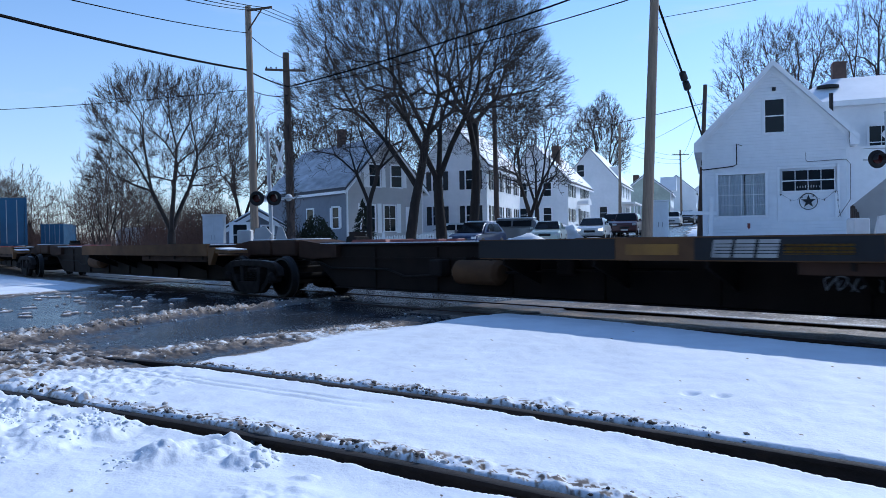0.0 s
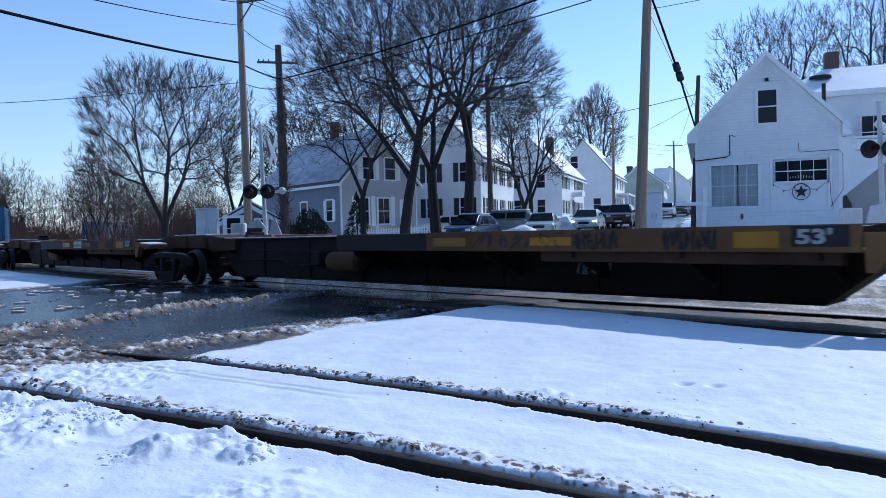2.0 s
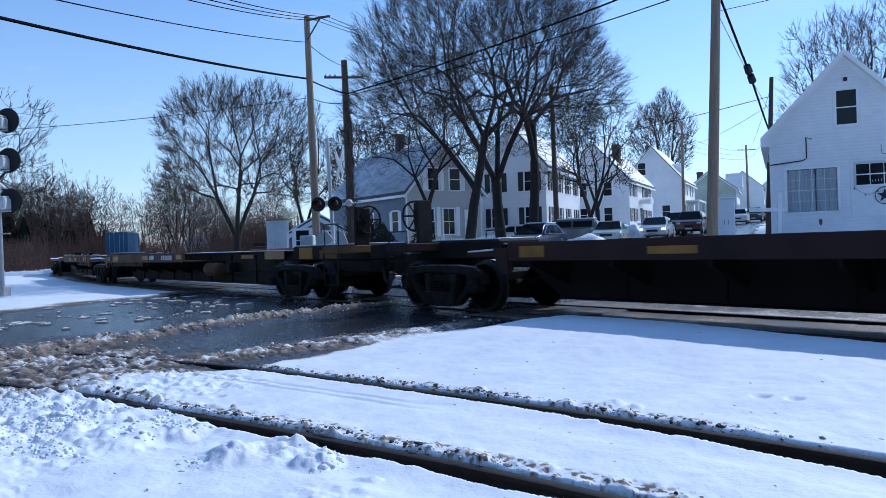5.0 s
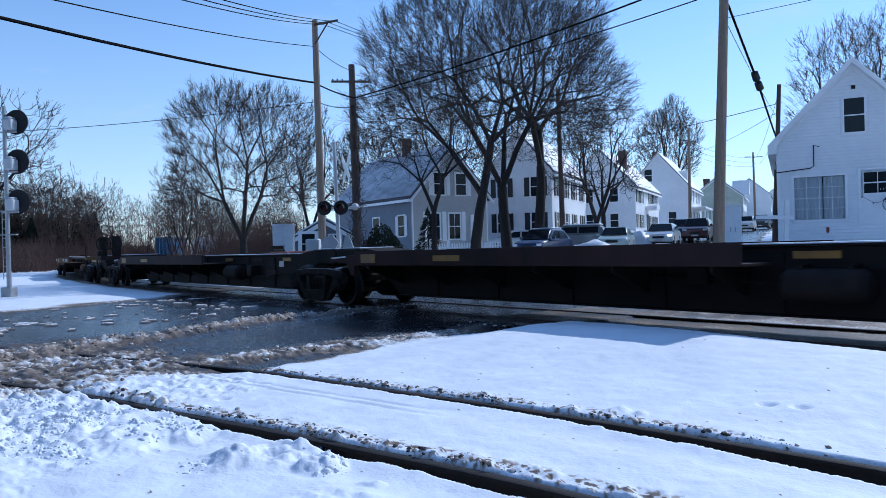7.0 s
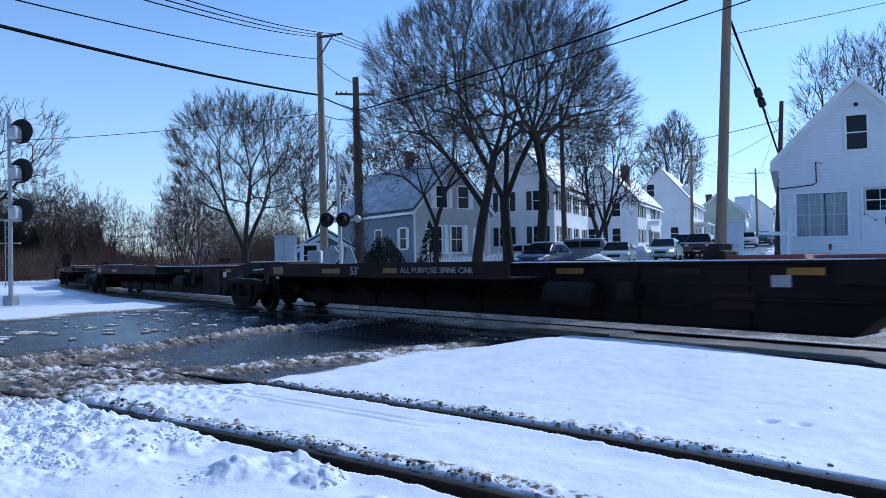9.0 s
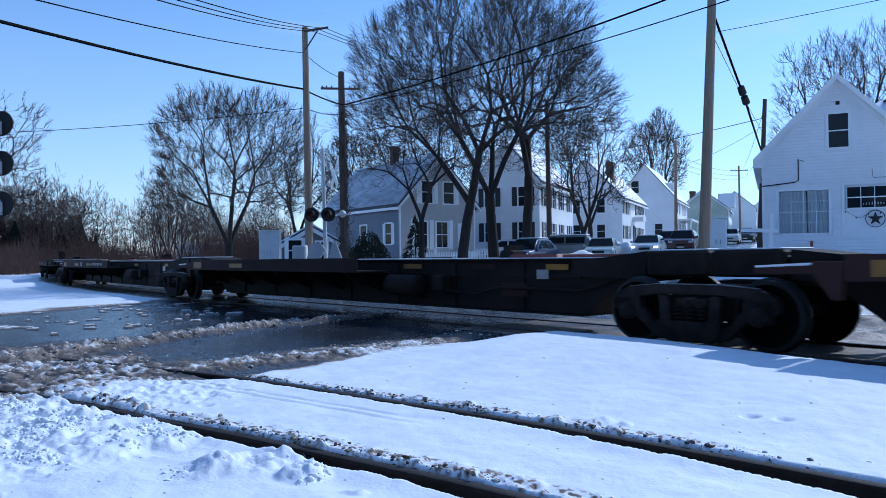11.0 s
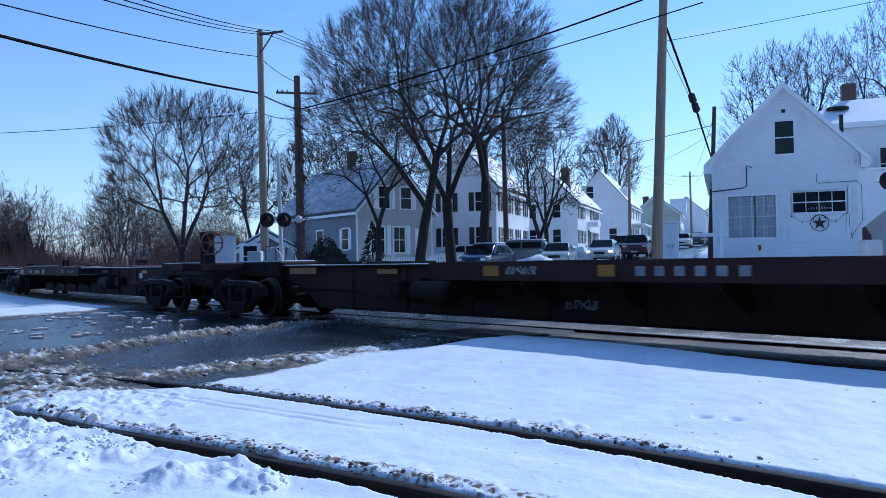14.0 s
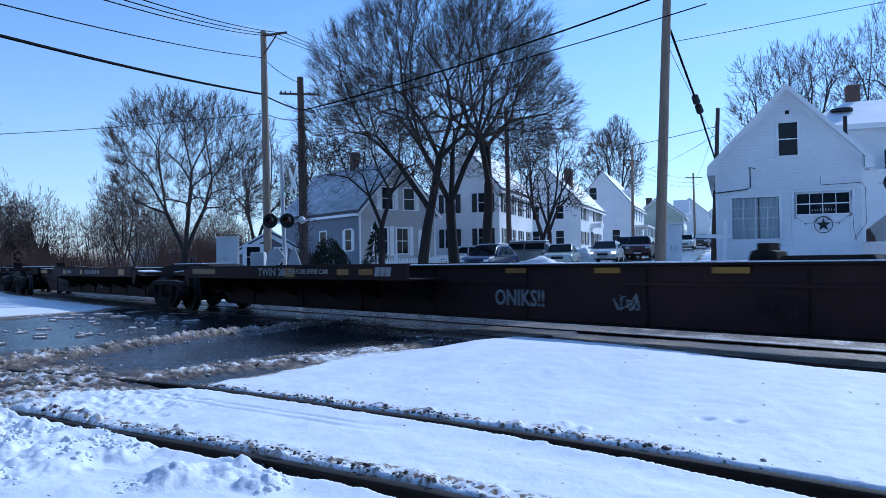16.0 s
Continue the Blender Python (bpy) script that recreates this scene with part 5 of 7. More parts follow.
# ---- houses ----
def panes(parent, w, h, nx, nz, frame_w=0.05, pane_mat=None, bar=0.025, sash=True):
    """A window in its own plane: x across, z up from its sill, y 0 the wall's face, looking towards -y."""
    bm = bmesh.new()
    for x0, x1, z0, z1 in ((-w / 2 - frame_w * 2, -w / 2, -frame_w, h + frame_w * 2), (w / 2, w / 2 + frame_w * 2, -frame_w, h + frame_w * 2), (-w / 2, w / 2, h, h + frame_w * 2), (-w / 2 - frame_w * 2.6, w / 2 + frame_w * 2.6, -frame_w * 1.6, 0)):
        box(bm, x0, x1, -0.05, 0.02, z0, z1)
    fr = part("window_frame", bm, TRIM, parent)
    bm = bmesh.new()
    for i in range(1, nx):
        x = -w / 2 + w * i / nx
        box(bm, x - bar / 2, x + bar / 2, -0.022, 0.0, 0, h)
    for i in range(1, nz):
        z = h * i / nz
        b_ = bar * (1.8 if sash and nz % 2 == 0 and i == nz // 2 else 1)
        box(bm, -w / 2, w / 2, -0.026, 0.0, z - b_ / 2, z + b_ / 2)
    if nx * nz > 1:
        part("glazing_bar", bm, TRIM, fr)
    for i in range(nx if nx * nz <= 16 else 1):
        for j in range(nz if nx * nz <= 16 else 1):
            nx_, nz_ = (nx, nz) if nx * nz <= 16 else (1, 1)
            bm = bmesh.new()
            box(bm, -w / 2 + w * i / nx_, -w / 2 + w * (i + 1) / nx_, -0.012, -0.006, h * j / nz_, h * (j + 1) / nz_)
            part("pane", bm, pane_mat or PANE, fr)
    return fr


def window_on(house, x, z, turn, w, h, nx=1, nz=2, shutters=False, y=0.0, pane_mat=None):
    wn = new("window")
    wn.parent = house
    wn.matrix_basis = turn @ pose(x, y, z)
    panes(wn, w, h, nx, nz, pane_mat=pane_mat)
    if shutters:
        for sg in (-1, 1):
            bm = bmesh.new()
            box(bm, sg * (w / 2 + 0.13) - (0 if sg > 0 else 0.4), sg * (w / 2 + 0.13) + (0.4 if sg > 0 else 0), -0.05, -0.005, 0, h, 0.01)
            part("shutter", bm, SHUTTER, wn, "black louvred shutter")
    return wn


def gable_house(name, A, B, length, eave, ridge, base, wall, side, label, chimney=None, snow=True, over=0.35, roof_mat=None, thick=0.2):
    """Front gable from A to B (looking at it, left to right); the body runs back by length. Returns it with front and right-side turns."""
    A, B = Vector(A), Vector(B)
    w = (B - A).length
    ang = math.atan2(B.y - A.y, B.x - A.x)
    h = thing(name, label, "house", at=Matrix.Translation((A.x, A.y, base)) @ pose(0, 0, 0, 0, 0, math.degrees(ang)))
    e, r = eave - base, ridge - base
    bm = bmesh.new()
    prism(bm, [(0, -1.0), (w, -1.0), (w, e), (w / 2, r), (0, e)], 0, 0.15)
    part("gable_wall", bm, wall, h)
    bm = bmesh.new()
    prism(bm, [(0, -1.0), (w, -1.0), (w, e), (w / 2, r), (0, e)], length - 0.15, length)
    part("gable_wall", bm, wall, h)
    for x0, x1 in ((0, 0.15), (w - 0.15, w)):
        bm = bmesh.new()
        box(bm, x0, x1, 0.15, length - 0.15, -1.0, e)
        part("side_wall", bm, side, h)
    sl = (r - e) / (w / 2)
    for sg in (-1, 1):
        x_in, x_out = w / 2, (0 - over if sg < 0 else w + over)
        z_out = e - over * sl
        bm = bmesh.new()
        prism(bm, [(x_in, r + 0.02), (x_out, z_out + 0.02), (x_out, z_out + thick * 0.6), (x_in, r + thick * 0.6)], -over, length + over)
        roof = part("roof", bm, roof_mat or SHINGLE, h)
        if snow:
            bm = bmesh.new()
            prism(bm, [(x_in, r + thick * 0.6 + 0.004), (x_out - sg * 0.12, z_out + 0.12 * sl + thick * 0.6 + 0.004), (x_out - sg * 0.12, z_out + 0.12 * sl + thick * 0.6 + 0.08), (x_in, r + thick * 0.6 + 0.10)], -over + 0.1, length + over - 0.1)
            part("roof_snow", bm, SNOW_ROOF, roof, "snow lying on the roof")
        bm = bmesh.new()
        prism(bm, [(x_in, r - 0.02), (x_out, z_out - 0.04), (x_out, z_out - 0.22), (x_in, r - 0.24)], -over - 0.03, -over + 0.02)
        prism(bm, [(x_in, r + 0.015), (x_out, z_out + 0.015), (x_out, z_out - 0.06), (x_in, r - 0.06)], -over + 0.02, 0.0)
        part("bargeboard", bm, TRIM, h)
        bm = bmesh.new()
        box(bm, min(x_out, x_out - sg * 0.06), max(x_out, x_out - sg * 0.06), -over + 0.03, length + over, z_out - 0.16, z_out + 0.015)
        part("fascia", bm, TRIM, h)
    for x in (0.0, w):
        bm = bmesh.new()
        box(bm, x - 0.07 if x else -0.02, x + 0.02 if x else 0.07, -0.025, 0.0, -0.1, e)
        part("corner_board", bm, TRIM, h)
    if chimney:
        cx, cy, cs, ch = chimney
        zr = r - abs(cx - w / 2) * sl
        bm = bmesh.new()
        box(bm, cx - cs / 2, cx + cs / 2, cy - cs / 2, cy + cs / 2, zr - 0.3, zr + ch, 0.02)
        box(bm, cx - cs / 2 - 0.06, cx + cs / 2 + 0.06, cy - cs / 2 - 0.06, cy + cs / 2 + 0.06, zr + ch - 0.25, zr + ch - 0.1)
        part("chimney", bm, BRICK, h, "old brick chimney")
    return h, w, Matrix.Translation((w, 0, 0)) @ pose(0, 0, 0, 0, 0, 90)


def boards(house, w, e, r, holes, y, step=0.135, name="clapboard", material=None):
    """Courses of clapboard on a gable front, broken at the openings."""
    z = -0.1
    sl = (r - e) / (w / 2)
    mats = material or WHITE
    n = 0
    while z < r - 0.1:
        zm = z + step / 2
        inset = 0 if zm < e else (zm - e) / sl
        spans = [(0.07 + inset, w - 0.07 - inset)]
        for hx0, hx1, hz0, hz1 in holes:
            if hz0 < zm < hz1:
                nxt = []
                for a, b in spans:
                    if hx0 > a:
                        nxt.append((a, min(b, hx0)))
                    if hx1 < b:
                        nxt.append((max(a, hx1), b))
                spans = [(a, b) for a, b in nxt if b - a > 0.02]
        for a, b in spans:
            if b <= a:
                continue
            bm = bmesh.new()
            prism(bm, [(y - 0.006, z + step), (y - 0.034, z + 0.018), (y, z + 0.018), (y, z + step)], a, b, "x")
            part(name, bm, mats, house)
            n += 1
        z += step


def build_right_house():
    """The white gabled shop-house by the crossing, its front full of wide windows."""
    A, w = Vector((11.05, 31.3)), 5.5
    base, eave, ridge, length = 0.85, 5.30, 8.20, 11.0
    e, r = eave - base, ridge - base
    ang = math.degrees(math.atan2(UW[1], UW[0]))
    h = thing("house", "white clapboard house with a steep gable and wide shop windows", "house", at=Matrix.Translation((A.x, A.y, base)) @ pose(0, 0, 0, 0, 0, ang))
    # wall behind the boards, in pieces round the openings
    sl = (r - e) / (w / 2)
    bm = bmesh.new()
    def strip(x0, x1, z0, z1):
        if x1 - x0 > 0.01 and z1 - z0 > 0.01:
            box(bm, x0, x1, 0.0, 0.15, z0, z1)
    strip(0, w, -0.5, 1.07)
    strip(0, 0.57, 1.07, 2.96), strip(2.46, 3.03, 1.07, 2.96), strip(5.02, w, 1.07, 2.96)
    strip(0.57, 2.46, 1.07, 1.11), strip(0.57, 2.46, 2.90, 2.96)
    strip(0, w, 2.96, e)
    i0, i1, i2 = 0.0, (4.50 - e) / sl, (5.94 - e) / sl
    prism(bm, [(0, e), (w, e), (w - i1, 4.50), (i1, 4.50)], 0.0, 0.15)
    prism(bm, [(i1, 4.50), (2.42, 4.50), (2.42, 5.94), (i2, 5.94)], 0.0, 0.15)
    prism(bm, [(3.19, 4.50), (w - i1, 4.50), (w - i2, 5.94), (3.19, 5.94)], 0.0, 0.15)
    prism(bm, [(i2, 5.94), (w - i2, 5.94), (w / 2, r)], 0.0, 0.15)
    part("front_wall", bm, WHITE, h)
    for x0, x1 in ((0, 0.15), (w - 0.15, w)):
        bm = bmesh.new()
        box(bm, x0, x1, 0.15, length - 0.15, -0.5, e)
        part("side_wall", bm, WHITE, h)
    bm = bmesh.new()
    prism(bm, [(0, -0.5), (w, -0.5), (w, e), (w / 2, r), (0, e)], length - 0.15, length)
    part("back_wall", bm, WHITE, h)
    bm = bmesh.new()
    box(bm, 0.15, w - 0.15, 0.15, length - 0.15, -0.02, 0.0)
    box(bm, 0.15, w - 0.15, 0.15, length - 0.15, 3.3, 3.4)
    part("storey_floor", bm, GREYSIDE, h)
    over = 0.34
    for sg in (-1, 1):
        x_in, x_out = w / 2, (-over if sg < 0 else w + over)
        z_out = e - over * sl
        bm = bmesh.new()
        prism(bm, [(x_in, r + 0.02), (x_out, z_out + 0.02), (x_out, z_out + 0.13), (x_in, r + 0.13)], -over, length + over)
        roof = part("roof", bm, SHINGLE, h)
        bm = bmesh.new()
        prism(bm, [(x_in, r + 0.134), (x_out - sg * 0.5, z_out + 0.5 * sl + 0.134), (x_out - sg * 0.5, z_out + 0.5 * sl + 0.17), (x_in, r + 0.17)], 0.6, length + over)
        part("roof_snow", bm, SNOW_ROOF, roof, "thin snow on the roof")
        bm = bmesh.new()
        prism(bm, [(x_in, r + 0.12), (x_out, z_out + 0.12), (x_out, z_out - 0.10), (x_in, r - 0.13)], -over - 0.04, -over)
        prism(bm, [(x_in, r + 0.012), (x_out, z_out + 0.012), (x_out, z_out - 0.03), (x_in, r - 0.03)], -over, 0.0)
        prism(bm, [(x_in, r - 0.06), (sg * 0 + (0 if sg < 0 else w), e - 0.06), (0 if sg < 0 else w, e - 0.30), (x_in, r - 0.34)], -0.05, 0.0)
        part("bargeboard", bm, TRIM, h)
        bm = bmesh.new()
        box(bm, min(x_out, x_out - sg * 0.05), max(x_out, x_out - sg * 0.05), -over, length + over, z_out - 0.2, z_out + 0.01)
        part("fascia", bm, TRIM, h)
        x_wall = 0.0 if sg < 0 else w
        bm = bmesh.new()
        box(bm, min(x_out, x_wall), max(x_out, x_wall), -over + 0.003, length + over - 0.003, z_out - 0.235, z_out - 0.203)
        prism(bm, [(x_out - sg * 0.052, z_out), (x_wall, e - 0.03), (x_wall, z_out - 0.2), (x_out - sg * 0.052, z_out - 0.2)], -over + 0.004, -over + 0.03)
        part("soffit", bm, TRIM, h)
    for x in (0.0, w):
        bm = bmesh.new()
        box(bm, x - 0.09 if x else -0.03, x + 0.03 if x else 0.09, -0.04, 0.0, -0.1, e - 0.1)
        part("corner_board", bm, TRIM, h)
    # frame round the closed-up shopfront
    bm = bmesh.new()
    for x0, x1, z0, z1 in ((2.88, 3.05, 1.0, 3.1), (5.0, 5.17, 1.0, 3.1), (3.05, 5.0, 2.95, 3.1), (2.88, 5.17, 0.9, 1.0)):
        box(bm, x0, x1, -0.05, 0.0, z0, z1)
    part("shopfront_frame", bm, TRIM, h)
    bm = bmesh.new()
    box(bm, 3.04, 5.01, 0.01, 0.05, 1.0, 2.05)
    box(bm, 3.07, 4.98, -0.02, 0.012, 2.02, 2.08)
    part("shopfront_panel", bm, WHITE, h)
    wn = window_on(h, 2.805, 4.55, Matrix.Identity(4), 0.70, 1.34, 1, 2)
    w1 = window_on(h, 1.515, 1.15, Matrix.Identity(4), 1.82, 1.72, 4, 4)
    w2 = window_on(h, 4.025, 2.11, Matrix.Identity(4), 1.90, 0.82, 4, 2)
    for wx, wz, ww, hh in ((1.11, 1.16, 1.02, 1.70), (2.06, 1.16, 0.79, 1.70)):
        bm = bmesh.new()
        n = 18
        prism(bm, [(wx - ww / 2 + ww * i / n, 0.07 + 0.035 * (i % 2)) for i in range(n + 1)] + [(wx + ww / 2, 0.13), (wx - ww / 2, 0.13)], wz, wz + hh, "z")
        part("curtain", bm, CURTAIN, h, "pale hanging curtain behind the window")
    for o in list(w1.children_recursive):
        if o.name.startswith("pane"):
            o.data.materials[0] = CLEAR
            o.visible_shadow = False
    boards(h, w, e, r, [(2.30, 3.31, 4.42, 6.02), (0.48, 2.55, 1.03, 3.0), (2.87, 5.18, 0.89, 3.11)], 0.0)
    # conduit on the front
    bm = bmesh.new()
    tube(bm, [(0.0, -0.06, 3.12), (1.2, -0.06, 3.22), (1.34, -0.06, 3.3), (1.34, -0.06, 4.15), (1.55, -0.12, 4.05)], 0.022, 6)
    part("conduit", bm, BLACK, h, "dark electric conduit", 60)
    bm = bmesh.new()
    tube(bm, [(3.95, -0.06, 3.65), (3.95, -0.06, 3.33), (4.02, -0.06, 3.27), (5.4, -0.06, 3.3), (5.55, -0.06, 3.1), (5.55, -0.06, 1.7), (5.1, -0.06, 1.0)], 0.010, 6)
    part("meter_wire", bm, BLACK, h, "thin dark meter wire", 60)
    bm = bmesh.new()
    box(bm, 2.72, 2.86, -0.12, 0.0, 6.25, 6.38, 0.01)
    part("flood_lamp", bm, BLACK, h, "small dark lamp under the gable")
    # iron star and string of bulbs on the shop panel
    star = new("barn_star")
    star.parent = h
    star.matrix_basis = pose(4.03, -0.06, 1.66)
    bm = bmesh.new()
    pts = [(math.sin(k * math.pi / 5) * (0.28 if k % 2 == 0 else 0.11), math.cos(k * math.pi / 5) * (0.28 if k % 2 == 0 else 0.11)) for k in range(10)]
    vs = [bm.verts.new((a, 0, b)) for a, b in pts]
    c0 = bm.verts.new((0, -0.07, 0))
    c1 = bm.verts.new((0, 0.01, 0))
    for k in range(10):
        bm.faces.new((vs[k], vs[(k + 1) % 10], c0))
        bm.faces.new((vs[(k + 1) % 10], vs[k], c1))
    part("star_body", bm, SHUTTER, star)
    bm = bmesh.new()
    tube(bm, [(0.33 * math.cos(a * math.pi / 12), 0, 0.33 * math.sin(a * math.pi / 12)) for a in range(25)], 0.014, 6, False)
    part("ring", bm, SHUTTER, star)
    tagged(star, "black iron star in a ring")
    bm = bmesh.new()
    garland = resample([(3.0, 2.0), (3.5, 1.72), (4.03, 1.98), (4.55, 1.72), (5.05, 2.05), (5.1, 1.5), (5.2, 1.0)], 0.06)
    tube(bm, [(p.x, -0.05, p.y) for p in garland], 0.008, 4)
    for p in garland[::7]:
        lathe(bm, [(-0.03, 0.012), (0.0, 0.025), (0.04, 0.012)], (p.x, -0.06, p.y - 0.04), "z", 6)
    part("light_string", bm, SHUTTER, h, "unlit string of bulbs")
    # window candles row
    bm = bmesh.new()
    for k in range(9):
        box(bm, 3.62 + k * 0.10, 3.65 + k * 0.10, -0.02, -0.0145, 2.22, 2.34 - 0.015 * abs(4 - k))
    part("window_ornament", bm, STENCIL, h, "row of small pale ornaments in the dark window")
    bm = bmesh.new()
    prism(bm, [(1.73, 0.82), (1.84, 0.82), (1.84, 0.65), (1.785, 0.56), (1.73, 0.65)], -0.05, -0.03)
    part("shield_sign", bm, REDDECK, h, "small red shield sign")
    # stove pipe and back wing
    bm = bmesh.new()
    tube(bm, [(5.2, 2.2, 4.6), (5.2, 2.2, 6.35)], 0.085, 10)
    part("stove_pipe", bm, BLACK, h, "black stove pipe through the roof", 50)
    wing = thing("house_wing", "white two-storey wing with a snow-covered hip roof and brick chimney", "house", at=h.matrix_basis @ pose(3.6, 6.0, 0.2))
    bm = bmesh.new()
    box(bm, 0, 9, 0, 8, -0.5, 6.1)
    part("wall", bm, WHITE, wing)
    bm = bmesh.new()
    box(bm, -0.35, 9.35, -0.35, 8.35, 6.1, 6.35)
    part("cornice", bm, TRIM, wing)
    bm = bmesh.new()
    lo = [bm.verts.new(p) for p in ((-0.3, -0.3, 6.35), (9.3, -0.3, 6.35), (9.3, 8.3, 6.35), (-0.3, 8.3, 6.35))]
    hi = [bm.verts.new(p) for p in ((2.6, 3.0, 8.0), (6.4, 3.0, 8.0), (6.4, 5.0, 8.0), (2.6, 5.0, 8.0))]
    bm.faces.new(hi)
    for i in range(4):
        bm.faces.new((lo[i], lo[(i + 1) % 4], hi[(i + 1) % 4], hi[i]))
    bm.faces.new(lo[::-1])
    part("roof", bm, SNOW_ROOF, wing, "smooth snow on a hip roof")
    bm = bmesh.new()
    box(bm, 2.7, 3.35, 3.6, 4.2, 7.6, 9.0, 0.03)
    part("chimney", bm, BRICK, wing, "brick chimney")
    bm = bmesh.new()
    lathe(bm, [(0.0, 0.5), (0.12, 0.5), (0.14, 0.3)], (2.2, 1.6, 7.3), "z", 14)
    part("roof_vent", bm, BLACK, wing, "round black roof vent")
    window_on(wing, 4.2, 3.6, Matrix.Identity(4), 1.0, 1.5, 2, 2)
    window_on(wing, 7.0, 3.6, Matrix.Identity(4), 1.0, 1.5, 2, 2)
    # lean-to awning at the corner
    bm = bmesh.new()
    prism(bm, [(w + 0.02, 3.75), (w + 2.6, 3.55), (w + 0.02, 1.35)], 0.3, 0.36)
    box(bm, w + 0.02, w + 3.2, 0.3, 3.5, 3.72, 3.82)
    part("awning", bm, TRIM, h, "white boarded corner awning")
    bm = bmesh.new()
    box(bm, w, w + 6, 3.6, 3.75, -0.5, 3.7)
    part("porch_wall", bm, GREYSIDE, h, "grey clapboard porch wall")
    bm = bmesh.new()
    for k in range(5):
        tube(bm, [(w + 0.2 + 0.12 * k, 0.7 + 0.2 * k, -0.1), (w + 0.15 + 0.1 * k, 0.75 + 0.2 * k, 1.7 - 0.12 * k)], 0.05, 6)
    part("timber", bm, POLE_DARK, h, "old timbers leaning at the corner")
    return h


def clear_glass():
    m = bpy.data.materials.new("clear_pane")
    m.use_nodes = True
    nt = m.node_tree
    g1 = nt.nodes.new("ShaderNodeBsdfTransparent")
    g1.inputs[0].default_value = (0.94, 0.96, 0.97, 1)
    g2 = nt.nodes.new("ShaderNodeBsdfGlossy")
    g2.inputs["Roughness"].default_value = 0.03
    fr = nt.nodes.new("ShaderNodeFresnel")
    mx = nt.nodes.new("ShaderNodeMixShader")
    nt.links.new(fr.outputs[0], mx.inputs[0])
    nt.links.new(g1.outputs[0], mx.inputs[1])
    nt.links.new(g2.outputs[0], mx.inputs[2])
    nt.links.new(mx.outputs[0], nt.nodes["Material Output"].inputs[0])
    return m


CLEAR = clear_glass()
build_right_house()
I4 = Matrix.Identity(4)


def build_street_houses():
    # grey house with the bay, beyond the trees
    h, w, side = gable_house("house", (-6.3, 48.0), (-1.5, 52.0), 11, 4.85, 8.1, 1.1, GREYSIDE, BLUESIDE, "grey and blue clapboard house with a snowy roof", (3.1, 5.5, 0.52, 1.35))
    for o in h.children_recursive:
        if o.name.startswith("roof_snow"):
            o.data.materials[0] = THINSNOW
    left = Matrix.Translation((0, 11, 0)) @ pose(0, 0, 0, 0, 0, -90)
    for x in (2.2, 4.0):
        window_on(h, x, 3.75, I4, 0.85, 1.45, 1, 2)
    for x in (1.7, 3.4):
        window_on(h, x, 0.75, I4, 0.9, 1.7, 2, 2)
    for x0 in (0.85, 2.38, 4.0):
        bm = bmesh.new()
        box(bm, x0, x0 + 0.32, -0.05, -0.004, 0.6, 2.6, 0.01)
        part("pilaster", bm, TRIM, h)
    for x0 in (1.35, 2.78, 4.55):
        bm = bmesh.new()
        box(bm, x0, x0 + 0.30, -0.05, -0.004, 3.7, 5.25, 0.01)
        part("shutter", bm, TRIM, h, "white shutter")
    bm = bmesh.new()
    box(bm, 4.75, 5.7, -0.06, 0.0, 0.1, 2.4)
    part("door", bm, TRIM, h, "white front door with small panes")
    window_on(h, 9.6, 1.0, left, 0.85, 1.35, 1, 2)
    window_on(h, 6.2, 1.0, left, 0.85, 1.35, 1, 2)
    for sg in (-1, 1):
        bm = bmesh.new()
        x0 = 9.6 + sg * 0.55
        box(bm, x0 - 0.17, x0 + 0.17, -0.05, -0.004, 1.0, 2.35)
        sh = part("shutter", bm, TRIM, h, "white shutter")
        sh.matrix_basis = left
    # white house with black shutters behind the big trees
    h2, w2, side2 = gable_house("house", (-1.6, 57.5), (3.3, 55.9), 12, 7.0, 10.0, 1.4, WHITE, WHITE, "white two-storey house with black shutters behind bare trees")
    for x in (1.2, 3.9):
        for z in (0.9, 3.6):
            window_on(h2, x, z, I4, 0.72, 1.45, 1, 2, True)
    for x in (1.6, 4.4, 7.2, 10.2):
        for z in (0.9, 3.6):
            window_on(h2, x, z, side2, 0.8, 1.45, 1, 2, True)
    # white saltbox on the street
    A3 = (5.9, 72.5)
    h3, w3, side3 = gable_house("house", A3, (11.9, 70.3), 13.5, 6.7, 10.1, 1.9, WHITE, WHITE, "white gabled house with a tall brick chimney and sunlit side", (4.6, 3.6, 0.75, 1.8))
    for x, z in ((4.4, 0.9), (4.4, 3.3), (2.0, 0.9), (2.0, 3.3)):
        window_on(h3, x, z, I4, 0.75, 1.25, 1, 2)
    for x in (1.2, 3.2, 8.0, 10.2, 11.6):
        for z in (0.8, 3.2):
            window_on(h3, x, z, side3, 0.75, 1.25, 1, 2, True)
    bm = bmesh.new()
    prism(bm, [(5.2, 2.6), (7.4, 2.6), (7.2, 3.0), (6.3, 3.25), (5.4, 3.0)], -1.1, 0.0)
    hood = part("door_hood", bm, TRIM, h3, "arched white door hood")
    hood.matrix_basis = side3
    bm = bmesh.new()
    box(bm, 5.8, 6.8, -0.05, 0.0, 0.1, 2.2)
    door = part("door", bm, SHUTTER, h3)
    door.matrix_basis = side3
    # next house with dormer and porch
    h4, w4, side4 = gable_house("house", (15.2, 94.2), (22.0, 91.7), 13, 8.0, 12.2, 2.6, WHITE, WHITE, "white house with a dormer and small porch", (3.0, 2.0, 0.7, 1.2))
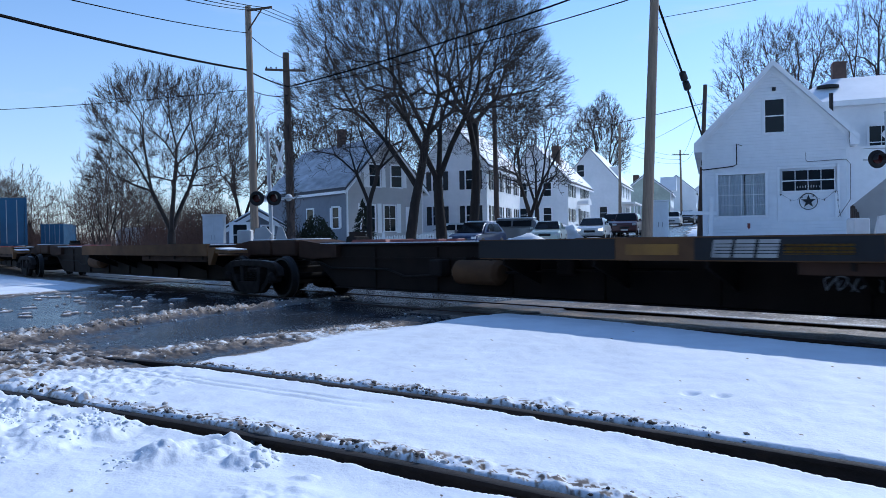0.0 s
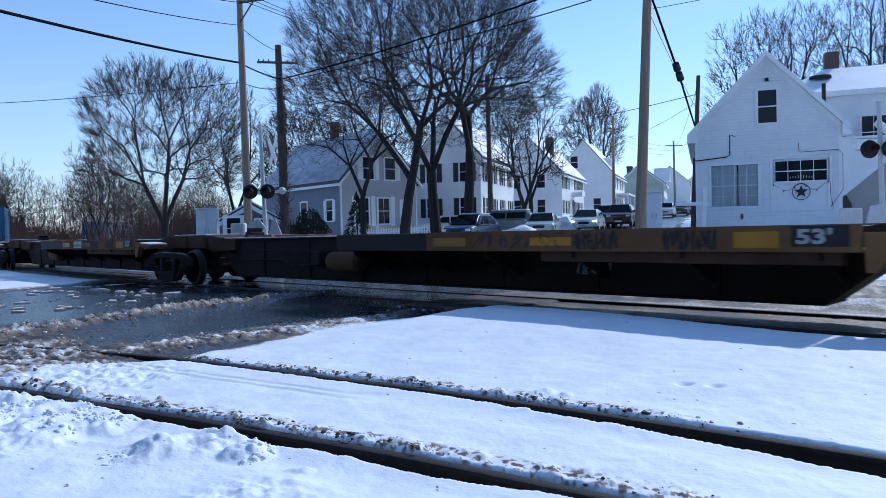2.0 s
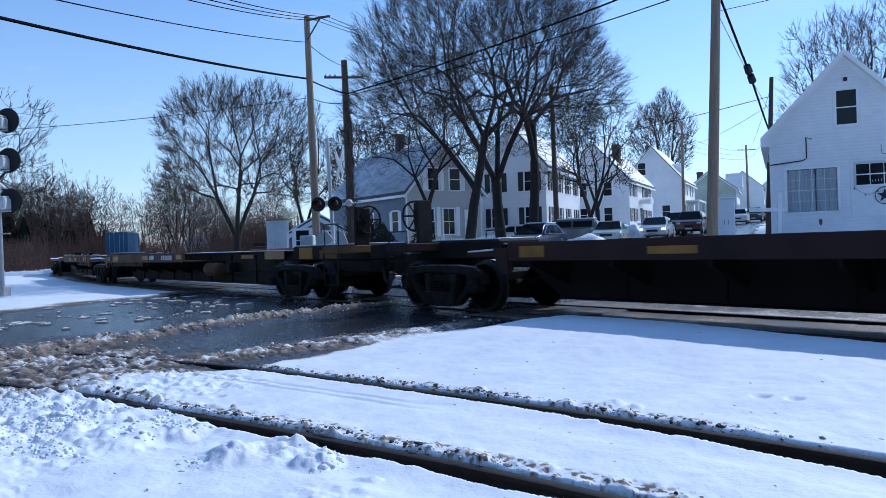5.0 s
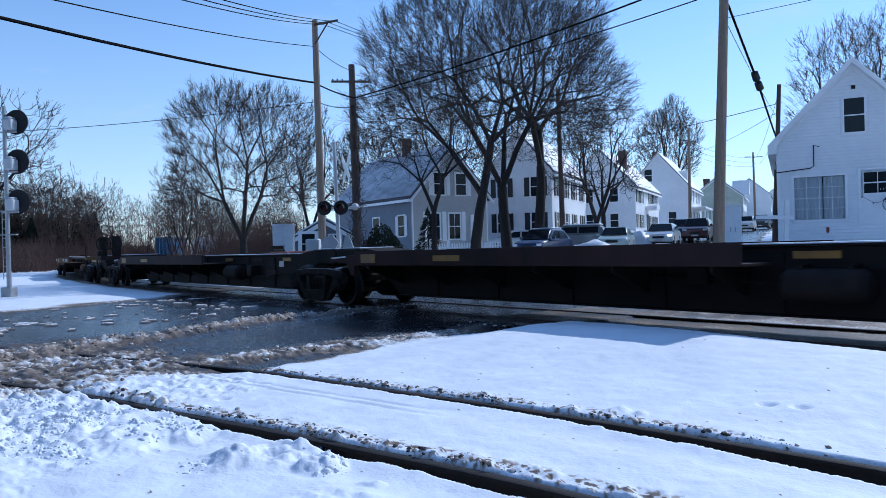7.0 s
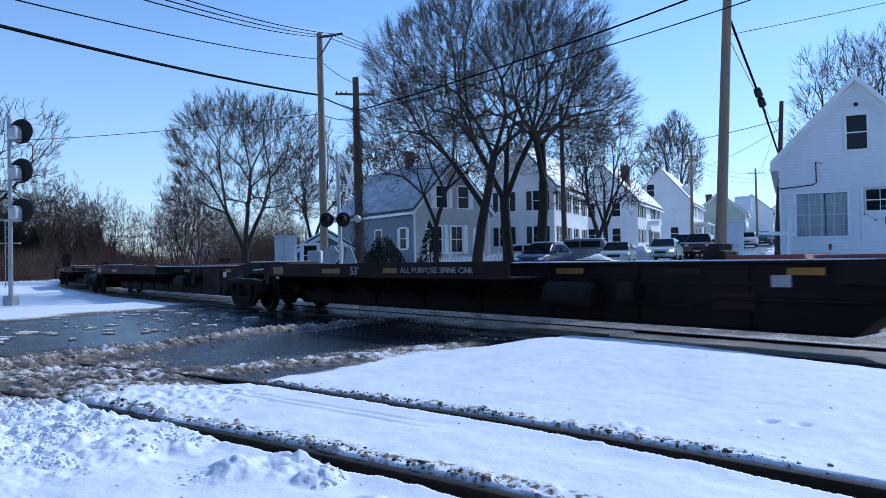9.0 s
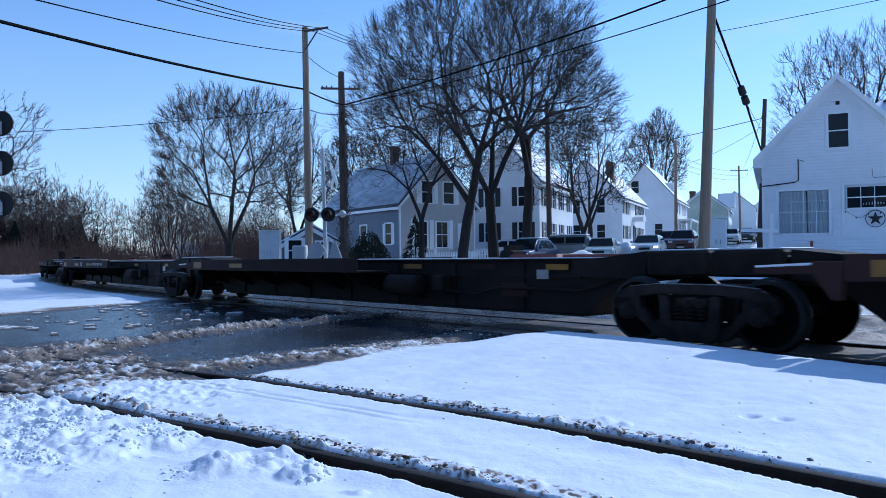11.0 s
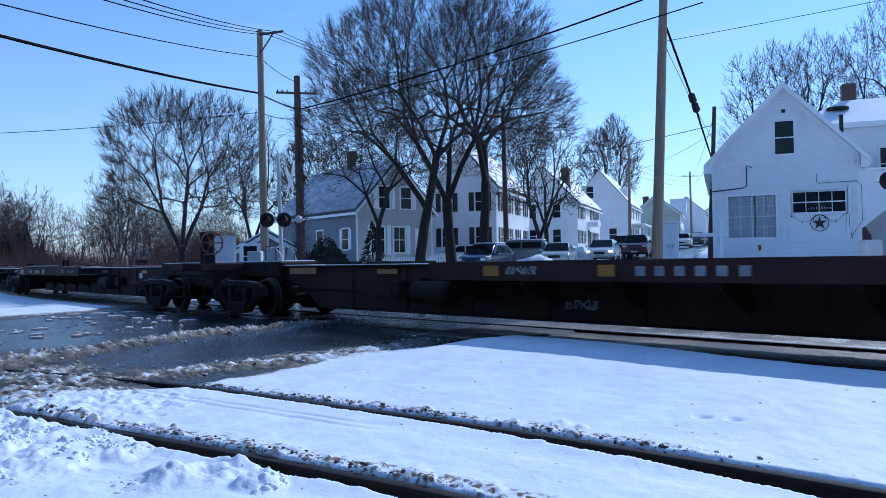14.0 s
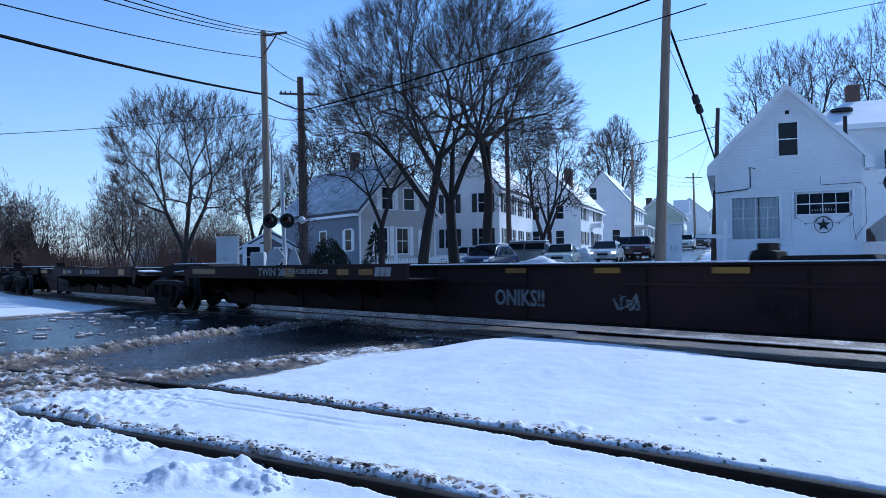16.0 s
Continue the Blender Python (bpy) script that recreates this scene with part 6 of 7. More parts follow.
    for x, z in ((2.4, 6.2), (5.2, 0.8), (2.4, 0.8)):
        window_on(h4, x, z, I4, 0.9, 1.5, 1, 2)
    for x in (1.5, 4.0, 7.5, 10.0):
        window_on(h4, x, 3.6, side4, 0.85, 1.4, 1, 2)
        window_on(h4, x, 0.8, side4, 0.85, 1.5, 1, 2)
    bm = bmesh.new()
    prism(bm, [(3.5, 5.6), (6.5, 5.6), (6.5, 7.4), (3.5, 7.4)], 0.6, 3.0)
    prism(bm, [(3.2, 7.4), (6.8, 7.4), (6.8, 7.6), (3.2, 7.6)], 0.3, 3.2)
    dm = part("dormer", bm, WHITE, h4)
    dm.matrix_basis = side4
    bm = bmesh.new()
    box(bm, 2.5, 11.5, -1.6, 0.0, 2.7, 2.95)
    for x in (2.7, 6.0, 11.3):
        box(bm, x - 0.08, x + 0.08, -1.55, -1.4, 0, 2.7)
    porch = part("porch", bm, TRIM, h4, "white porch roof on posts")
    porch.matrix_basis = side4
    # further houses up the hill
    h5, w5, side5 = gable_house("house", (28.5, 117.5), (35.5, 115), 12, 8.0, 10.9, 3.4, GREENSIDE, WHITE, "pale green gabled house with snow on the roof", (2.0, 3.0, 0.9, 1.5))
    for x in (1.5, 4.0, 7.0, 9.5):
        for z in (0.9, 3.4):
            window_on(h5, x, z, side5, 0.9, 1.4, 1, 2)
    bm = bmesh.new()
    prism(bm, [(7.5, 5.2), (11.5, 5.2), (9.5, 7.6)], -0.6, 2.0)
    cg = part("cross_gable", bm, WHITE, h5)
    cg.matrix_basis = side5
    h6, w6, side6 = gable_house("house", (43.0, 148), (50.0, 145.5), 14, 9.8, 13.0, 4.2, WHITE, WHITE, "white house far up the street", (2.0, 3.0, 0.9, 1.5))
    for x in (2.0, 5.0, 8.0):
        for z in (0.9, 3.4):
            window_on(h6, x, z, side6, 0.9, 1.4, 1, 2)
    h7, w7, side7 = gable_house("house", (60, 181), (67.5, 178), 14, 10.8, 14.0, 5.2, WHITE, WHITE, "pale house at the end of the street")
    # small blue-grey building with a bay window by the crossing
    h8, w8, side8 = gable_house("small_house", (-11.95, 39.95), (-8.65, 40.9), 2.6, 1.95, 2.95, 0.5, BLUESIDE, BLUESIDE, "small blue-grey building with a white bay window")
    bm = bmesh.new()
    box(bm, 0.25, 1.4, -0.5, 0.0, 0.4, 1.85, 0.02)
    part("bay", bm, TRIM, h8)
    window_on(h8, 0.82, 0.6, I4, 0.7, 1.1, 1, 2, y=-0.51)
    window_on(h8, 2.3, 0.4, I4, 0.6, 1.2, 1, 2)
    # snow-topped trailer far left
    sh = thing("shed", "low white shed with snow on its roof among the brush", "shed", at=pose(-42, 94, 0.3, 0, 0, 10))
    bm = bmesh.new()
    prism(bm, [(0, 0), (7.5, 0), (7.5, 2.0), (6.8, 2.9), (0.7, 2.9), (0, 2.0)], 0, 4)
    part("body", bm, WHITE, sh)
    bm = bmesh.new()
    prism(bm, [(-0.1, 2.2), (0.7, 2.92), (6.8, 2.92), (7.6, 2.2), (7.6, 2.4), (6.85, 3.1), (0.65, 3.1), (-0.1, 2.4)], -0.1, 4.1)
    part("roof_snow", bm, SNOW_ROOF, sh)


build_street_houses()

# ---- bare trees ----
def grow(seed, height, radius, wide=0.42, fork=0.22, targets=900, twig=0.012, lean=(0.0, 0.0), flat=1.0, shell=0.9, sprays=3):
    """Segments of a bare tree: limbs split again and again towards points that fill its crown. Returns (thick, thin)."""
    r = np.random.RandomState(seed)
    zf = height * fork
    rx, rz = height * wide, height * (1 - fork) * 0.56
    zc = height - rz * 0.98
    pts = []
    while len(pts) < targets:
        v = r.normal(size=3)
        v /= np.linalg.norm(v)
        rad = r.rand() ** (1 / (2 + 6 * shell))
        bump_ = 1 + 0.16 * math.sin(v[0] * 5 + seed) * math.cos(v[1] * 4 + seed) + 0.10 * math.sin(v[2] * 7 + 2 * seed)
        p = np.array([v[0] * rx * rad * bump_ * (0.86 if v[2] < -0.3 else 1), v[1] * rx * flat * rad * bump_, zc + v[2] * rz * rad * bump_])
        if v[2] > -0.45 and p[2] > zf * 1.02 + 0.32 * math.hypot(p[0], p[1]):
            pts.append(p)
    pts = np.array(pts) + np.array([lean[0], lean[1], 0]) * height * 0.12
    thick, thin = [], []

    def stroke(a, b, d, ra, rb, n=3):
        """A limb that leaves along d and ends at b; returns the direction in which it ends."""
        a, b = np.array(a), np.array(b)
        ln = np.linalg.norm(b - a) + 1e-6
        c = a + (d * 0.30 + (b - a) / ln * 0.70) * ln * 0.42 + r.normal(size=3) * ln * 0.008
        last = a
        for k in range(1, n + 1):
            t = k / n
            q = (1 - t) ** 2 * a + 2 * t * (1 - t) * c + t * t * b + (r.normal(size=3) * ln * 0.006 if k < n else 0)
            r0, r1 = ra + (rb - ra) * (k - 1) / n, ra + (rb - ra) * t
            (thick if r0 > 0.04 else thin).append((last, q, r0, r1))
            last = q
        e = b - c
        return e / (np.linalg.norm(e) + 1e-6)

    top = np.array([lean[0] * zf, lean[1] * zf, zf])
    d0 = stroke((0, 0, -0.25), top, np.array([0, 0, 1.0]), radius * 1.2, radius * 0.92, 5)
    todo = [(top, d0, np.arange(targets), radius * 0.92, 0)]
    total = float(targets)
    while todo:
        start, d, idx, rad, lv = todo.pop()
        sub = pts[idx]
        if len(idx) <= 2 or lv > 40:
            for i in idx:
                e = stroke(start, pts[i], d, max(twig, rad), twig * 0.8)
                for k in range(sprays):
                    f = r.rand() * 0.8 + 0.2
                    base_ = start + (pts[i] - start) * f
                    ln = height * r.uniform(0.02, 0.06)
                    out = pts[i] - np.array([0, 0, zf * 1.5])
                    g = e * 0.5 + out / np.linalg.norm(out) * 0.9 + r.normal(size=3) * 0.27 + np.array([0, 0, 0.25])
                    g = g / np.linalg.norm(g)
                    thin.append((base_, base_ + g * ln, twig * 0.85, twig * 0.5))
                    h = g + r.normal(size=3) * 0.38
                    thin.append((base_ + g * ln * r.uniform(0.3, 0.7), base_ + g * ln * 0.5 + h / np.linalg.norm(h) * ln * 0.6, twig * 0.6, twig * 0.45))
            continue
        centre = sub.mean(0)
        kids = 3 if (lv < 2 and len(idx) > 40 and r.rand() < 0.7) else 2
        groups = []
        if kids == 3:
            a = np.arctan2(sub[:, 1] - start[1], sub[:, 0] - start[0]) + r.uniform(0, 6.28)
            cut = np.argsort(np.mod(a, 2 * math.pi)) if lv == 0 else np.argsort((sub - centre) @ np.linalg.svd(sub - centre, full_matrices=False)[2][0])
            groups = [g for g in np.array_split(idx[cut], 3)]
        else:
            w = np.linalg.svd(sub - centre, full_matrices=False)[2][0] + r.normal(size=3) * 0.15
            order = np.argsort((sub - centre) @ w)
            k = int(len(idx) * r.uniform(0.35, 0.65))
            k = min(max(1, k), len(idx) - 1)
            groups = [idx[order[:k]], idx[order[k:]]]
        for g in groups:
            if not len(g):
                continue
            c = pts[g].mean(0)
            share = (len(g) / total) ** 0.57
            r1 = max(twig, radius * 0.95 * share)
            far = 0.42 if len(g) > 6 else 0.55
            end = start + (c - start) * far + r.normal(size=3) * height * 0.004
            e = stroke(start, end, d * 0.5 + (c - start) / (np.linalg.norm(c - start) + 1e-6) * 0.5, min(rad, r1 * 1.15), r1)
            todo.append((end, e, g, r1, lv + 1))
    return thick, thin


TREE_LABEL = "leafless grey-brown street tree with a wide crown of fine twigs"


def plant(x, y, height, seed, label=TREE_LABEL, z=None, turn=0, **kw):
    thick, thin = grow(seed, height, **kw)
    t = thing("tree", label, "tree", "bare trees", at=pose(x, y, z_at(x, y) - 0.05 if z is None else z, 0, 0, turn))
    shared("trunk", segment_mesh("trunk", thick, BARK, 7), t)
    shared("crown", segment_mesh("crown", thin, TWIG, 3), t)
    return t


def build_trees():
    # the big maples in the middle
    plant(-1.95, 40, 14.8, 11, radius=0.27, wide=0.47, fork=0.24, targets=1700, lean=(0.16, 0.0), twig=0.0088, sprays=5)
    plant(-0.1, 42.5, 16.8, 5, radius=0.29, wide=0.40, fork=0.24, targets=1700, lean=(-0.05, 0.0), twig=0.0088, sprays=5)
    plant(1.9, 47, 16.0, 23, radius=0.30, wide=0.38, fork=0.34, targets=1100, lean=(0.04, 0.0), twig=0.010, sprays=4)
    plant(-3.9, 38.5, 9.8, 31, radius=0.15, wide=0.42, fork=0.28, targets=420, twig=0.008)
    plant(5.9, 54, 11.0, 37, radius=0.24, wide=0.36, fork=0.16, targets=330, lean=(0.25, 0), twig=0.016, sprays=2)
    plant(7.6, 60, 9.5, 39, radius=0.20, wide=0.3, fork=0.25, targets=200, twig=0.016, sprays=2)
    # the round tree on the left
    plant(-23.0, 62, 16.2, 43, radius=0.34, wide=0.43, fork=0.13, targets=1900, twig=0.012, sprays=5, shell=0.72)
    plant(-19.2, 70, 14.0, 47, radius=0.25, wide=0.30, fork=0.15, targets=600, twig=0.014)
    # far tree above the street, and those behind the white house
    plant(25.5, 118, 21.0, 53, radius=0.42, wide=0.22, fork=0.22, targets=1000, twig=0.016, shell=0.6, sprays=5)
    for k, (x, y, hh) in enumerate(((27.0, 62, 17.0), (32.0, 65, 19.0), (37.0, 63, 20.5), (42.5, 66, 20.0), (48, 66, 19))):
        plant(x, y, hh, 61 + k, radius=0.30, wide=0.24, fork=0.25, targets=600, twig=0.014, shell=0.6)
    # by the block signal
    plant(-25.0, 31, 9.3, 71, radius=0.22, wide=0.50, fork=0.2, targets=600, twig=0.011)
    # behind the grey house
    for k, (x, y, hh) in enumerate(((-12, 66, 12), (-6, 74, 13.5), (1, 78, 13.0), (8, 88, 13), (-15.5, 78, 12.0))):
        plant(x, y, hh, 81 + k, radius=0.2, wide=0.36, fork=0.2, targets=500, twig=0.018)


build_trees()


def build_woods():
    """The belt of scrub and woods along the far left: a few grown trees, repeated, with brush and pines at the foot. An
    unseen pine belt is added behind the camera.
    """
    protos = []
    for k in range(4):
        thick, thin = grow(101 + k, 11, radius=0.16, wide=0.30, fork=0.12, targets=380, twig=0.014, shell=0.3)
        t = thing("tree", "bare scrub tree at the edge of the woods", "tree", "scrub trees", at=pose(-58 - 6 * k, 92, 0))
        shared("trunk", segment_mesh("trunk", thick, BARK, 5), t)
        shared("crown", segment_mesh("crown", thin, TWIG_PALE, 3), t)
        protos.append(t)
    r = random.Random(5)
    for k in range(88):
        b = radians(16.5 + 24.0 * ((k * 0.618) % 1))
        d = r.uniform(84, 125) if k < 62 else r.uniform(115, 170)
        x, y = -math.sin(b) * d, math.cos(b) * d
        if -9 < float(track_gap(np.array(x), np.array(y))) < 4.2:
            continue
        s = r.uniform(0.85, 1.25) * (0.62 + 0.38 * min(1, max(0, (math.degrees(b) - 20) / 8)))
        m = pose(x, y, -0.1, 0, 0, r.uniform(0, 360)) @ Matrix.Diagonal((s, s, s, 1))
        copy_thing(protos[k % 4], m).matrix_basis = m
    # brush: very many upright stems
    segs = []
    for k in range(36000):
        b = radians(r.uniform(14.0, 42))
        d = r.uniform(72, 150)
        x, y = -math.sin(b) * d, math.cos(b) * d
        if abs(float(track_gap(np.array(x), np.array(y)) - 2.0)) < 5 or (22.3 < math.degrees(b) < 25.6 and d < 96 and k % 6):
            continue
        hh = r.uniform(1.2, 5.8) * (0.7 + 0.6 * noise.noise((x * 0.09, y * 0.09, 0)))
        tip = Vector((x + r.gauss(0, 0.35), y + r.gauss(0, 0.35), hh))
        base_ = Vector((x, y, -0.1))
        segs.append((base_, tip, 0.022, 0.008))
        for j in range(2):
            m = base_.lerp(tip, r.uniform(0.3, 0.8))
            segs.append((m, m + Vector((r.gauss(0, 0.45), r.gauss(0, 0.45), r.uniform(0.2, 0.9))), 0.012, 0.006))
    tagged(new("brush", segment_mesh("brush", segs, BRUSH, 3)), "tangled brown winter brush at the edge of the woods", "brush", kind="stuff")
    # pines; the three originals stand in the unseen belt behind the camera
    def pine_mesh(seed):
        rr = random.Random(seed)
        s = []
        for k in range(1500):
            z = rr.uniform(0.04, 1.0)
            rad = (1 - z) * 0.30 + 0.02
            a = rr.uniform(0, 6.28)
            p0 = Vector((math.cos(a) * rad * rr.uniform(0.15, 0.5), math.sin(a) * rad * rr.uniform(0.15, 0.5), z))
            p1 = Vector((math.cos(a) * rad, math.sin(a) * rad, z - 0.05 + rr.uniform(-0.02, 0.05)))
            s.append((p0 * 10, p1 * 10, 0.13, 0.04))
        return segment_mesh("needles", s, PINE, 4)
    def pine_trunk():
        return segment_mesh("trunk", [(Vector((0, 0, -0.3)), Vector((0, 0, 9.5)), 0.22, 0.04)], BARK, 6)
    base_pines = []
    for k in range(3):
        t = thing("pine_tree", "dark evergreen pine of the far woods and the unseen added belt", "pine", "pines in the woods", at=pose(-16 + 9 * k, -33, 0))
        shared("trunk", pine_trunk(), t)
        shared("crown", pine_mesh(7 + k), t)
        base_pines.append(t)
    for k in range(64):
        b = radians(29.0 + 12 * (k + r.random()) / 64)
        d = r.uniform(100, 140)
        if abs(float(track_gap(np.array(-math.sin(b) * d), np.array(math.cos(b) * d)))) < 9:
            continue
        s = r.uniform(0.45, 0.85)
        m = pose(-math.sin(b) * d, math.cos(b) * d, -0.1, 0, 0, r.uniform(0, 360)) @ Matrix.Diagonal((s, s, s, 1))
        copy_thing(base_pines[k % 3], m).matrix_basis = m
    # unseen pine belt added behind the camera to darken panes and the train's side
    for k in range(120):
        b = radians(72 + 220 * (k + r.random()) / 120)
        d = r.uniform(24, 40)
        s = r.uniform(0.9, 1.3)
        m = pose(math.sin(b) * d, math.cos(b) * d, -0.1, 0, 0, r.uniform(0, 360)) @ Matrix.Diagonal((s * 1.3, s * 1.3, s, 1))
        copy_thing(base_pines[k % 3], m).matrix_basis = m


build_woods()


def build_bushes():
    # rhododendron: a mass of drooping leaves on stems
    r = random.Random(9)
    for cx, cy, w, hh, n in ((-7.2, 38.0, 2.4, 2.4, 3600),):
        bush = thing("rhododendron", "dark green rhododendron bush with drooping leaves", "shrub", at=pose(cx, cy, z_at(cx, cy)))
        bm = bmesh.new()
        for k in range(n):
            a, u, v = r.uniform(0, 6.28), r.random() ** 0.5, r.random()
            px_, py_ = math.cos(a) * w * u * (1 - 0.4 * v), math.sin(a) * 0.9 * u * (1 - 0.4 * v)
            pz = 0.15 + v * hh * (1 - 0.35 * u) * (0.8 + 0.3 * math.sin(px_ * 2.1))
            d = Vector((r.gauss(0, 1), r.gauss(0, 1), -1.2)).normalized()
            s_ = d.orthogonal().normalized()
            p = Vector((px_, py_, pz))
            ln, wd = r.uniform(0.14, 0.24), 0.035
            vs = [bm.verts.new(q) for q in (p, p + d * ln * 0.5 + s_ * wd, p + d * ln, p + d * ln * 0.5 - s_ * wd)]
            bm.faces.new(vs)
        part("leaves", bm, LEAF, bush)
        segs = [(Vector((r.gauss(0, 0.3), r.gauss(0, 0.2), -0.1)), Vector((r.uniform(-1.4, 1.4), r.uniform(-0.6, 0.6), r.uniform(0.8, 2.0))), 0.03, 0.01) for _ in range(30)]
        shared("stems", segment_mesh("stems", segs, BARK, 4), bush)
    # small spruce before the grey house
    sp = thing("spruce", "small dark spruce with drooping boughs", "spruce", at=pose(-4.9, 44.5, z_at(-4.9, 44.5)))
    segs = []
    for k in range(420):
        z = r.uniform(0.05, 1)
        rad = (1 - z) * 1.25 + 0.05
        a = r.uniform(0, 6.28)
        p0 = Vector((math.cos(a) * rad * 0.1, math.sin(a) * rad * 0.1, z * 3.2))
        p1 = Vector((math.cos(a) * rad, math.sin(a) * rad, z * 3.2 - 0.35 * rad + r.uniform(-0.1, 0.1)))
        segs.append((p0.lerp(p1, r.uniform(0.2, 0.6)), p1, 0.035, 0.01))
    shared("crown", segment_mesh("crown", segs, PINE, 4), sp)
    shared("trunk", segment_mesh("trunk", [(Vector((0, 0, -0.1)), Vector((0, 0, 3.1)), 0.08, 0.02)], BARK, 6), sp)


build_bushes()

# ---- crossing signals, cabinets and posts ----
def disc_lamp(parent, x, y, z, r, label="black round signal lamp with a dark red lens"):
    bm = bmesh.new()
    lathe(bm, [(0.0, r), (0.02, r), (0.03, r * 0.9)], (x, y, z), "y", 28)
    d = part("background_disc", bm, BLACK, parent, label, 40)
    bm = bmesh.new()
    n = 16
    for k in range(n):          # hood over the lens
        a0, a1 = math.pi * (k / n) * 1.15 - 0.24, math.pi * ((k + 1) / n) * 1.15 - 0.24
        rr = r * 0.55
        vs = [bm.verts.new((x + rr * math.cos(a), y + yy, z + rr * math.sin(a))) for a, yy in ((a0, -0.01), (a1, -0.01), (a1, -0.26), (a0, -0.26))]
        bm.faces.new(vs)
    part("hood", bm, BLACK, d)
    bm = bmesh.new()
    lathe(bm, [(-0.035, 0.04), (-0.02, r * 0.5), (0.0, r * 0.52)], (x, y - 0.005, z), "y", 20)
    part("lens", bm, REDLENS, d, "dark red glass lens", 40)


def build_crossing_signal(x, y, z0, h, faces, label):
    s = thing("crossing_signal", label, "crossing signal", "crossing signals", at=pose(x, y, z0))
    bm = bmesh.new()
    tube(bm, [(0, 0, -0.1), (-0.05, 0, h * 0.5), (-0.1, 0, h)], [0.075, 0.068, 0.062], 12)
    lathe(bm, [(h, 0.07), (h + 0.04, 0.075), (h + 0.06, 0.03)], (-0.1, 0, 0), "z", 10)
    part("mast", bm, SILVER, s, "", 40)
    bm = bmesh.new()
    tube(bm, [(-0.75, 0, faces), (0.75, 0, faces)], 0.03, 8)
    part("lamp_arm", bm, SILVER, s)
    for k in (-0.46, 0.12):
        disc_lamp(s, k, -0.16, faces, 0.25)
    bm = bmesh.new()
    lathe(bm, [(0.0, 0.08), (0.08, 0.13), (0.11, 0.12)], (0.56, 0.05, faces + 0.03), "y", 16)
    part("back_lamp", bm, SILVER, s, "silver back of a lamp facing away", 40)
    # crossbuck turned towards the street
    for k, turn in enumerate((42, -42)):
        bm = bmesh.new()
        box(bm, -0.012, 0.012, -0.6, 0.6, -0.11, 0.11, 0.004)
        b = part("crossbuck_board", bm, TRIM, s, "white crossbuck board")
        b.matrix_basis = pose(0.28 + 0.03 * k, 0.05, h - 0.85, 0, 0, 28) @ pose(0, 0, 0, turn, 0, 0)
    # gate machine at the foot
    bm = bmesh.new()
    box(bm, -1.15, -0.68, -0.2, 0.2, 0.62, 1.12, 0.04)
    part("gate_machine", bm, SILVER, s, "silver gate mechanism box")
    bm = bmesh.new()
    prism(bm, [(-0.62, 0.60), (-0.2, 0.60), (0.05, 0.95), (-0.15, 1.22), (-0.5, 1.15)], -0.28, -0.2)
    prism(bm, [(0.12, 0.6), (0.62, 0.6), (0.40, 1.2), (0.26, 1.2)], -0.24, -0.18)
    box(bm, -1.2, 0.95, -0.3, 0.3, 0.5, 0.60)
    box(bm, -0.5, 0.5, -0.25, 0.25, -0.65, 0.5)
    part("counterweight", bm, SILVER, s, "silver counterweight arms")
    return s


build_crossing_signal(-5.85, 25, 0.55, 4.4, 2.17, "silver crossing signal with paired black lamps and a crossbuck")
s2 = build_crossing_signal(12.35, 20.3, 0.5, 4.0, 2.72, "silver crossing signal mast beside the white house")


def build_block_signal():
    x, y = -15.85, 22.0
    s = thing("block_signal", "galvanised railway signal mast with three dark round heads", "railway signal", at=pose(x, y, 0.0))
    bm = bmesh.new()
    tube(bm, [(0, 0, -0.1), (0, 0, 3.0), (-0.03, 0, 6.1)], [0.072, 0.066, 0.058], 12)
    part("mast", bm, GALV, s, "", 40)
    bm = bmesh.new()
    box(bm, -0.17, 0.17, -0.17, 0.17, 0.0, 0.35, 0.02)
    part("base_box", bm, GALV, s)
    bm = bmesh.new()
    for z in np.arange(0.7, 2.7, 0.3):
        box(bm, -0.18, -0.10, -0.02, 0.02, z, z + 0.02)
    tube(bm, [(-0.18, 0, 0.6), (-0.18, 0, 2.8)], 0.012, 5)
    part("ladder", bm, GALV, s, "thin step ladder on the mast")
    for z in (2.0, 2.75):
        bm = bmesh.new()
        box(bm, -0.32, 0.32, -0.05, 0.05, z, z + 0.035)
        part("step_arm", bm, GALV, s)
    for z in (5.60, 4.34, 3.06):
        bm = bmesh.new()
        lathe(bm, [(0.0, 0.39), (0.02, 0.40), (0.03, 0.39)], (0.30, 0.1, z), "y", 30)
        d = part("head_disc", bm, BLACK, s, "matt black round signal disc", 40)
        bm = bmesh.new()
        box(bm, 0.11, 0.36, -0.26, 0.09, z - 0.28, z + 0.06, 0.03)
        box(bm, 0.16, 0.31, -0.22, 0.09, z + 0.06, z + 0.14, 0.03)
        part("lamp_case", bm, SILVER, d, "silver lamp case with a peaked top")
        bm = bmesh.new()
        tube(bm, [(-0.15, -0.02, z - 0.33), (0.4, -0.02, z - 0.33)], 0.03, 6)
        part("bracket", bm, GALV, d)


build_block_signal()


